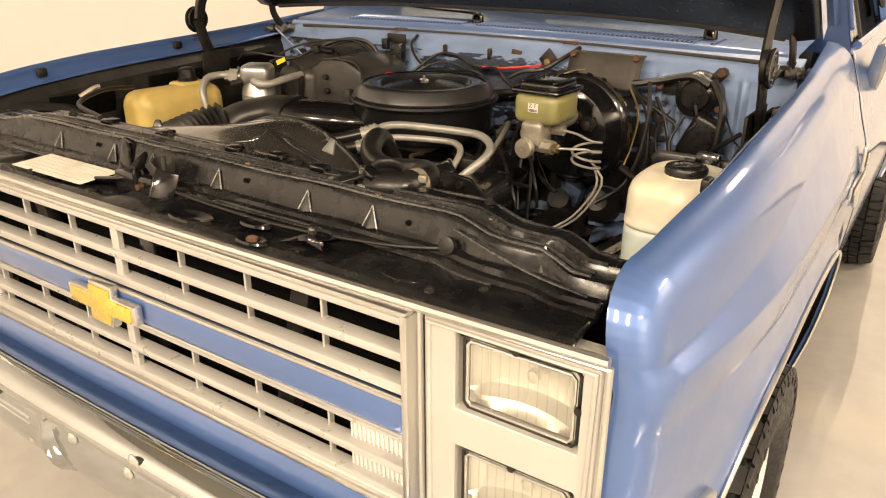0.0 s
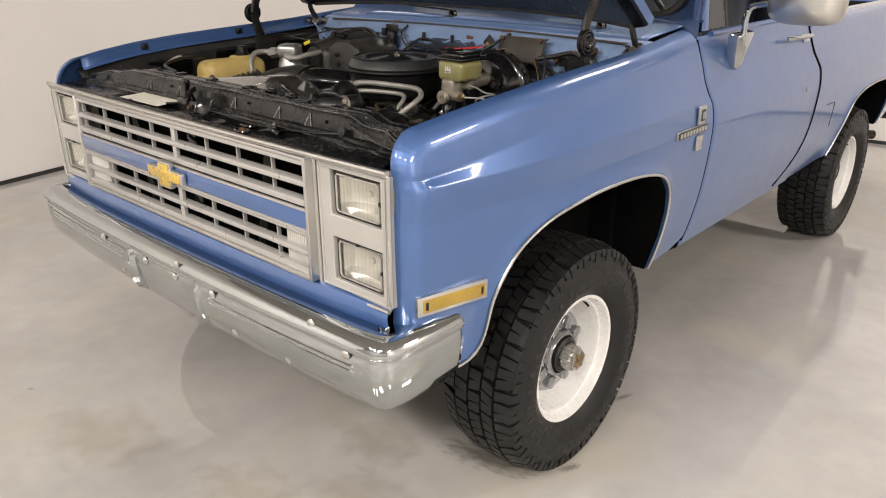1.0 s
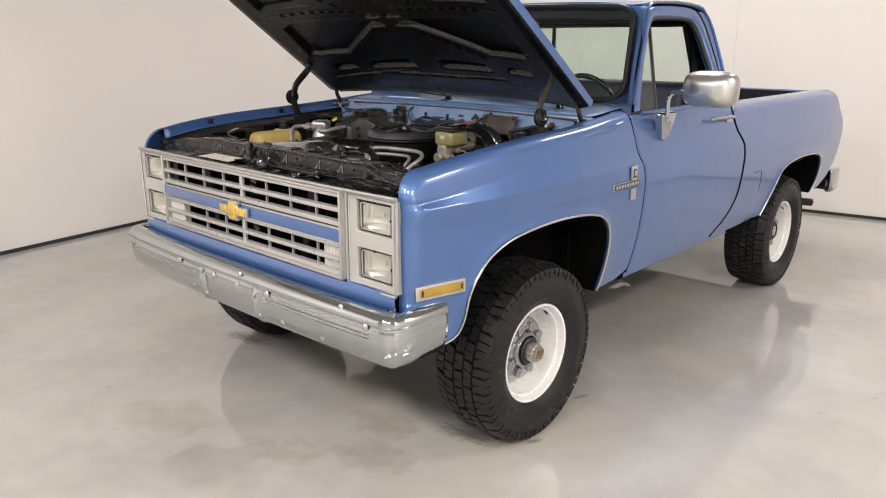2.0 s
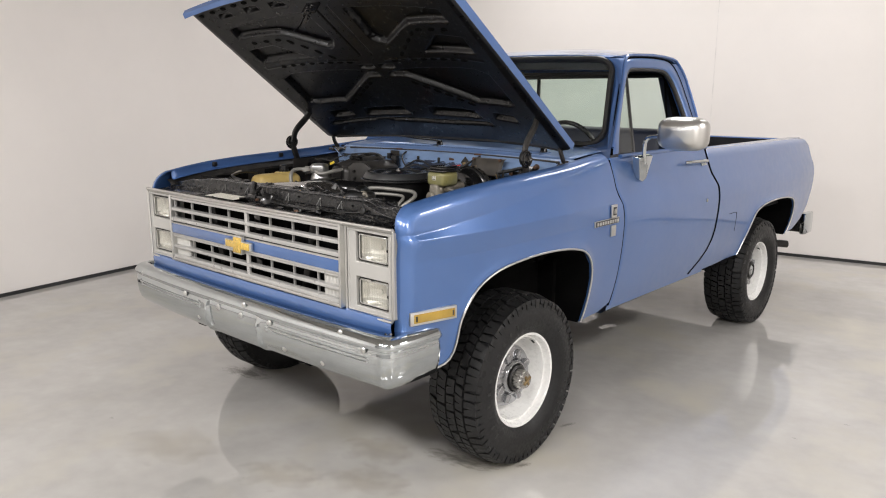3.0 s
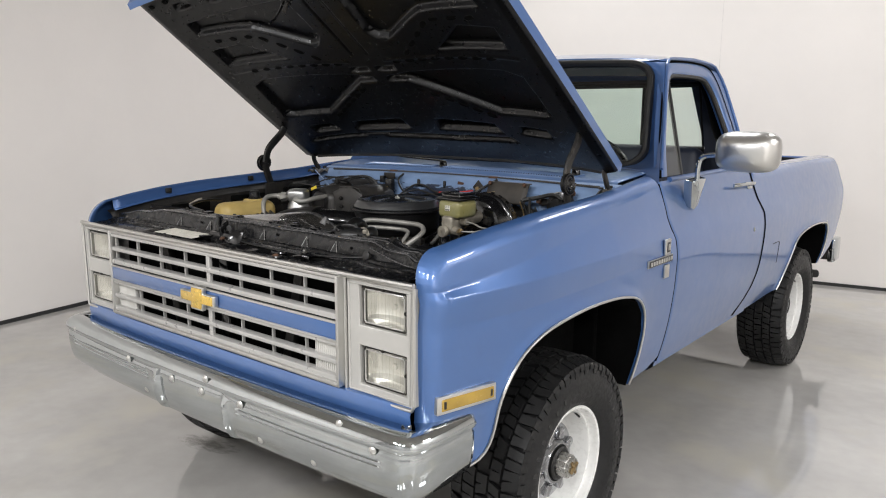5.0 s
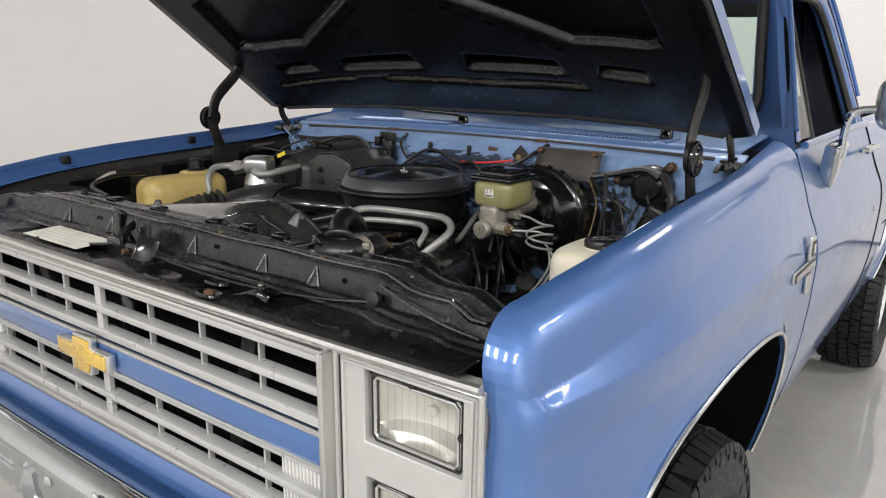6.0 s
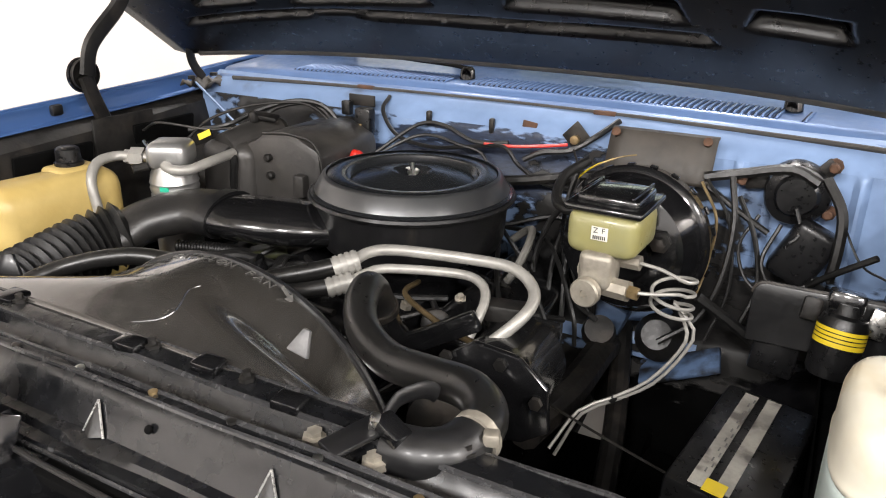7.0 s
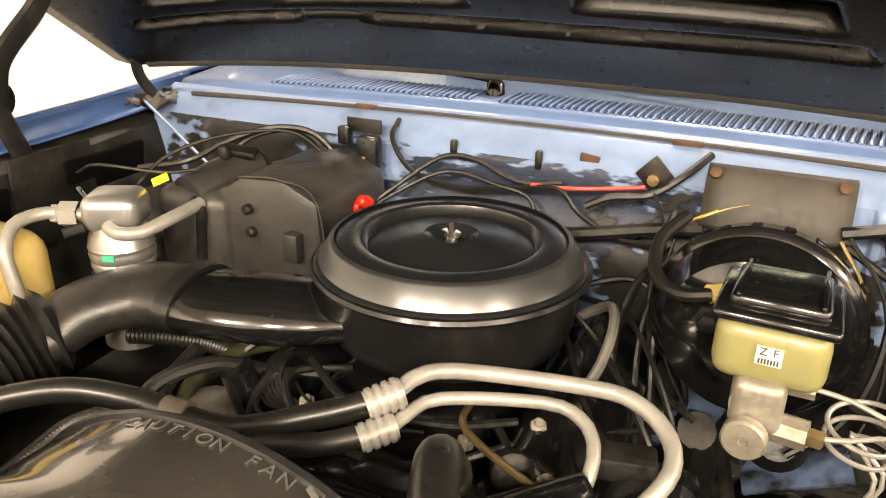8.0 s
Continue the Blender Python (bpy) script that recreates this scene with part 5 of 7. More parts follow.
part("steering_bracket", slab((0.17, 0.07, 0.012), (0.50, 0.42, 0.885), (18, -24, 4), 0.004), GRIMY_BLUE, truck, "grimy blue floor pan edge")
part("brake_bracket", slab((0.075, 0.06, 0.10), (0.335, 0.44, 0.945), (0, 20, 0), 0.015), GRIMY_BLUE, truck, "grimy blue column bracket")
for x, z in ((-0.155, 1.318), (0.008, 1.318)):
    part("wire_clip", slab((0.012, 0.014, 0.035), (x, fire_y(z) - 0.006, z), bevel=0.004), GRIME, truck)
part("clip_plate", slab((0.035, 0.005, 0.020), (0.095, fire_y(1.33) - 0.003, 1.326), (0, 8, 0), 0.004), RUST, truck, "rusty clip plate")
for x in (-0.375, 0.247):
    part("seal_clip", slab((0.05, 0.012, 0.010), (x, 0.575, 1.362), bevel=0.003), RUST, truck)

# inner fenders with lips, pockets and splash walls
for sx in (1, -1):
    rows = []
    for x, z in ((0.930, -0.020), (0.905, -0.028), (0.875, -0.050), (0.858, -0.11), (0.845, -0.20), (0.825, -0.32), (0.76, -0.42), (0.64, -0.47), (0.60, -0.65)):
        rows.append([(sx * (max(x, x + (0.927 - x) * ease((0.17 - max(y + 0.20, 0.0)) / 0.05)) if sx > 0 and z > -0.40 else x), y, top_z(y) - 0.028 + z) for y in np.linspace(-0.66, 0.56, 40)])
    inf = thicken(part("inner_fender", sheet(rows), BLACK if sx > 0 else GRIME, truck, "grimy black inner fender"), 0.004)
    # near-black slabs paint the shade inside the pockets
    for y0 in ((0.34,) if sx > 0 else (-0.30, 0.02, 0.34)):
        part("pocket", slab((0.012, 0.20, 0.075), (sx * 0.855, y0, 1.215 + y0 * 0.05), (0, sx * -10, 0), 0.02), DARK, inf)
    # painted flange that closes the fender's inner edge
    rows = []
    for dx, dz in ((0.001, -0.005), (0.003, -0.012), (0.0, -0.030), (-0.003, -0.047), (-0.008, -0.0505), (-0.024, -0.051)):
        rows.append([(sx * (float(np.interp(y, (-0.6, -0.4, 0.0, 0.4, 0.7), (0.917, 0.932, 0.930, 0.918, 0.897))) + dx), y, top_z(y) + dz) for y in np.linspace(-0.64, 0.66, 40)])
    thicken(part("inner_flange", sheet(rows), BLUE, truck), 0.002)
    for y in (-0.37, 0.09):
        part("hood_bumper", slab((0.016, 0.030, 0.026), (sx * 0.919, y, top_z(y) - 0.022), (0, 0, 0), 0.006), RUBBER, inf)
    # hood hinge with flat coil spring
    hg = tagged(new("hood_hinge"), "black hood hinge with flat coil spring")
    hg.parent = truck
    part("base_plate", slab((0.008, 0.18, 0.12), (sx * 0.855, 0.22, 1.24), bevel=0.004), GRIME, hg)
    part("lower_arm", tube([(sx * 0.868, 0.215, 1.20), (sx * 0.872, 0.165, 1.33), (sx * 0.872, 0.145, 1.40)], 0.021, 8, flat=0.45, up=(1, 0, 0)), GRIME, hg)
    part("upper_arm", tube([(sx * 0.868, 0.148, 1.40), (sx * 0.866, 0.17, 1.47), (sx * 0.858, 0.245, 1.545), (sx * 0.85, 0.27, 1.585)], 0.021, 8, flat=0.45, up=(1, 0, 0)), GRIME, hg)
    part("rear_link", tube([(sx * 0.862, 0.50, 1.355), (sx * 0.864, 0.47, 1.40), (sx * 0.855, 0.455, 1.46)], 0.014, 8, flat=0.6, up=(1, 0, 0)), GRIME, hg)
    rnd = random.Random(5)
    rows = [[(sx * (0.892 - 0.065 * i / 7 + rnd.uniform(-0.003, 0.003)), 0.445 + 0.095 * j / 7 + 0.02 * i / 7, 1.352 + 0.010 * math.sin(1.7 * i + 0.9 * j) - 0.016 * abs(i - 3.5) / 3.5 + rnd.uniform(-0.004, 0.004)) for i in range(8)] for j in range(8)]
    thicken(part("rear_foot", sheet(rows), COVER, hg, "crumpled dusty sealing sheet at the hinge foot"), 0.004)
    for y in (0.455, 0.535):
        part("foot_bolt", lathe([(0.011, 0), (0.011, 0.008), (0.006, 0.009), (0, 0.010)], pose(sx * 0.855, y, 1.356), 6), GRIME, hg)
    sp = [(sx * 0.885, 0.147 + (0.008 + 0.0018 * a) * math.cos(a), 1.402 + (0.008 + 0.0018 * a) * math.sin(a)) for a in np.linspace(0, 6 * math.pi, 80)]
    part("spring", tube(sp, 0.005, 6, smooth=False), BLACK, hg)
    part("pivot_cap", lathe([(0.036, 0), (0.036, 0.010), (0.010, 0.012), (0.010, 0.018), (0, 0.018)], pose(sx * 0.868, 0.147, 1.402, 0, 90 * sx, 0), 24), GRIME, hg)
# added dark sheets that keep the bright floor's light out of the bay
part("bay_light_block", slab((1.5, 0.62, 0.01), (0, -0.36, 0.56), bevel=0.0), DARK, truck)
part("rear_light_block", slab((0.62, 0.62, 0.01), (0.05, 0.26, 0.54), bevel=0.0), DARK, truck)
part("rear_light_block", slab((0.30, 0.62, 0.01), (0.60, 0.26, 0.55), bevel=0.0), DARK, truck)
part("low_light_block", slab((0.42, 0.42, 0.012), (0.36, -0.02, 0.53), (6, 0, 0), 0.003), DARK, truck)

# ---- radiator support ----
def support_rows():
    prof = [(-0.752, 1.150), (-0.752, 1.184), (-0.742, 1.191), (-0.70, 1.194), (-0.665, 1.192), (-0.652, 1.190), (-0.646, 1.1965), (-0.634, 1.198), (-0.629, 1.2045), (-0.617, 1.2065), (-0.612, 1.214), (-0.603, 1.234), (-0.600, 1.242), (-0.596, 1.248), (-0.590, 1.251), (-0.576, 1.251), (-0.568, 1.246),
            (-0.562, 1.230), (-0.548, 1.228), (-0.540, 1.234), (-0.534, 1.247), (-0.522, 1.249), (-0.500, 1.247), (-0.492, 1.238), (-0.488, 1.20), (-0.486, 1.12)]
    out = []
    for i, (y, z) in enumerate(prof):
        row = []
        for x in np.linspace(-0.885, 0.885, 160):
            k = ease((abs(x) - 0.60) / 0.10)
            k2 = ease((abs(x) - 0.76) / 0.07)
            dz = (-0.016 * k - 0.014 * k2) if z > 1.21 else 0
            dy = (-0.014 * k - 0.022 * k2) if i > 4 else 0
            if 3 <= i <= 5:
                dz += -0.012 * ease((0.22 - abs(abs(x) - 0.28)) / 0.03)
            row.append((x, y + dy + 0.0022 * noise.noise((x * 11, i * 0.5, 2.0)), z + dz + 0.0026 * noise.noise((x * 9, i * 0.45, 7.0))))
        out.append(row)
    return out


sup = tagged(new("radiator_support"), "black radiator support panel, scuffed and shiny")
sup.parent = truck
thicken(part("panel", sheet(support_rows()), SUPPORT, sup), 0.004)
GUSSET_EDGE = material("bright_gusset_edge", (0.34, 0.34, 0.33), 0.3, 0.7, var=0.4, scale=40)
for x in (-0.71, -0.44, -0.24, -0.11, 0.088, 0.316, 0.460, 0.772):
    low_l, low_r, tip = (x - 0.015, -0.619, 1.2065), (x + 0.015, -0.619, 1.2065), (x - 0.004, -0.6035, 1.2385)
    own = bmesh.new()
    a, b, c, d = (own.verts.new(p) for p in (low_l, low_r, (x, -0.627, 1.2055), tip))
    for q in ((a, c, d), (c, b, d), (a, b, d), (a, b, c)):
        own.faces.new(q)
    bmesh.ops.bevel(own, geom=own.edges[:], offset=0.0015, segments=1, affect="EDGES")
    part("gusset", own, RUBBER, sup, sharp=25)
    # thin bright lines up both edges of the gusset
    for q in (low_l, low_r):
        part("gusset_edge", tube([q, tip], 0.0014, 6, smooth=False), GUSSET_EDGE, sup, "bright gusset edge")
for x, y, rx in ((0.142, -0.722, 0.042), (0.260, -0.682, 0.028), (-0.30, -0.70, 0.035), (0.60, -0.715, 0.03), (-0.62, -0.715, 0.03)):
    part("dimple", lathe([(0, -0.002), (rx * 0.6, 0.000), (rx * 0.88, 0.0045), (rx, 0.0055), (rx * 1.12, 0.001)], pose(x, y, 1.188) @ Matrix.Diagonal((1.25, 0.55, 1, 1)), 24), BLACK, sup)
for x, y in ((0.66, -0.735), (0.72, -0.69), (-0.35, -0.735)):
    part("mount_bolt", lathe([(0.010, 0), (0.010, 0.006), (0.006, 0.007), (0.006, 0.011), (0, 0.011)], pose(x, y, 1.190) @ Matrix.Scale(0.75, 4), 6), GRIME, sup)
# near-black discs paint the shaded holes
for x, z in ((0.53, 1.226), (0.69, 1.212), (0.16, 1.231), (-0.3, 1.231)):
    part("hole", lathe([(0, 0.001), (0.0042, 0.001), (0.005, -0.001)], pose(x, -0.6085, z, 65, 0, 0), 12), DARK, sup)
for x in (-0.55, -0.18, 0.06, 0.20, 0.46, 0.62):
    part("stud", lathe([(0.009, 0), (0.009, 0.005), (0.005, 0.006), (0.005, 0.012), (0, 0.012)], pose(x, -0.510, 1.2475), 6), GRIME, sup)
for x in (-0.40, -0.20):
    part("clamp", slab((0.03, 0.034, 0.010), (x, -0.507, 1.250), (0, 4, 6), 0.003), BLACK, sup)
for x, y in ((0.315, -0.545), (0.385, -0.548)):
    part("brass_nut", lathe([(0.016, 0), (0.016, 0.010), (0.010, 0.012), (0.010, 0.018), (0, 0.018)], pose(x, y, 1.232) @ Matrix.Scale(0.8, 4), 6), CAST, sup, "dull plated nut")
# pale tubes painting the highlights along the panel's ridges
for y, z in ((-0.591, 1.252), (-0.577, 1.252), (-0.534, 1.248), (-0.498, 1.247)):
    part("ridge", tube([(x, y - 0.014 * ease((abs(x) - 0.60) / 0.10) - 0.022 * ease((abs(x) - 0.76) / 0.07), z - 0.0005 - 0.016 * ease((abs(x) - 0.60) / 0.10) - 0.014 * ease((abs(x) - 0.76) / 0.07) + 0.0012 * math.sin(x * 23)) for x in np.linspace(-0.85, 0.85, 60)], 0.0032, 6, smooth=False), RIDGE_GLINT, sup)
# bent bracket and a tan bolt in its recess on the front shelf
own = bmesh.new()
mid = own.verts.new((0.400, -0.690, 1.208))
ring = [own.verts.new(p) for p in ((0.356, -0.722, 1.1925), (0.398, -0.706, 1.1985), (0.444, -0.714, 1.1925), (0.424, -0.690, 1.1985), (0.436, -0.660, 1.1935), (0.402, -0.672, 1.2040), (0.368, -0.668, 1.1935), (0.384, -0.692, 1.1985))]
for k in range(8):
    own.faces.new((mid, ring[k], ring[(k + 1) % 8]))
thicken(part("bent_bracket", own, BLACK, sup, "bent black sheet bracket", sharp=20), 0.003)
part("bracket_stud", lathe([(0.007, 0), (0.007, 0.008), (0.004, 0.009), (0.004, 0.015), (0, 0.015)], pose(0.402, -0.690, 1.207, 12, 8, 0), 8), ALU, sup)
part("bolt_recess", lathe([(0, 0.0005), (0.018, 0.001), (0.024, 0.004), (0.028, 0.004), (0.031, 0.0)], pose(0.318, -0.742, 1.1915) @ Matrix.Diagonal((1.15, 0.6, 1, 1)), 24), BLACK, sup)
part("tan_bolt", lathe([(0.010, 0), (0.010, 0.006), (0.006, 0.008), (0, 0.009)], pose(0.318, -0.742, 1.192), 6), RUST, sup, "rusty bolt head")
FAINT_INK = material("faint_print", (0.42, 0.40, 0.36), 0.6)
st = part("sticker", slab((0.25, 0.088, 0.0012), (-0.30, -0.690, 1.1975), (2, 0, 0), 0.0), PAPER, sup, "white printed paper label")
for k in range(5):
    part("print_line", slab((0.20 - 0.05 * (k % 2), 0.0014, 0.0004), (-0.30 - 0.02 * (k % 2), -0.720 + k * 0.015, 1.1972 + k * 0.0005), (2, 0, 0), 0), FAINT_INK, st)
# more painted highlight lines, along the shelf and the right end
for line in ([(-0.58, -0.650, 1.1925), (0.40, -0.650, 1.1925), (0.56, -0.640, 1.1935), (0.66, -0.668, 1.1930), (0.72, -0.672, 1.1930)],
             [(0.62, -0.612, 1.236), (0.70, -0.640, 1.228), (0.78, -0.652, 1.214), (0.86, -0.660, 1.208)]):
    part("pressed_edge", tube(line, 0.0024, 6), RIDGE_GLINT, sup)
for k in range(14):      # small screws, scuffs and drips along the panel
    x = -0.70 + 0.105 * k
    part("screw", lathe([(0.005, 0), (0.005, 0.003), (0, 0.004)], pose(x, -0.584 + 0.004 * math.sin(5 * k), 1.2515), 8), (GRIME, ALU, BRASS)[k % 3], sup)
# release cable and latch
part("release_cable", tube([(-0.02, -0.668, 1.205), (0.10, -0.668, 1.196), (0.30, -0.668, 1.192), (0.50, -0.655, 1.200), (0.60, -0.632, 1.207), (0.618, -0.618, 1.210)], 0.0032, 8), RUBBER, sup, "grey hood release cable")
part("cable_grommet", lathe([(0.014, 0), (0.014, 0.01), (0.006, 0.012), (0, 0.012)], pose(0.618, -0.622, 1.212, 75, 0, 0), 14), RUBBER, sup)
la = tagged(new("hood_latch_plate"), "grimy hood latch with lever")
la.parent = truck
part("bracket", slab((0.12, 0.05, 0.040), (-0.06, -0.668, 1.206), (0, 0, 0), 0.006), BLACK, la)
part("tower", slab((0.035, 0.012, 0.085), (-0.115, -0.662, 1.240), (-8, 14, 0), 0.005), BLACK, la)
part("hook", prism([(-0.020, 0), (0.022, 0), (0.016, 0.045), (0.026, 0.062), (0.010, 0.074), (-0.014, 0.060), (-0.010, 0.035)], pose(-0.105, -0.664, 1.205, 90, 0, -18), 0.006, 0.002), RUBBER, la)
part("hook", prism([(-0.016, 0), (0.020, 0), (0.014, 0.030), (-0.004, 0.055), (-0.018, 0.048), (-0.006, 0.026)], pose(-0.005, -0.678, 1.202, 90, 0, 24), 0.006, 0.002), RUBBER, la)
part("side_plate", slab((0.010, 0.05, 0.07), (-0.055, -0.675, 1.225), (20, 12, 25), 0.003), BLACK, la)
part("side_plate", slab((0.008, 0.045, 0.055), (0.02, -0.682, 1.214), (-25, -18, -20), 0.003), BLACK, la)
part("tower", slab((0.03, 0.012, 0.06), (-0.03, -0.650, 1.225), (-12, -14, 0), 0.004), GRIME, la)
part("lever", tube([(-0.02, -0.67, 1.225), (-0.10, -0.69, 1.21), (-0.17, -0.70, 1.20)], 0.007, 8, flat=0.6), BLACK, la)
part("spring", tube([(-0.05 + 0.009 * math.cos(a), -0.682, 1.215 + 0.009 * math.sin(a) + a * 0.0006) for a in np.linspace(0, 8 * math.pi, 60)], 0.0025, 6, smooth=False), GRIME, la)
part("pin", lathe([(0.006, 0), (0.006, 0.008), (0.006, 0.012), (0, 0.012)], pose(-0.03, -0.694, 1.208, 90, 0, 0), 12), RUST, la)

# ---- radiator, fan shroud ----
part("radiator_tank", slab((0.84, 0.06, 0.05), (-0.02, -0.47, 1.19), bevel=0.02, segs=3), BLACK, truck)
part("radiator", slab((0.80, 0.05, 0.45), (-0.02, -0.47, 0.95), bevel=0.005), DARK, truck)
SHX, SHZ = -0.045, 0.965


def shroud_at(a, v):
    """a: angle over the top, v: 0 at the radiator, 1 at the rear rim."""
    c, s = math.cos(a), math.sin(a)
    w = ease((v - 0.02) / 0.55)
    e = 0.55
    fx, fz = 0.50 * abs(c) ** e * math.copysign(1, c), 0.285 * abs(s) ** e
    rx, rz = 0.30 * c, 0.295 * s
    bulge = 0.006 * math.sin(math.pi * v)
    return (SHX + fx * (1 - w) + rx * w, -0.505 + 0.217 * v, SHZ + (fz + bulge) * (1 - w) + (rz + bulge) * w)


sh = part("fan_shroud", sheet([[shroud_at(a, v) for a in np.linspace(-0.1, math.pi + 0.1, 64)] for v in np.linspace(0, 1, 22)]), DUSTY_BLACK, truck, "dusty black moulded fan shroud")
thicken(sh, 0.004)
part("rim", tube([shroud_at(a, 1.0) for a in np.linspace(-0.1, math.pi + 0.1, 50)], 0.006, 8, smooth=False), SATIN_BLACK, sh)
part("seam", tube([shroud_at(1.560 - 0.150 * k / 7, 0.10 + 0.48 * k / 7) for k in range(8)], lambda t: 0.0005 + 0.0012 * math.sin(math.pi * t), 6), HUB_SILVER, sh, "pale scuffed seam")
FAINT_PLASTIC = material("pale_worn_plastic", (0.10, 0.10, 0.10), 0.45, var=0.3, scale=30)
part("mould_lug", prism([(-0.02, 0), (0.02, 0), (0.006, 0.04), (-0.006, 0.04)], pose(0.219, -0.447, 1.254, 62, 12, 0) @ Matrix.Scale(0.75, 4), 0.01, 0.003), FAINT_PLASTIC, sh, "pale worn moulding lug")
part("mould_lug", prism([(-0.02, 0), (0.02, 0), (0.006, 0.035), (-0.006, 0.035)], pose(-0.38, -0.40, 1.20, 70, 0, 30), 0.01, 0.003), SATIN_BLACK, sh)
FAINT = material("worn_grey_lettering", (0.11, 0.107, 0.10), 0.5, var=0.4, scale=60)
for i, ch in enumerate("CAUTION FAN"):
    if ch == " ":
        continue
    a = math.radians(104.5 - i * 3.35)
    curve = bpy.data.curves.new("letter", "FONT")
    curve.body, curve.size, curve.extrude, curve.align_x = ch, 0.021, 0.0005, "CENTER"
    tmp = new("letter", curve)
    me = bpy.data.meshes.new_from_object(tmp)
    bpy.data.objects.remove(tmp)
    bpy.data.curves.remove(curve)
    me.materials.append(FAINT)
    o = new("letter", me)
    o.parent = sh
    p, q, r = Vector(shroud_at(a, 0.90)), Vector(shroud_at(a - 0.02, 0.90)), Vector(shroud_at(a, 0.97))
    ex = (q - p).normalized()
    ey = (r - p).normalized()
    ez = ex.cross(ey).normalized()
    ey = ez.cross(ex)
    o.matrix_world = Matrix.Translation(p + ez * 0.0012) @ Matrix((ex, ey, ez)).transposed().to_4x4()
part("fan_arrow", prism([(-0.012, -0.003), (0.004, -0.003), (0.004, -0.009), (0.016, 0), (0.004, 0.009), (0.004, 0.003), (-0.012, 0.003)],
                        Matrix.Translation(Vector(shroud_at(math.radians(65.5), 0.93)) + Vector((0.003, 0, 0.004))) @ pose(0, 0, 0, 0, 52, 0), 0.001), FAINT, sh)

# ---- engine ----
eng = tagged(new("engine"), "black painted V-engine with grimy accessories")
eng.parent = truck
part("block", slab((0.50, 0.66, 0.42), (-0.02, 0.24, 0.82), bevel=0.05), GLOSS_BLACK, eng)
for sx in (1, -1):
    part("valve_cover", slab((0.14, 0.50, 0.09), (-0.02 + sx * 0.215, 0.22, 1.045), (0, sx * 38, 0), 0.03, segs=3), GLOSS_BLACK, eng)
    part("exhaust_manifold", tube([(sx * 0.33, -0.02, 0.93), (sx * 0.35, 0.15, 0.92), (sx * 0.35, 0.40, 0.90), (sx * 0.34, 0.46, 0.75)], 0.032, 10), GRIME, eng)
    for k in range(4):
        y = 0.02 + k * 0.12
        part("plug_wire", tube([(-0.02 + sx * 0.10, 0.42, 1.12), (-0.02 + sx * 0.24, y + 0.08, 1.115 + 0.01 * k), (-0.02 + sx * 0.33, y, 1.03), (-0.02 + sx * 0.34, y, 0.96)], 0.005, 6), RUBBER, eng)
part("intake", slab((0.26, 0.42, 0.10), (-0.02, 0.22, 1.05), bevel=0.03), GLOSS_BLACK, eng)
part("carburettor", slab((0.15, 0.20, 0.09), (-0.03, 0.22, 1.105), bevel=0.02), CAST, eng)
part("timing_cover", slab((0.34, 0.07, 0.30), (-0.02, -0.10, 0.90), bevel=0.03), GLOSS_BLACK, eng)
for x, y, z, r in ((-0.02, -0.17, 0.78, 0.09), (-0.03, -0.16, 1.00, 0.075), (0.31, -0.235, 1.07, 0.068), (-0.28, -0.16, 1.02, 0.055)):
    part("pulley", lathe([(0, 0.02), (r * 0.3, 0.02), (r * 0.4, 0.008), (r * 0.8, 0.008), (r, 0.016), (r * 0.93, 0.006), (r * 0.93, -0.006), (r, -0.016), (0, -0.018)], pose(x, y, z, 90, 0, 0), 32), GLOSS_BLACK, eng)
def belt(points, y):
    return tube([(x, y, z) for x, z in points + points[:1]], 0.006, 6, smooth=False)
part("belt", belt([(0.31, 1.138), (0.375, 1.09), (0.36, 1.03), (0.05, 0.72), (-0.08, 0.72), (-0.10, 0.82), (0.24, 1.11)], -0.165), RUBBER, eng)
part("belt", belt([(-0.28, 1.078), (-0.335, 1.03), (-0.11, 0.75), (0.02, 0.70), (0.06, 0.80), (0.04, 1.02), (-0.03, 1.077)], -0.175), RUBBER, eng)
for i in range(5):
    a = 2 * math.pi * i / 5 + 0.3
    part("fan_blade", sheet([[(-0.06 + r * math.cos(a + k), -0.31 + 0.05 * (k - 0.2) * 2, 1.0 + r * math.sin(a + k)) for k in (0.0, 0.2, 0.4)] for r in (0.06, 0.12, 0.18, 0.222)]), SATIN_BLACK, eng)
# compressor on the driver's side
cp = part("compressor", lathe([(0, -0.09), (0.055, -0.09), (0.072, -0.075), (0.074, 0.02), (0.074, 0.07), (0.064, 0.085), (0, 0.09)], pose(0.32, -0.09, 1.07, 90, 0, 0), 32), GLOSS_BLACK, eng, "black compressor with bracket")
part("bracket", prism([(-0.10, -0.07), (-0.09, 0.03), (-0.02, 0.082), (0.05, 0.075), (0.095, 0.035), (0.10, -0.03), (0.06, -0.06)], pose(0.325, -0.165, 1.085, 90, 0, 0), 0.012, 0.004), GLOSS_BLACK, cp)
for x, z in ((0.265, 1.135), (0.35, 1.145), (0.405, 1.10)):
    part("bracket_bolt", lathe([(0.010, 0), (0.010, 0.007), (0, 0.008)], pose(x, -0.178, z, 90, 0, 0), 6), GRIME, cp)
part("clutch", lathe([(0.06, 0), (0.06, 0.02), (0.045, 0.024), (0.02, 0.024), (0.018, 0.03), (0, 0.03)], pose(0.31, -0.248, 1.07, 90, 0, 0), 32), GRIME, cp)
part("rear_head", slab((0.10, 0.05, 0.09), (0.32, 0.01, 1.08), bevel=0.015), GLOSS_BLACK, cp)
part("port_block", slab((0.07, 0.04, 0.03), (0.29, -0.02, 1.145), (0, 0, 12), 0.006), GRIME, cp)
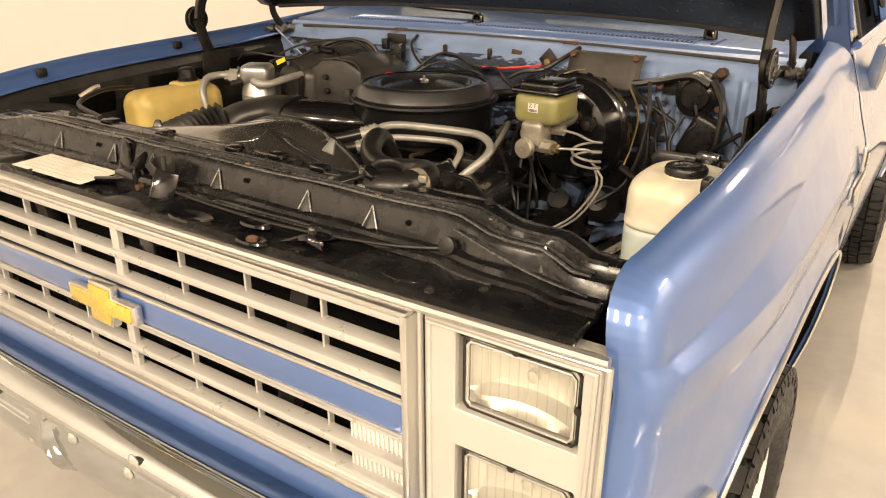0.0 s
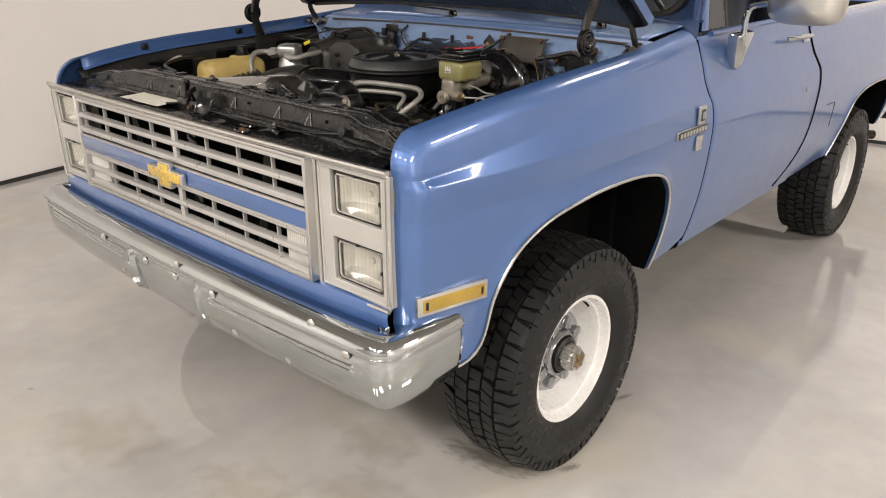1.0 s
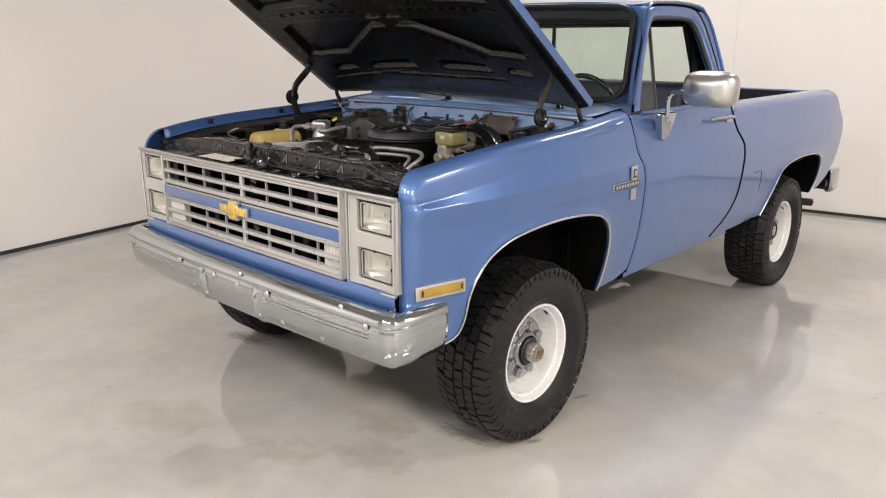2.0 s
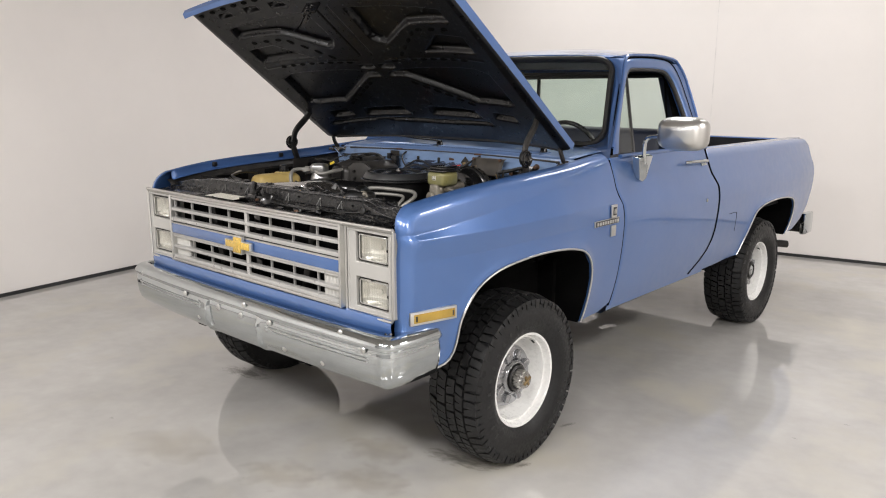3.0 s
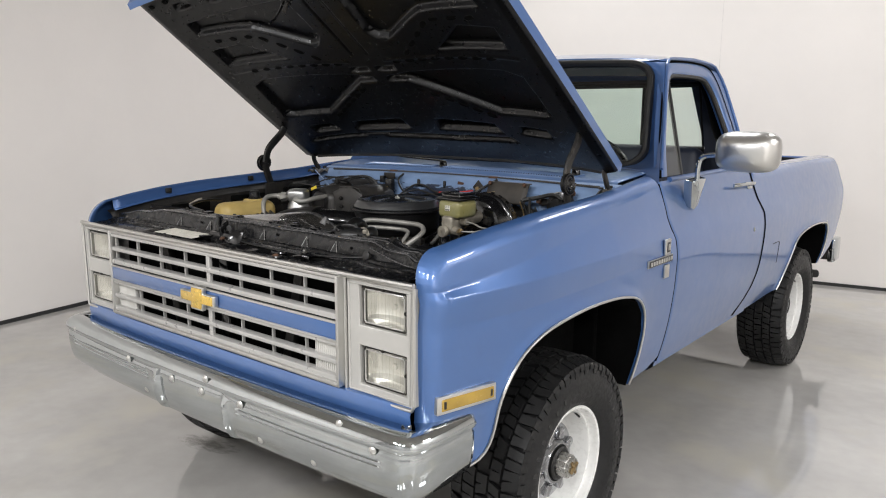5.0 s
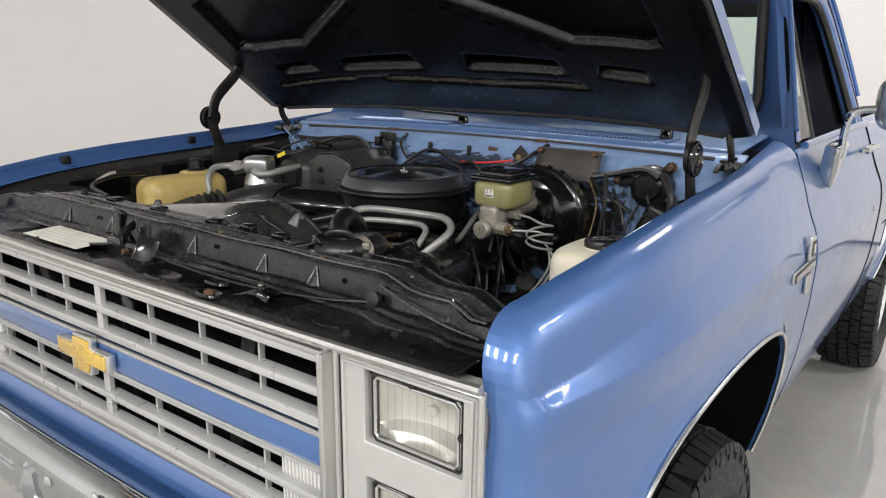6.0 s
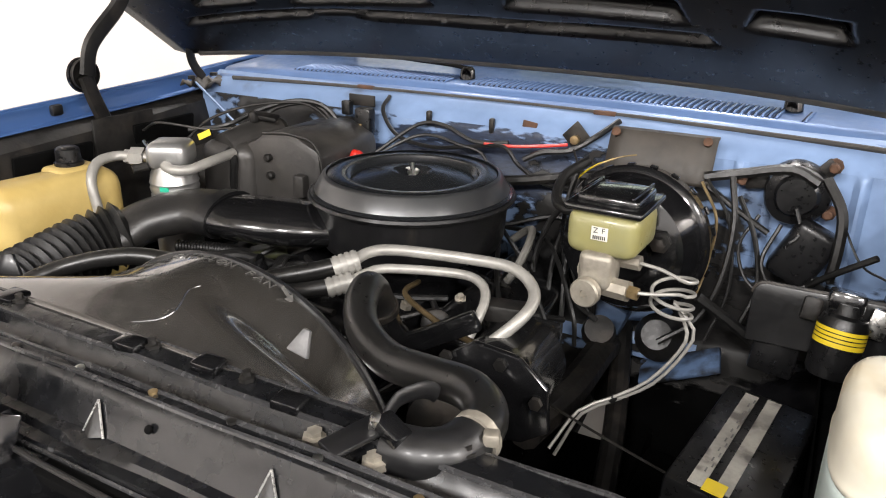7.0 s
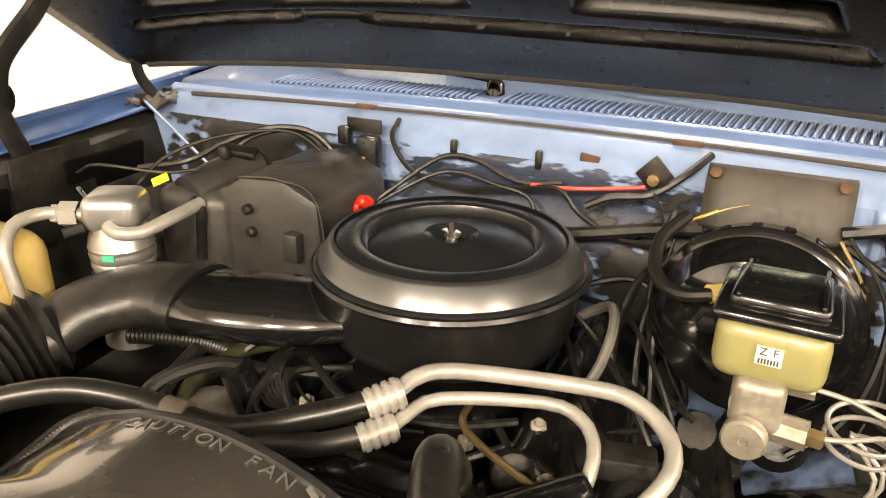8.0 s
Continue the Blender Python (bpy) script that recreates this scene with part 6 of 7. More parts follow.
part("mount_arm", slab((0.16, 0.02, 0.035), (0.20, -0.10, 1.115), (0, -28, 12), 0.006), GLOSS_BLACK, eng)
part("thermostat", lathe([(0.034, 0), (0.034, 0.04), (0.028, 0.06), (0.028, 0.09)], pose(0.125, -0.10, 1.07, 25, 0, 0), 20), GLOSS_BLACK, eng)
part("alternator", lathe([(0, -0.07), (0.055, -0.07), (0.062, -0.05), (0.062, 0.05), (0.05, 0.068), (0, 0.07)], pose(-0.28, -0.08, 1.02, 90, 0, 0), 28), DULL_ALU, eng, "aluminium alternator")
part("distributor", lathe([(0.03, 0), (0.06, 0.02), (0.062, 0.06), (0.05, 0.09), (0, 0.095)], pose(-0.02, 0.46, 1.06), 24), PLASTIC, eng)
part("oil_filler", tube([(-0.22, -0.02, 1.06), (-0.235, -0.03, 1.13)], 0.024, 12, smooth=False), GLOSS_BLACK, eng)
part("throttle_bracket", slab((0.10, 0.02, 0.03), (0.17, 0.15, 1.10), (0, 20, 15), 0.004), BLACK, eng)

# air cleaner with lid and wing nut
LID_BLACK = material("satin_lid_enamel", (0.013, 0.0140, 0.0155), 0.24, 0.0, 0.0, var=0.08, scale=8, rough_var=0.01, sheen=1.0)
AX, AY, AZ = -0.028, 0.220, 0.0
ac = part("air_cleaner", lathe([(0.140, 1.122), (0.168, 1.126), (0.180, 1.135), (0.187, 1.155), (0.191, 1.205), (0.195, 1.224), (0.205, 1.228), (0.208, 1.233), (0.205, 1.238), (0.19, 1.239)], pose(AX, AY, AZ), 72), SATIN_BLACK, truck, "round black air cleaner")
part("lid", lathe([(0.199, 1.237), (0.202, 1.240), (0.198, 1.243), (0.191, 1.244), (0.189, 1.246), (0.174, 1.269), (0.169, 1.273), (0.140, 1.275), (0.133, 1.273), (0.128, 1.263), (0.123, 1.260), (0.07, 1.271), (0.040, 1.277), (0.034, 1.274),
                   (0.024, 1.262), (0, 1.261)], pose(AX, AY, AZ), 80), LID_BLACK, ac, "satin black stamped lid")
# the lid's own enamel made paler, so its side carries a painted-in sheen
LIT_SIDE = material("lit_lid_side_enamel", (0.125, 0.128, 0.132), 0.30, 0.8, 0.0, var=0.04, scale=8, rough_var=0.0)
part("lid_side", lathe([(0.1945, 1.2442), (0.1935, 1.2460), (0.1785, 1.2722), (0.1755, 1.2748), (0.1700, 1.2756)], pose(AX, AY, AZ), 80), LIT_SIDE, ac, "side of the satin lid, sheen painted in")
wn = part("wing_nut", lathe([(0.009, 0), (0.008, 0.006), (0.004, 0.008), (0.0035, 0.030), (0, 0.031)], pose(AX, AY, 1.261 + AZ), 12), ALU, ac, "plated steel wing nut")
for s in (1, -1):
    part("wing", slab((0.010, 0.003, 0.014), (AX + s * 0.009, AY, 1.275 + AZ), (0, s * 25, 0), 0.002), ALU, wn)
# snorkel, cold air duct and accordion hose
part("snorkel", tube([(-0.14, 0.12, 1.170), (-0.21, 0.075, 1.176), (-0.31, 0.04, 1.180), (-0.365, 0.035, 1.180)], lambda t: 0.072 + 0.01 * math.sin(t * 3), 20, flat=0.52, up=(0, 0, 1)), GLOSS_BLACK, ac, "flat black intake snorkel")
part("collar", tube([(-0.345, 0.036, 1.180), (-0.372, 0.034, 1.181)], 0.080, 20, smooth=False, flat=0.58, up=(0, 0, 1)), SATIN_BLACK, ac)
part("cold_air_duct", tube([(-0.36, 0.034, 1.180), (-0.43, 0.015, 1.180), (-0.495, -0.04, 1.165), (-0.53, -0.10, 1.135)], lambda t: 0.070 - 0.010 * t, 20, flat=0.64, up=(0, 0, 1)), DUCT, ac, "moulded black cold air duct")
part("accordion_hose", tube(spline([(-0.520, -0.075, 1.147), (-0.548, -0.15, 1.13), (-0.545, -0.28, 1.11), (-0.52, -0.44, 1.10)], 0.0095), 0.054, 24, smooth=False, ridge=0.24), RUBBER, ac, "ribbed black intake hose")
PALE_HOSE = material("pale_hose", (0.15, 0.145, 0.13), 0.5, var=0.2, scale=20)
part("vacuum_hose", tube([(0.15, 0.33, 1.13), (0.20, 0.30, 1.17), (0.215, 0.24, 1.15), (0.20, 0.19, 1.10), (0.16, 0.18, 1.08)], 0.008, 8), PALE_HOSE, eng, "pale vacuum hose")
# white aluminium refrigerant pipes and their hoses
part("pipe", tube([(0.045, -0.098, 1.203), (0.052, -0.068, 1.212), (0.09, -0.030, 1.213), (0.24, 0.012, 1.208), (0.295, 0.008, 1.204), (0.333, -0.022, 1.192), (0.342, -0.058, 1.178), (0.325, -0.088, 1.155), (0.30, -0.105, 1.13)],
                  0.0097, 12), DULL_ALU, truck, "pale aluminium refrigerant pipe")
part("pipe", tube([(0.050, -0.128, 1.178), (0.060, -0.094, 1.184), (0.082, -0.052, 1.186), (0.19, -0.002, 1.182), (0.235, -0.008, 1.178), (0.258, -0.036, 1.168), (0.262, -0.065, 1.15), (0.255, -0.085, 1.12)],
                  0.0080, 12), DULL_ALU, truck, "pale aluminium refrigerant pipe")
for p, q, r in (((0.050, -0.085, 1.206), (0.020, -0.115, 1.196), 0.017), ((0.056, -0.112, 1.180), (0.026, -0.142, 1.172), 0.015)):
    fit_part = part("crimp", tube([p, q], r, 16, smooth=False), DULL_ALU, truck, "ribbed crimp fitting")
    for k in range(4):
        c = Vector(p).lerp(Vector(q), 0.15 + 0.23 * k)
        d = (Vector(q) - Vector(p)).normalized() * 0.003
        part("crimp_ring", tube([c - d, c + d], r * 1.13, 16, smooth=False), DULL_ALU, fit_part)
part("refrigerant_hose", tube([(0.03, -0.105, 1.200), (-0.03, -0.14, 1.184), (-0.12, -0.185, 1.168), (-0.24, -0.20, 1.180), (-0.33, -0.235, 1.186), (-0.42, -0.31, 1.165), (-0.48, -0.43, 1.12)], 0.0155, 12), HOSE, truck, "black refrigerant hose")
part("refrigerant_hose", tube([(0.036, -0.132, 1.175), (-0.02, -0.165, 1.165), (-0.10, -0.185, 1.155), (-0.16, -0.17, 1.12)], 0.0135, 12), RUBBER, truck)
part("heater_hose", tube([(-0.22, 0.02, 1.10), (-0.26, -0.05, 1.14), (-0.30, -0.12, 1.13), (-0.29, -0.18, 1.08)], 0.011, 10), RUBBER, truck)
# upper radiator hose
part("radiator_hose", tube([(0.128, -0.135, 1.150), (0.136, -0.165, 1.200), (0.150, -0.208, 1.227), (0.170, -0.256, 1.223), (0.208, -0.302, 1.213), (0.270, -0.342, 1.210), (0.340, -0.364, 1.220), (0.400, -0.388, 1.234), (0.438, -0.424, 1.241), (0.452, -0.462, 1.243), (0.448, -0.495, 1.243)],
                           0.0232, 18), HOSE, truck, "thick black upper radiator hose")
part("hose_clamp", tube([(0.4520, -0.470, 1.243), (0.4510, -0.481, 1.243)], 0.0268, 18, smooth=False), CAST, truck, "dull steel hose clamp")
part("clamp_screw", slab((0.016, 0.014, 0.014), (0.474, -0.488, 1.258), (0, 0, 20), 0.003), CAST, truck)
part("hose_clamp", tube([(0.129, -0.138, 1.156), (0.130, -0.143, 1.166)], 0.0275, 18, smooth=False), GRIME, truck)
part("radiator_neck", tube([(0.450, -0.484, 1.243), (0.442, -0.508, 1.242), (0.418, -0.522, 1.240), (0.388, -0.522, 1.236)], 0.0262, 16), SATIN_BLACK, truck)
part("hose_strap", tube([(0.378, -0.518, 1.262), (0.374, -0.490, 1.268), (0.383, -0.452, 1.262), (0.388, -0.436, 1.250)], 0.0095, 10, flat=0.4, up=(1, 0, 0)), SATIN_BLACK, truck, "black steel hose strap")
part("mount_plate", slab((0.030, 0.062, 0.006), (0.362, -0.545, 1.256), (6, 0, -24), 0.002), SATIN_BLACK, sup)
part("mount_plate", slab((0.036, 0.022, 0.016), (0.392, -0.528, 1.262), (0, 14, -20), 0.003), GLOSS_BLACK, sup)
part("mount_tab", slab((0.010, 0.012, 0.018), (0.374, -0.530, 1.266), (20, 10, 30), 0.002), ALU, sup)
for x, y in ((0.04, -0.524), (0.150, -0.514), (0.272, -0.528)):
    part("rail_clip", slab((0.032, 0.026, 0.012), (x, y, 1.254), (0, 4, 6), 0.003), GLOSS_BLACK, sup)

# ---- passenger side of the bay ----
dr = part("accumulator", lathe([(0.050, 1.02), (0.051, 1.125), (0.0515, 1.14), (0.050, 1.160), (0.052, 1.165), (0.052, 1.170), (0.050, 1.174), (0.052, 1.178), (0.0535, 1.186), (0.052, 1.190), (0.052, 1.194), (0.0535, 1.198), (0.052, 1.202), (0.050, 1.215), (0.044, 1.228), (0.042, 1.24), (0, 1.241)],
                                pose(-0.582, 0.115, 0), 40), CAN_ALU, truck, "silver aluminium accumulator can")
part("head", slab((0.092, 0.088, 0.062), (-0.582, 0.115, 1.258), (0, 0, 28), 0.020, segs=4), CAN_ALU, dr, "cast aluminium head block")
part("band", lathe([(0.0525, 1.140), (0.0535, 1.144), (0.0535, 1.156), (0.0525, 1.160)], pose(-0.582, 0.115, 0), 36), RUBBER, dr)
part("sticker", slab((0.020, 0.002, 0.010), (-0.562, 0.0665, 1.190), (0, 0, 20), 0), GREEN, dr, "small green sticker")
part("inlet_boss", tube([(-0.60, 0.09, 1.250), (-0.645, 0.080, 1.251)], 0.016, 12, smooth=False), ALU, dr)
part("flare_nut", lathe([(0.022, 0), (0.022, 0.03), (0.016, 0.034), (0.016, 0.045)], pose(-0.630, 0.085, 1.250, 0, -90, 25), 6), DULL_ALU, dr)
part("service_port", tube([(-0.60, 0.062, 1.24), (-0.615, 0.035, 1.235)], 0.009, 10, smooth=False), GRIME, dr)
part("inlet_pipe", tube([(-0.655, 0.072, 1.252), (-0.680, 0.045, 1.254), (-0.682, 0.000, 1.248), (-0.668, -0.030, 1.215), (-0.650, -0.035, 1.150), (-0.640, -0.03, 1.05)], 0.0108, 12), DULL_ALU, truck, "pale aluminium pipe")
part("outlet_pipe", tube([(-0.560, 0.075, 1.243), (-0.535, 0.070, 1.238), (-0.508, 0.090, 1.237), (-0.494, 0.14, 1.246), (-0.496, 0.215, 1.250)], 0.0112, 12), DULL_ALU, truck, "pale aluminium pipe")

hb = tagged(new("heater_box"), "black plastic heater box on the firewall")
hb.parent = truck
part("front_case", slab((0.150, 0.12, 0.25), (-0.532, 0.272, 1.143), (0, 0, 3), 0.032, segs=4), HEATER, hb)
part("seam_flange", slab((0.008, 0.10, 0.23), (-0.4550, 0.290, 1.140), (0, 0, 3), 0.003), HEATER, hb)
part("main_case", prism([(-0.57, 1.02), (-0.57, 1.245), (-0.47, 1.275), (-0.43, 1.300), (-0.345, 1.306), (-0.275, 1.275), (-0.258, 1.02)], pose(0, 0.475, 0, 90, 0, 0), 0.235, 0.018), HEATER, hb)
part("case_step", slab((0.030, 0.034, 0.050), (-0.320, 0.236, 1.196), (0, 0, 0), 0.006), HEATER, hb)
part("duct", tube([(-0.535, 0.232, 1.250), (-0.520, 0.30, 1.266), (-0.505, 0.375, 1.272)], 0.038, 20), HEATER, hb, "rounded black air duct")
part("blower", lathe([(0.11, 0), (0.115, 0.05), (0.10, 0.09), (0.05, 0.11), (0, 0.112)], pose(-0.68, 0.33, 1.10, 60, 0, 30), 28), GRIME, hb)
for x, z in ((-0.412, 1.246), (-0.408, 1.206)):
    part("screw", lathe([(0.009, 0), (0.009, 0.012), (0.006, 0.016), (0, 0.016)], pose(x, 0.241, z, 90, 0, 0), 10), GRIME, hb)
part("duct_end", lathe([(0.0, 0.004), (0.036, 0.003), (0.040, -0.004)], pose(-0.504, 0.378, 1.272, -80, 0, 8), 20), HEATER, hb)
part("mount_screw", lathe([(0.012, 0), (0.012, 0.016), (0.007, 0.024), (0, 0.024)], pose(-0.512, 0.31, 1.306, 20, 0, 0), 10), GRIME, hb)
part("mount_tab", slab((0.06, 0.03, 0.012), (-0.495, 0.33, 1.314), (10, 8, 20), 0.004), GRIME, hb)
part("edge_flange", tube([(-0.43, 0.244, 1.298), (-0.347, 0.244, 1.303), (-0.278, 0.244, 1.273), (-0.261, 0.244, 1.10)], 0.004, 8, flat=0.6), HEATER, hb)
part("yellow_tag", slab((0.032, 0.002, 0.014), (-0.560, 0.195, 1.288), (-20, -25, 20), 0), YELLOW, hb, "small yellow warning tag")
part("gasket", tube([(-0.508, 0.210, 1.256), (-0.488, 0.206, 1.240), (-0.494, 0.208, 1.20), (-0.500, 0.210, 1.15)], 0.009, 8), RUBBER, hb)
# yellowed overflow bottle
rs = bmesh.new()
slab((0.13, 0.29, 0.26), (-0.735, -0.085, 1.105), (0, 0, -6), 0.045, bm=rs, segs=4)
ov = part("overflow_bottle", rs, YELLOWED, truck, "yellowed translucent plastic overflow bottle")
part("cap", lathe([(0.030, 0), (0.030, 0.012), (0.026, 0.014), (0.024, 0.040), (0.018, 0.044), (0, 0.045)], pose(-0.745, -0.02, 1.236), 20), PLASTIC, ov, "black ribbed cap")
part("shoulder", slab((0.08, 0.10, 0.03), (-0.742, -0.02, 1.226), (0, 0, -6), 0.014, segs=3), YELLOWED, ov)
part("hose", tube([(-0.74, -0.21, 1.25), (-0.70, -0.33, 1.262), (-0.62, -0.45, 1.255), (-0.45, -0.50, 1.25)], 0.006, 8), RUBBER, ov)
part("jack_bolt", tube([(-0.80, -0.34, 1.235), (-0.79, -0.30, 1.255), (-0.785, -0.285, 1.257)], 0.007, 8), CAST, truck, "dull clamp screw")
part("support_brace", tube([(-0.82, -0.52, 1.235), (-0.72, -0.40, 1.215), (-0.66, -0.33, 1.14)], 0.016, 8, flat=0.6), BLACK, truck)

# ---- driver's side of the bay ----
BX, BZ = 0.402, 1.178
bo = part("brake_booster", lathe([(0.05, 0.0), (0.125, 0.0), (0.132, 0.010), (0.135, 0.040), (0.139, 0.046), (0.141, 0.054), (0.137, 0.060), (0.130, 0.064), (0.124, 0.082), (0.110, 0.108), (0.085, 0.120), (0.06, 0.124), (0.055, 0.132), (0.0, 0.134)],
                                 pose(BX - 0.004, 0.375, BZ, 90, 0, -4) @ Matrix.Scale(1.03, 4), 64), GLOSS_BLACK, truck, "glossy black brake booster")
for i in range(22):
    a = 2 * math.pi * i / 22
    part("crimp_tab", slab((0.016, 0.010, 0.006), (BX - 0.004 + 0.145 * math.cos(a), 0.328, BZ + 0.145 * math.sin(a)), (0, -math.degrees(a) + 90, 0), 0.002, segs=1), GLOSS_BLACK, bo)
for s in (1, -1):
    part("stud", lathe([(0.020, 0), (0.020, 0.012), (0.013, 0.013), (0.013, 0.028), (0.006, 0.03), (0, 0.03)], pose(BX + s * 0.062, 0.240, 1.215, 90, 0, 0), 6), GRIME, bo)
part("check_valve", tube([(BX - 0.044, 0.222, 1.262), (BX - 0.066, 0.206, 1.262)], 0.0125, 10, smooth=False), YELLOWED, bo, "yellowed check valve")
part("vacuum_hose", tube([(BX - 0.060, 0.205, 1.262), (BX - 0.10, 0.212, 1.252), (BX - 0.138, 0.25, 1.256), (BX - 0.146, 0.31, 1.285), (BX - 0.12, 0.37, 1.305)], 0.0098, 10), RUBBER, bo, "black vacuum hose")
mc = part("master_cylinder", tube([(BX + 0.004, 0.265, 1.228), (BX + 0.004, 0.03, 1.222)], 0.024, 18, smooth=False), CAST, truck, "cast metal master cylinder")
part("reservoir", slab((0.114, 0.120, 0.072), (BX + 0.013, 0.092, 1.279), (0, 0, -3), 0.020, segs=4), FLUID, mc, "amber see-through fluid reservoir")
part("lid", slab((0.124, 0.130, 0.013), (BX + 0.013, 0.095, 1.319), (0, 0, -3), 0.006, segs=3), GLOSS_BLACK, mc, "shiny black reservoir lid")
part("lid_dome", slab((0.098, 0.100, 0.018), (BX + 0.014, 0.097, 1.330), (0, 0, -3), 0.010, segs=3), GLOSS_BLACK, mc)
for s in (1, -1):
    part("lid_rib", slab((0.005, 0.105, 0.006), (BX + 0.014 + s * 0.040, 0.097, 1.3395), (0, 0, -3), 0.003), GLOSS_BLACK, mc)
lb = part("label", slab((0.026, 0.0015, 0.021), (BX + 0.010, 0.0302, 1.284), (0, 0, -3), 0), PAPER, mc, "small cream label with printed letters")
for ch, dx in (("Z", -0.006), ("F", 0.006)):
    curve = bpy.data.curves.new("letter", "FONT")
    curve.body, curve.size, curve.extrude, curve.align_x = ch, 0.0125, 0.0003, "CENTER"
    tmp = new("letter", curve)
    me = bpy.data.meshes.new_from_object(tmp)
    bpy.data.objects.remove(tmp)
    bpy.data.curves.remove(curve)
    me.materials.append(INK)
    o = new("letter", me)
    o.parent = mc
    o.matrix_world = pose(BX + 0.010 + dx, 0.0290, 1.285, 90, 0, -3)
for k in range(7):
    part("bar", slab((0.0018, 0.0006, 0.006), (BX + 0.001 + k * 0.003, 0.0291, 1.278), (0, 0, -3), 0), INK, mc)
part("body_block", slab((0.054, 0.066, 0.062), (BX + 0.008, 0.057, 1.222), bevel=0.012, segs=3), CAST, mc)
part("end_cap", lathe([(0.0235, 0), (0.0235, 0.012), (0.021, 0.015), (0.006, 0.015), (0.005, 0.011), (0, 0.011)], pose(BX + 0.002, 0.020, 1.192, 90, 0, -6), 28), CAST, mc, "round cast end cap")
part("valve_body", tube([(BX + 0.002, 0.018, 1.192), (BX + 0.003, 0.10, 1.195)], 0.018, 16, smooth=False), CAST, mc)
part("side_outlet", tube([(BX, 0.05, 1.195), (BX + 0.062, 0.04, 1.196)], 0.017, 8, smooth=False), CAST, mc)
part("flare_nut", lathe([(0.011, 0), (0.011, 0.016), (0.007, 0.018)], pose(BX + 0.060, 0.040, 1.196, 0, 90, -8), 6), BRASS, mc)
part("side_outlet", tube([(BX + 0.01, 0.09, 1.226), (BX + 0.065, 0.085, 1.228)], 0.013, 8, smooth=False), CAST, mc)
def coil(start, angle, turns, z0, z1):
    """Narrow hanging loops beside the master cylinder, then the run down to the frame."""
    out = list(start)
    for k in range(1, 73):
        a = angle + k / 72 * 2 * math.pi * turns
        out.append((0.519 + 0.033 * math.cos(a), 0.104 + 0.033 * math.sin(a), z0 + (z1 - z0) * k / 72))
    return out


low = coil([(BX + 0.07, 0.04, 1.196), (BX + 0.10, 0.048, 1.197), (BX + 0.13, 0.068, 1.196)], -0.9, 1.35, 1.190, 1.138)
low += [(0.548, 0.112, 1.115), (0.540, 0.108, 1.08), (0.500, 0.095, 1.02), (0.445, 0.080, 0.978), (0.40, 0.05, 0.955), (0.37, 0.0, 0.90)]
part("brake_line", tube(low, 0.0030, 8, step=0.02), DULL_ALU, truck, "coiled steel brake line")
high = coil([(BX + 0.065, 0.085, 1.228), (BX + 0.10, 0.080, 1.226), (BX + 0.13, 0.070, 1.220)], -0.9, 1.40, 1.214, 1.150)
high += [(0.556, 0.120, 1.12), (0.549, 0.116, 1.08), (0.508, 0.101, 1.015), (0.450, 0.086, 0.972), (0.405, 0.056, 0.948), (0.38, 0.0, 0.89)]
part("brake_line", tube(high, 0.0030, 8, step=0.02), DULL_ALU, truck, "coiled steel brake line")
part("line_clip", slab((0.012, 0.010, 0.014), (0.448, 0.083, 0.976), (0, 35, 20), 0.003), RUBBER, truck)
# plain cover plate over the wiring, wiper motor, fuse module
cov = part("wire_cover", sheet([[(x, y, z) for x in np.linspace(0.292, 0.502, 8)] for y, z in ((0.502, 1.354), (0.486, 1.352), (0.476, 1.342), (0.458, 1.305), (0.444, 1.272), (0.445, 1.264))]), COVER, truck, "bent black cover plate")
thicken(cov, 0.004)
for x in (0.305, 0.485):
    part("screw", lathe([(0.009, 0), (0.009, 0.006), (0, 0.008)], pose(x, 0.470, 1.347, 60, 0, 0), 10), RUST, cov)
wm = part("wiper_motor", lathe([(0.060, 0), (0.060, 0.03), (0.056, 0.040), (0.040, 0.046), (0.034, 0.056), (0, 0.058)], pose(0.655, 0.505, 1.270, 90, 0, 0), 28, wave=lambda a: 1 + 0.03 * math.cos(3 * a)), PLASTIC, truck, "black wiper motor with rusty bolts")
for x, z in ((0.556, 1.284), (0.708, 1.328), (0.712, 1.240)):
    part("bolt", lathe([(0.015, 0), (0.015, 0.008), (0.009, 0.009), (0.009, 0.026), (0.006, 0.028), (0, 0.028)], pose(x, 0.492, z, 90, 0, 0), 8), RUST, wm)
part("ear", slab((0.05, 0.012, 0.03), (0.585, 0.488, 1.282), (0, -10, 0), 0.005), GRIME, wm)
part("ear", slab((0.05, 0.012, 0.03), (0.695, 0.488, 1.315), (0, -50, 0), 0.005), GRIME, wm)
part("washer_pump", slab((0.085, 0.05, 0.12), (0.685, 0.45, 1.165), (0, 25, 0), 0.014, segs=3), PLASTIC, truck, "black washer pump module")
part("connector", slab((0.03, 0.03, 0.03), (0.715, 0.425, 1.115), (0, 25, 0), 0.005), PLASTIC, truck)
tr = tagged(new("equipment_tray"), "black metal equipment tray with actuator can")
tr.parent = truck
outline = [(-0.115, -0.06), (0.115, -0.06)] + [(0.115 - 0.02 + 0.02 * math.cos(a), 0.045 - 0.02 + 0.02 * math.sin(a)) for a in np.linspace(0, math.pi / 2, 5)] + [(-0.115 + 0.02 - 0.02 * math.sin(a), 0.045 - 0.02 + 0.02 * math.cos(a)) for a in np.linspace(0, math.pi / 2, 5)]
part("plate", prism(outline, pose(0.716, 0.272, 1.090, 82, 0, 0), 0.010, 0.003), SATIN_BLACK, tr)
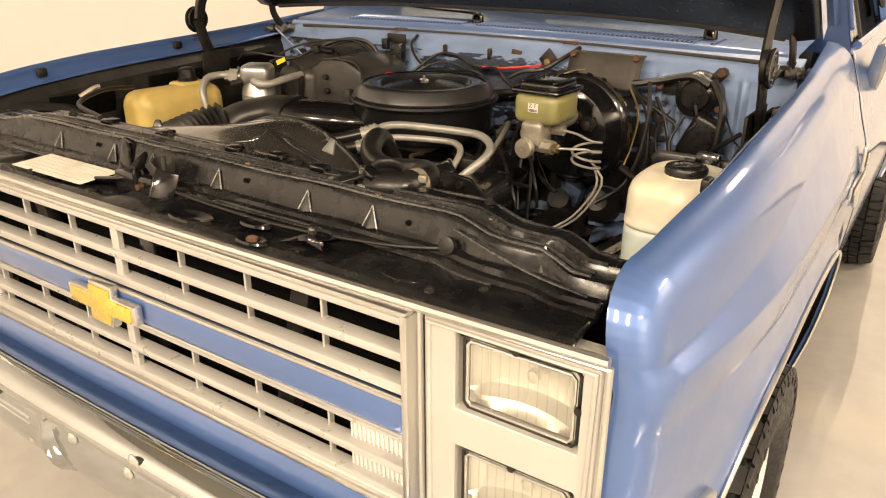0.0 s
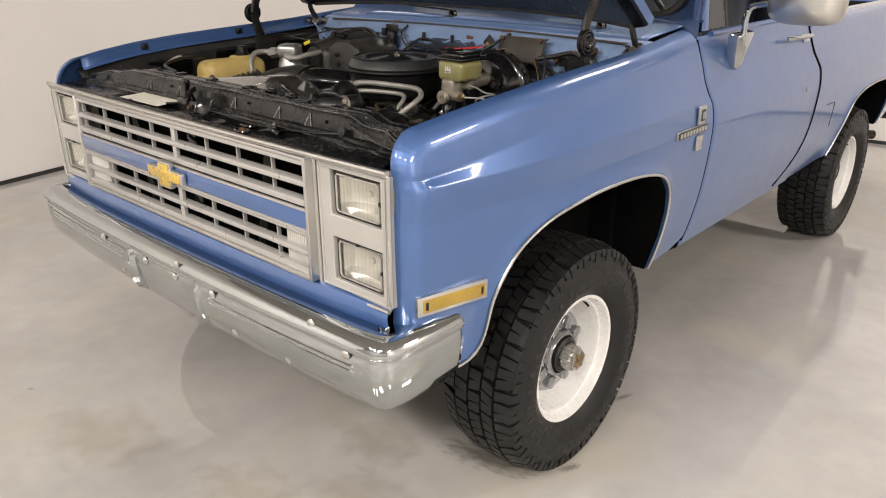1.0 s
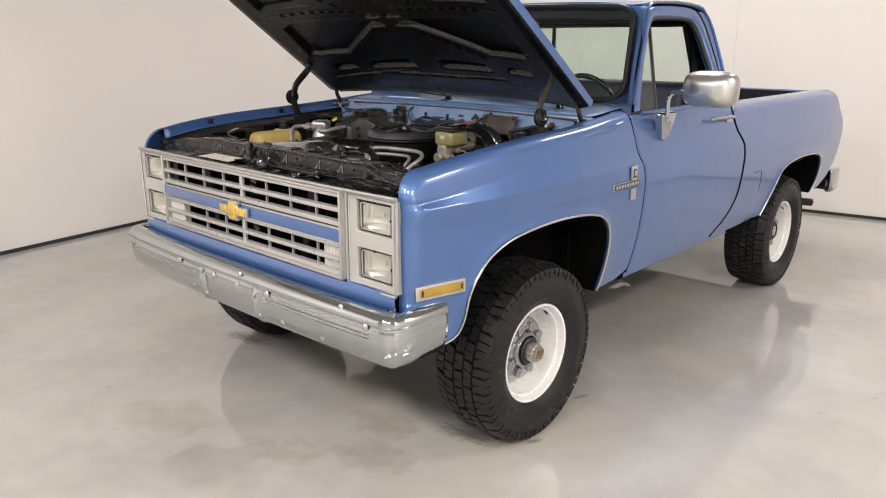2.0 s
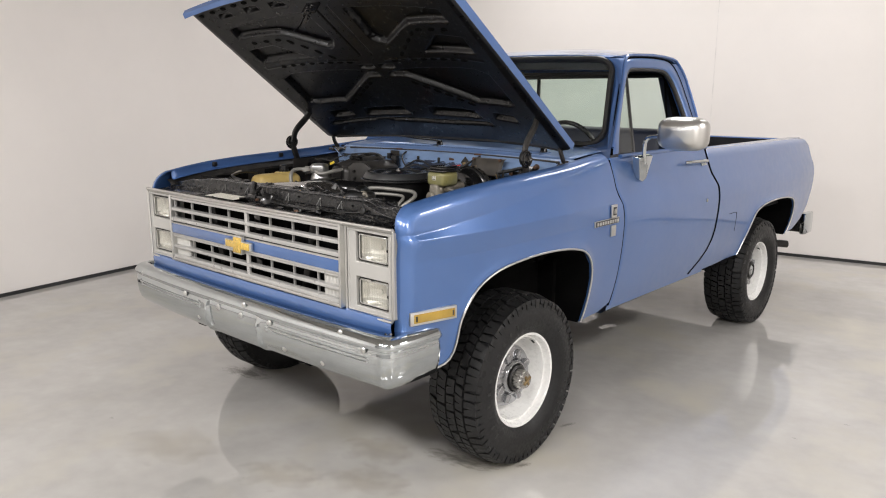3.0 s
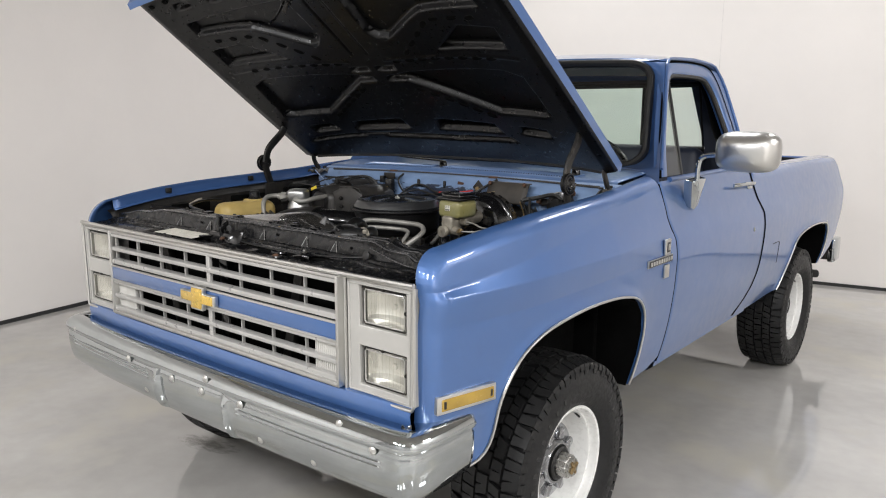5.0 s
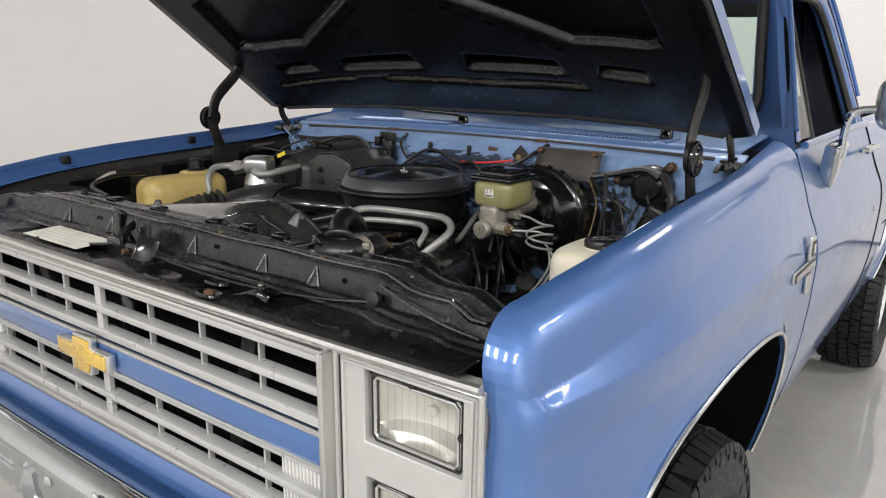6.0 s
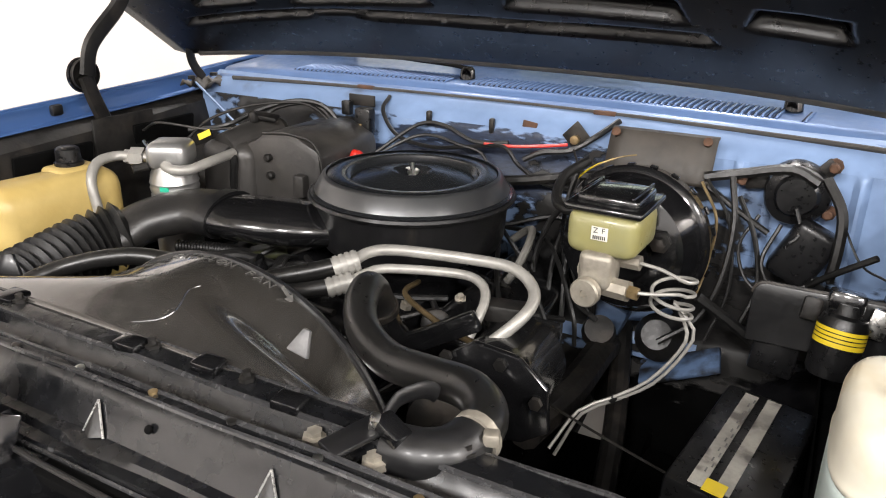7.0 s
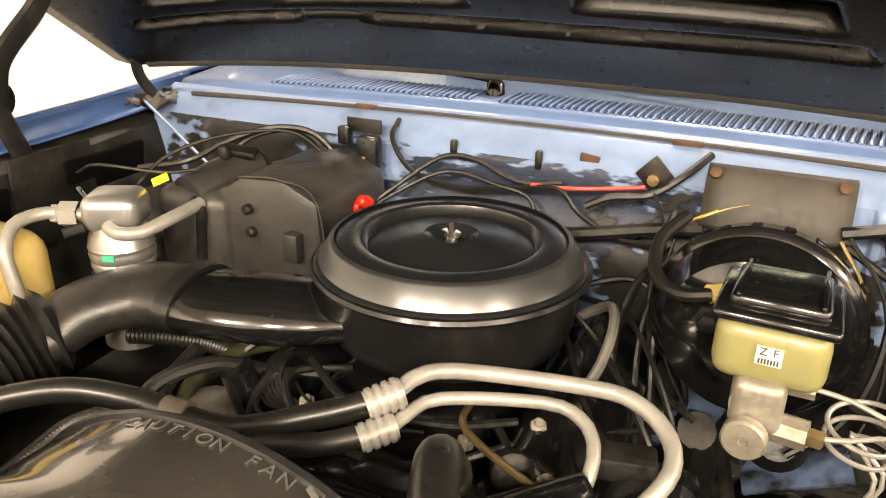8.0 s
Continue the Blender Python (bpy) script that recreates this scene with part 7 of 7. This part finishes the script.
part("lip", tube([(0.716 + x, 0.268 + 0.14 * z * 0.99, 1.090 + z) for x, z in outline[2:]], 0.004, 6, smooth=False), GRIME, tr)
part("shelf", slab((0.22, 0.10, 0.010), (0.716, 0.31, 1.050), (0, 0, 0), 0.004), GLOSS_BLACK, tr)
part("can_neck", slab((0.055, 0.05, 0.035), (0.742, 0.245, 1.140), (-12, 4, 0), 0.008), GLOSS_BLACK, tr)
can = part("can", lathe([(0, -0.07), (0.040, -0.07), (0.044, -0.06), (0.044, 0.03), (0.038, 0.045), (0.026, 0.05), (0.024, 0.07), (0, 0.07)], pose(0.742, 0.222, 1.082, -12, 4, 0) @ Matrix.Scale(0.86, 4), 28), PLASTIC, tr, "black actuator can")
part("sticker", lathe([(0.0446, -0.008), (0.0447, 0.026)], pose(0.742, 0.222, 1.082, -12, 4, 0) @ Matrix.Scale(0.86, 4), 28), YELLOW, can, "yellow wrap-around warning sticker")
for k in range(3):
    part("print_line", lathe([(0.0450, 0.001 + k * 0.008), (0.0450, 0.003 + k * 0.008)], pose(0.742, 0.222, 1.082, -12, 4, 0) @ Matrix.Scale(0.86, 4), 28), GRIME, can)
part("ear", slab((0.03, 0.012, 0.05), (0.792, 0.248, 1.110), (-12, 10, 0), 0.006), ALU, tr)
part("ear", slab((0.03, 0.012, 0.04), (0.695, 0.248, 1.115), (-12, 6, 0), 0.006), GRIME, tr)
tr.location = (0.022, 0, 0.028)
part("relay_box", slab((0.075, 0.03, 0.13), (0.655, 0.285, 1.03), (0, 6, 0), 0.006), PLASTIC, tr)
# battery under its hold-down with two pale worn stickers
FADED_INK = material("faded_ink", (0.16, 0.155, 0.15), 0.7, var=0.3, scale=60)
DIRTY_PAPER = material("dirty_paper", (0.34, 0.325, 0.29), 0.6, var=0.25, scale=18, second=(0.12, 0.11, 0.10), mix_scale=22, mix_at=0.6, mix_soft=0.06)
bt = part("battery", slab((0.15, 0.32, 0.20), (0.660, 0.06, 0.88), (0, 4, -8), 0.01), PLASTIC, truck, "black battery with worn paper stickers")
for x in (0.636, 0.672):
    part("sticker", slab((0.022, 0.29, 0.0015), (x, 0.055, 0.9835 - (x - 0.660) * 0.07), (0, 4, -8), 0), DIRTY_PAPER, bt, "scuffed white sticker strip")
part("sticker_corner", slab((0.030, 0.03, 0.0012), (0.642, -0.085, 0.9860), (0, 4, -8), 0), YELLOW, bt)
for k in range(16):
    part("print_mark", slab((0.0022, 0.011, 0.0008), (0.624 + 0.0022 * k + 0.005 * (k % 2), -0.05 + k * 0.015, 0.9876 - 0.0004 * (k % 2)), (0, 4, -8), 0), FADED_INK, bt)
# milky washer bottle
def bottle(levels, cx, cy, hx, hy, power=3.2):
    """Blow-moulded bottle: rounded-square rings, each level (height, scale)."""
    rows = []
    for z, k in levels:
        ring = []
        for a in np.linspace(0, 2 * math.pi, 64, endpoint=False):
            c, s = math.cos(a), math.sin(a)
            r = k / (abs(c) ** power + abs(s) ** power) ** (1 / power)
            ring.append((cx + hx * r * c, cy + hy * r * s, z))
        rows.append(ring + ring[:1])
    return sheet(rows)


wash = part("washer_bottle", bottle(((1.176, 0.90), (1.178, 0.985), (1.182, 1.004), (1.187, 1.006), (1.191, 0.988), (1.200, 0.984), (1.220, 0.980), (1.236, 0.970), (1.247, 0.935), (1.254, 0.88), (1.2585, 0.78), (1.2605, 0.5), (1.261, 0.0)), 0.834, -0.208, 0.079, 0.110),
            MILKY, truck, "milky white plastic washer bottle, half full", sharp=70, double=1e-4)
part("tank", bottle(((0.955, 0.0), (0.955, 0.60), (0.962, 0.76), (0.985, 0.88), (1.03, 0.955), (1.08, 0.985), (1.13, 0.998), (1.165, 0.998), (1.175, 0.985), (1.179, 0.93)), 0.834, -0.208, 0.079, 0.110), WASH, wash, "milky tank filled with pale blue fluid", sharp=70, double=1e-4)
part("neck", lathe([(0.040, -0.002), (0.038, 0.004), (0.034, 0.006), (0.034, 0.012), (0.030, 0.014)], pose(0.842, -0.215, 1.257), 28), MILKY, wash)
cap = part("cap", lathe([(0.036, -0.004), (0.0365, 0.006), (0.034, 0.010), (0.026, 0.0095), (0.024, 0.006), (0, 0.006)], pose(0.842, -0.215, 1.266), 36, wave=lambda a: 1 + 0.012 * math.cos(18 * a)), PLASTIC, wash, "black ribbed washer bottle cap")
part("grip", slab((0.046, 0.008, 0.006), (0.842, -0.215, 1.2745), (0, 0, 35), 0.002), PLASTIC, cap)
part("strap_bolt", lathe([(0.018, 0), (0.018, 0.02), (0, 0.022)], pose(0.905, -0.29, 1.20, 90, 0, 0), 12), RUBBER, wash)

# ---- relay, wiring and hoses over the firewall ----
rl = part("relay", slab((0.045, 0.030, 0.065), (-0.312, 0.475, 1.300), bevel=0.008), PLASTIC, truck, "black relay on a metal bracket")
part("bracket", slab((0.075, 0.006, 0.028), (-0.335, 0.498, 1.344), bevel=0.003), GRIME, rl)
part("fuse_holder", slab((0.025, 0.02, 0.035), (-0.370, 0.485, 1.325), bevel=0.004), PLASTIC, rl)
part("brass_tab", slab((0.014, 0.006, 0.010), (-0.318, 0.459, 1.290), bevel=0.002), BRASS, rl)
for p, r in (((-0.244, 0.352, 1.246), 0.012), ((-0.270, 0.372, 1.228), 0.016)):
    part("red_cap", lathe([(r, 0), (r * 1.1, 0.008), (r * 0.8, 0.022), (r * 0.3, 0.026), (0, 0.026)], pose(*p, 60, 0, -20), 16), RED, truck, "red plastic terminal cap")


def wire(points, r=0.0045, mat=RUBBER, nm="wire", label=""):
    return part(nm, tube(points, r, 7), mat, truck, label)


F = 0.490
wire([(-0.318, 0.468, 1.27), (-0.322, 0.44, 1.24), (-0.305, 0.40, 1.21)], 0.004, RED)
wire([(-0.306, 0.468, 1.27), (-0.305, 0.43, 1.235), (-0.31, 0.39, 1.19)], 0.004, GRIME)
wire([(-0.31, 0.40, 1.19), (-0.25, 0.455, 1.245), (-0.17, F, 1.305), (-0.10, F, 1.310), (-0.02, F - 0.01, 1.285), (0.06, F, 1.29)], 0.0048)
wire([(-0.33, 0.39, 1.17), (-0.24, 0.44, 1.24), (-0.15, 0.475, 1.285), (-0.05, 0.47, 1.275), (0.01, 0.468, 1.26), (0.03, 0.45, 1.21), (0.035, 0.42, 1.17)], 0.004)
wire([(-0.285, 0.545, 1.352), (-0.275, 0.498, 1.325), (-0.22, 0.475, 1.275), (-0.12, 0.465, 1.262), (-0.02, 0.472, 1.275), (0.06, 0.465, 1.285), (0.10, 0.46, 1.25), (0.17, 0.45, 1.22), (0.25, 0.44, 1.225)], 0.005)
wire([(0.01, F - 0.02, 1.285), (0.08, F - 0.02, 1.288), (0.16, F - 0.012, 1.298), (0.20, F - 0.01, 1.305)], 0.0034, RED, "red_wire", "red wire")
wire([(0.11, 0.46, 1.265), (0.15, 0.465, 1.285), (0.21, 0.475, 1.295), (0.255, 0.50, 1.325), (0.29, 0.545, 1.355)], 0.0065)
wire([(0.02, 0.43, 1.21), (0.12, 0.44, 1.225), (0.22, 0.45, 1.245), (0.30, 0.45, 1.26)], 0.011, GRIME, "cable_loom", "dusty cable loom")
wire([(0.49, 0.45, 1.285), (0.56, 0.46, 1.30), (0.64, 0.46, 1.318), (0.69, 0.45, 1.30)], 0.010, RUBBER)
wire([(0.70, 0.44, 1.315), (0.735, 0.42, 1.26), (0.74, 0.40, 1.19), (0.735, 0.395, 1.14)], 0.010, RUBBER)
wire([(0.50, 0.44, 1.27), (0.56, 0.43, 1.235), (0.62, 0.43, 1.20)], 0.006)
wire([(0.49, 0.43, 1.28), (0.53, 0.40, 1.22), (0.53, 0.37, 1.14), (0.52, 0.34, 1.08)], 0.003, BRASS, "thin_wire", "thin tan wire")
wire([(0.26, 0.43, 1.225), (0.22, 0.36, 1.18), (0.21, 0.30, 1.10), (0.23, 0.25, 1.0), (0.26, 0.2, 0.92)], 0.006)
wire([(0.28, 0.42, 1.215), (0.245, 0.35, 1.15), (0.25, 0.28, 1.05), (0.27, 0.24, 0.95)], 0.005)
wire([(0.27, 0.40, 1.20), (0.26, 0.36, 1.12), (0.275, 0.30, 1.0), (0.29, 0.26, 0.9)], 0.006)
wire([(0.24, 0.42, 1.25), (0.29, 0.40, 1.29), (0.33, 0.41, 1.31), (0.36, 0.43, 1.315)], 0.0016, BRASS)
wire([(0.235, 0.42, 1.24), (0.28, 0.40, 1.285), (0.32, 0.415, 1.305)], 0.0018, YELLOW)
wire([(0.215, 0.475, 1.300), (0.235, 0.45, 1.275), (0.245, 0.43, 1.25)], 0.0025, GRIME)
part("diamond_plate", prism([(-0.032, 0), (0, 0.034), (0.032, 0), (0, -0.034)], pose(0.208, fire_y(1.318) - 0.003, 1.318, 90, 0, 0), 0.006, 0.002), GRIME, truck, "diamond-shaped metal plate")
part("diamond_boss", lathe([(0.010, 0), (0.010, 0.012), (0, 0.014)], pose(0.208, fire_y(1.318) - 0.008, 1.312, 90, 0, 0), 10), BRASS, truck)
wire([(-0.72, 0.30, 1.26), (-0.62, 0.33, 1.28), (-0.57, 0.38, 1.31), (-0.50, 0.43, 1.335), (-0.42, 0.45, 1.33), (-0.36, 0.45, 1.28), (-0.31, 0.43, 1.21)], 0.006)
wire([(-0.58, 0.36, 1.27), (-0.53, 0.42, 1.32), (-0.44, 0.46, 1.325), (-0.37, 0.455, 1.25), (-0.33, 0.42, 1.18)], 0.006)
wire([(-0.74, 0.18, 1.28), (-0.66, 0.16, 1.31), (-0.56, 0.20, 1.30), (-0.52, 0.24, 1.30)], 0.003, GRIME)
wire([(-0.72, 0.16, 1.26), (-0.66, 0.14, 1.235), (-0.62, 0.13, 1.23)], 0.004, ALU)
part("bay_brace", tube([(-0.845, 0.46, 1.345), (-0.60, 0.38, 1.245)], 0.008, 8, smooth=False, flat=0.4), BAY_BLUE, truck)
wire([(0.80, 0.36, 1.21), (0.74, 0.38, 1.16), (0.70, 0.40, 1.12)], 0.006)
wire([(0.53, 0.30, 1.10), (0.60, 0.32, 1.05), (0.66, 0.33, 1.0)], 0.010, RUBBER, "corrugated_loom")
part("tunnel_panel", slab((0.50, 0.03, 0.42), (0.60, 0.47, 0.66), bevel=0.004), DARK, truck)
part("splash_pan", slab((0.26, 0.60, 0.008), (0.60, 0.05, 0.70), (0, 6, 0), 0.002), DARK, truck)
part("steel_rod", tube([(0.343, 0.002, 0.990), (0.471, -0.006, 0.955), (0.585, -0.010, 0.925)], 0.0024, 6), GRIME, truck, "thin steel rod")
wire([(-0.14, 0.05, 1.10), (-0.20, 0.0, 1.11), (-0.18, -0.08, 1.08), (-0.12, -0.10, 1.05)], 0.007)
wire([(-0.12, 0.08, 1.10), (-0.17, 0.0, 1.12), (-0.10, -0.07, 1.10), (0.0, -0.09, 1.10)], 0.006)
wire([(-0.16, 0.04, 1.125), (-0.06, -0.02, 1.12), (0.06, 0.0, 1.11), (0.14, 0.06, 1.10)], 0.006)
part("steering_shaft", tube([(0.36, 0.48, 0.92), (0.43, 0.2, 0.80), (0.50, -0.25, 0.66)], 0.022, 10), GRIME, truck)
part("steering_joint", lathe([(0, -0.03), (0.03, -0.03), (0.036, 0), (0.03, 0.03), (0, 0.03)], pose(0.34, 0.36, 0.95, 50, 0, 15), 16), GRIME, truck)
part("clutch_boot", lathe([(0.05, 0), (0.046, 0.02), (0.05, 0.03), (0.042, 0.05), (0.03, 0.07), (0, 0.071)], pose(0.46, 0.40, 0.95, 60, 0, 0), 20), RUBBER, truck)
wire([(0.262, 0.40, 1.30), (0.245, 0.38, 1.22), (0.25, 0.36, 1.12), (0.28, 0.34, 1.03), (0.34, 0.33, 0.99)], 0.006)
wire([(0.545, 0.42, 1.30), (0.565, 0.38, 1.22), (0.56, 0.35, 1.12), (0.53, 0.33, 1.04), (0.47, 0.30, 0.99)], 0.006)
wire([(0.56, 0.44, 1.26), (0.60, 0.42, 1.19), (0.62, 0.40, 1.10), (0.60, 0.36, 1.02)], 0.005)
wire([(0.64, 0.43, 1.22), (0.62, 0.40, 1.15), (0.66, 0.39, 1.10), (0.71, 0.40, 1.13)], 0.004)
wire([(0.66, 0.445, 1.25), (0.675, 0.43, 1.21), (0.66, 0.42, 1.19)], 0.004)
wire([(0.30, 0.24, 1.02), (0.24, 0.14, 1.06), (0.20, 0.05, 1.08)], 0.006)
wire([(0.10, 0.07, 1.09), (0.15, 0.0, 1.10), (0.18, -0.05, 1.07)], 0.006)
wire([(0.22, 0.10, 1.07), (0.16, 0.02, 1.10), (0.09, -0.04, 1.09), (0.02, -0.05, 1.07)], 0.005)
part("choke_housing", lathe([(0.026, 0), (0.026, 0.02), (0.018, 0.024), (0, 0.024)], pose(0.16, -0.02, 1.09, 70, 0, 30), 20), GRIME, eng)
part("fuel_line", tube([(0.08, 0.06, 1.12), (0.10, -0.02, 1.13), (0.20, -0.06, 1.11), (0.26, -0.04, 1.08)], 0.005, 8), BRASS, eng)
for k, (x, y) in enumerate(((0.10, -0.02), (0.21, -0.05), (0.17, 0.05), (-0.12, -0.03))):
    part("nut", lathe([(0.011, 0), (0.011, 0.010), (0.006, 0.011), (0.006, 0.018), (0, 0.018)], pose(x, y, 1.105, 10 * k, 15, 0), 6), CAST, eng)

for k, line in enumerate(([(0.27, 0.36, 1.27), (0.262, 0.33, 1.20), (0.285, 0.31, 1.10), (0.33, 0.30, 1.02)], [(0.50, 0.42, 1.29), (0.555, 0.39, 1.22), (0.575, 0.36, 1.10), (0.55, 0.33, 1.0)],
                         [(0.60, 0.44, 1.23), (0.575, 0.42, 1.17), (0.60, 0.40, 1.11), (0.66, 0.39, 1.08)], [(0.74, 0.43, 1.24), (0.78, 0.40, 1.18), (0.82, 0.37, 1.17)])):
    wire(line, 0.0034 if k % 3 else 0.0022, RUBBER, "thin_wire")
for k, line in enumerate(([(0.22, 0.40, 1.18), (0.20, 0.33, 1.12), (0.225, 0.26, 1.06), (0.26, 0.18, 1.02)],
                         [(-0.40, 0.30, 1.30), (-0.36, 0.36, 1.30), (-0.31, 0.40, 1.25), (-0.29, 0.39, 1.20)], [(-0.62, 0.20, 1.27), (-0.60, 0.26, 1.31), (-0.54, 0.34, 1.335), (-0.45, 0.42, 1.335), (-0.38, 0.44, 1.29)],
                         [(-0.16, 0.0, 1.11), (-0.10, -0.05, 1.125), (-0.03, -0.06, 1.12), (0.05, -0.03, 1.115)], [(-0.22, 0.02, 1.08), (-0.18, -0.06, 1.10), (-0.10, -0.09, 1.10)])):
    wire(line, 0.0034 if k % 3 else 0.0022, (GRIME, RUBBER)[k % 2], "thin_wire")

# tubes, looms and a lettered hose beside the shroud
part("hose_strap", tube([(-0.166, -0.1910, 1.1732), (-0.196, -0.1946, 1.1758)], 0.0176, 14, smooth=False), COVER, truck, "dusty tan strap round the hose")
part("filler_tube", tube([(-0.41, 0.14, 1.070), (-0.37, 0.02, 1.082), (-0.337, -0.065, 1.090), (-0.325, -0.09, 1.075)], 0.0125, 12), DUCT, eng, "dull metal filler tube")
part("coolant_hose", tube([(-0.27, 0.11, 1.088), (-0.297, 0.068, 1.092), (-0.308, 0.0, 1.092), (-0.311, -0.043, 1.085), (-0.30, -0.08, 1.06)], 0.012, 12), OLIVE_HOSE, eng, "faded olive rubber hose")
part("corrugated_loom", tube(spline([(-0.50, 0.03, 1.085), (-0.44, 0.05, 1.086), (-0.37, 0.062, 1.087), (-0.30, 0.052, 1.090)], 0.0035), 0.0125, 12, smooth=False, ridge=0.16), RUBBER, eng, "corrugated black wiring loom")
for k in range(6):
    d = 0.006 * k
    wire([(-0.235 + d, 0.085, 1.098), (-0.225 + d, 0.035 - d * 0.3, 1.112 + d * 0.3), (-0.207 + d, -0.02 + d * 0.4, 1.100), (-0.165 + d * 1.4, -0.035 + d, 1.086 - d * 0.2), (-0.105 + d, 0.01 + d, 1.088)], 0.0028 + 0.0004 * (k % 3), RUBBER, "loom_wire")
part("orange_plug", slab((0.012, 0.012, 0.009), (-0.236, -0.035, 1.098), (10, 20, 30), 0.003), RUST, eng)
hose_line = spline([(-0.40, -0.30, 1.060), (-0.371, -0.249, 1.090), (-0.350, -0.205, 1.112), (-0.300, -0.178, 1.130), (-0.25, -0.19, 1.135), (-0.20, -0.22, 1.13)], 0.0045)
lettered = part("lettered_hose", tube(hose_line, 0.0115, 12, smooth=False), RUBBER, truck, "thin black hose with a pale printed line")
for k in range(10, 40):
    if k % 7 == 3 or k >= len(hose_line) - 2:
        continue
    a, b = Vector(hose_line[k]), Vector(hose_line[k + 1])
    part("print_bar", slab((0.0024, 0.0032, 0.0006), a.lerp(b, 0.5) + Vector((0.0052, -0.0030, 0.0100)), (-14, 26, 40), 0), FAINT_INK, lettered)

# ---- floor stains ----
def floor_stain(x, y, rx, ry, turn, mat=STAIN, label="dark oily stain on the concrete floor", lift=0.0012):
    own = bmesh.new()
    bmesh.ops.create_circle(own, cap_ends=True, segments=32, radius=1.0)
    o = tagged(part("floor_stain", own, mat), label, "stain", kind="structure")
    o.matrix_world = pose(x, y, lift, 0, 0, turn) @ Matrix.Diagonal((rx, ry, 1, 1))
    return o


# oily marks; those by the front tyres also paint in the wheels' shadow
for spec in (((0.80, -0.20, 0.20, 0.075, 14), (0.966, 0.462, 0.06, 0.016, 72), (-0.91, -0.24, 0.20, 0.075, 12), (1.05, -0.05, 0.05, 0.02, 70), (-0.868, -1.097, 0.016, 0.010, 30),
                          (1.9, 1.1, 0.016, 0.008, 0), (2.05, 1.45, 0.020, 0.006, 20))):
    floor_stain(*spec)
for k, spec in enumerate(((0.44, -0.40, 0.20, 0.17, 20), (0.62, -0.64, 0.22, 0.16, 35), (0.28, -0.86, 0.22, 0.16, 30), (-0.35, -1.05, 0.28, 0.22, 25))):
    floor_stain(*spec, OCHRE, "worn ochre patch in the concrete floor's coating", 0.0020 + 0.0002 * k)
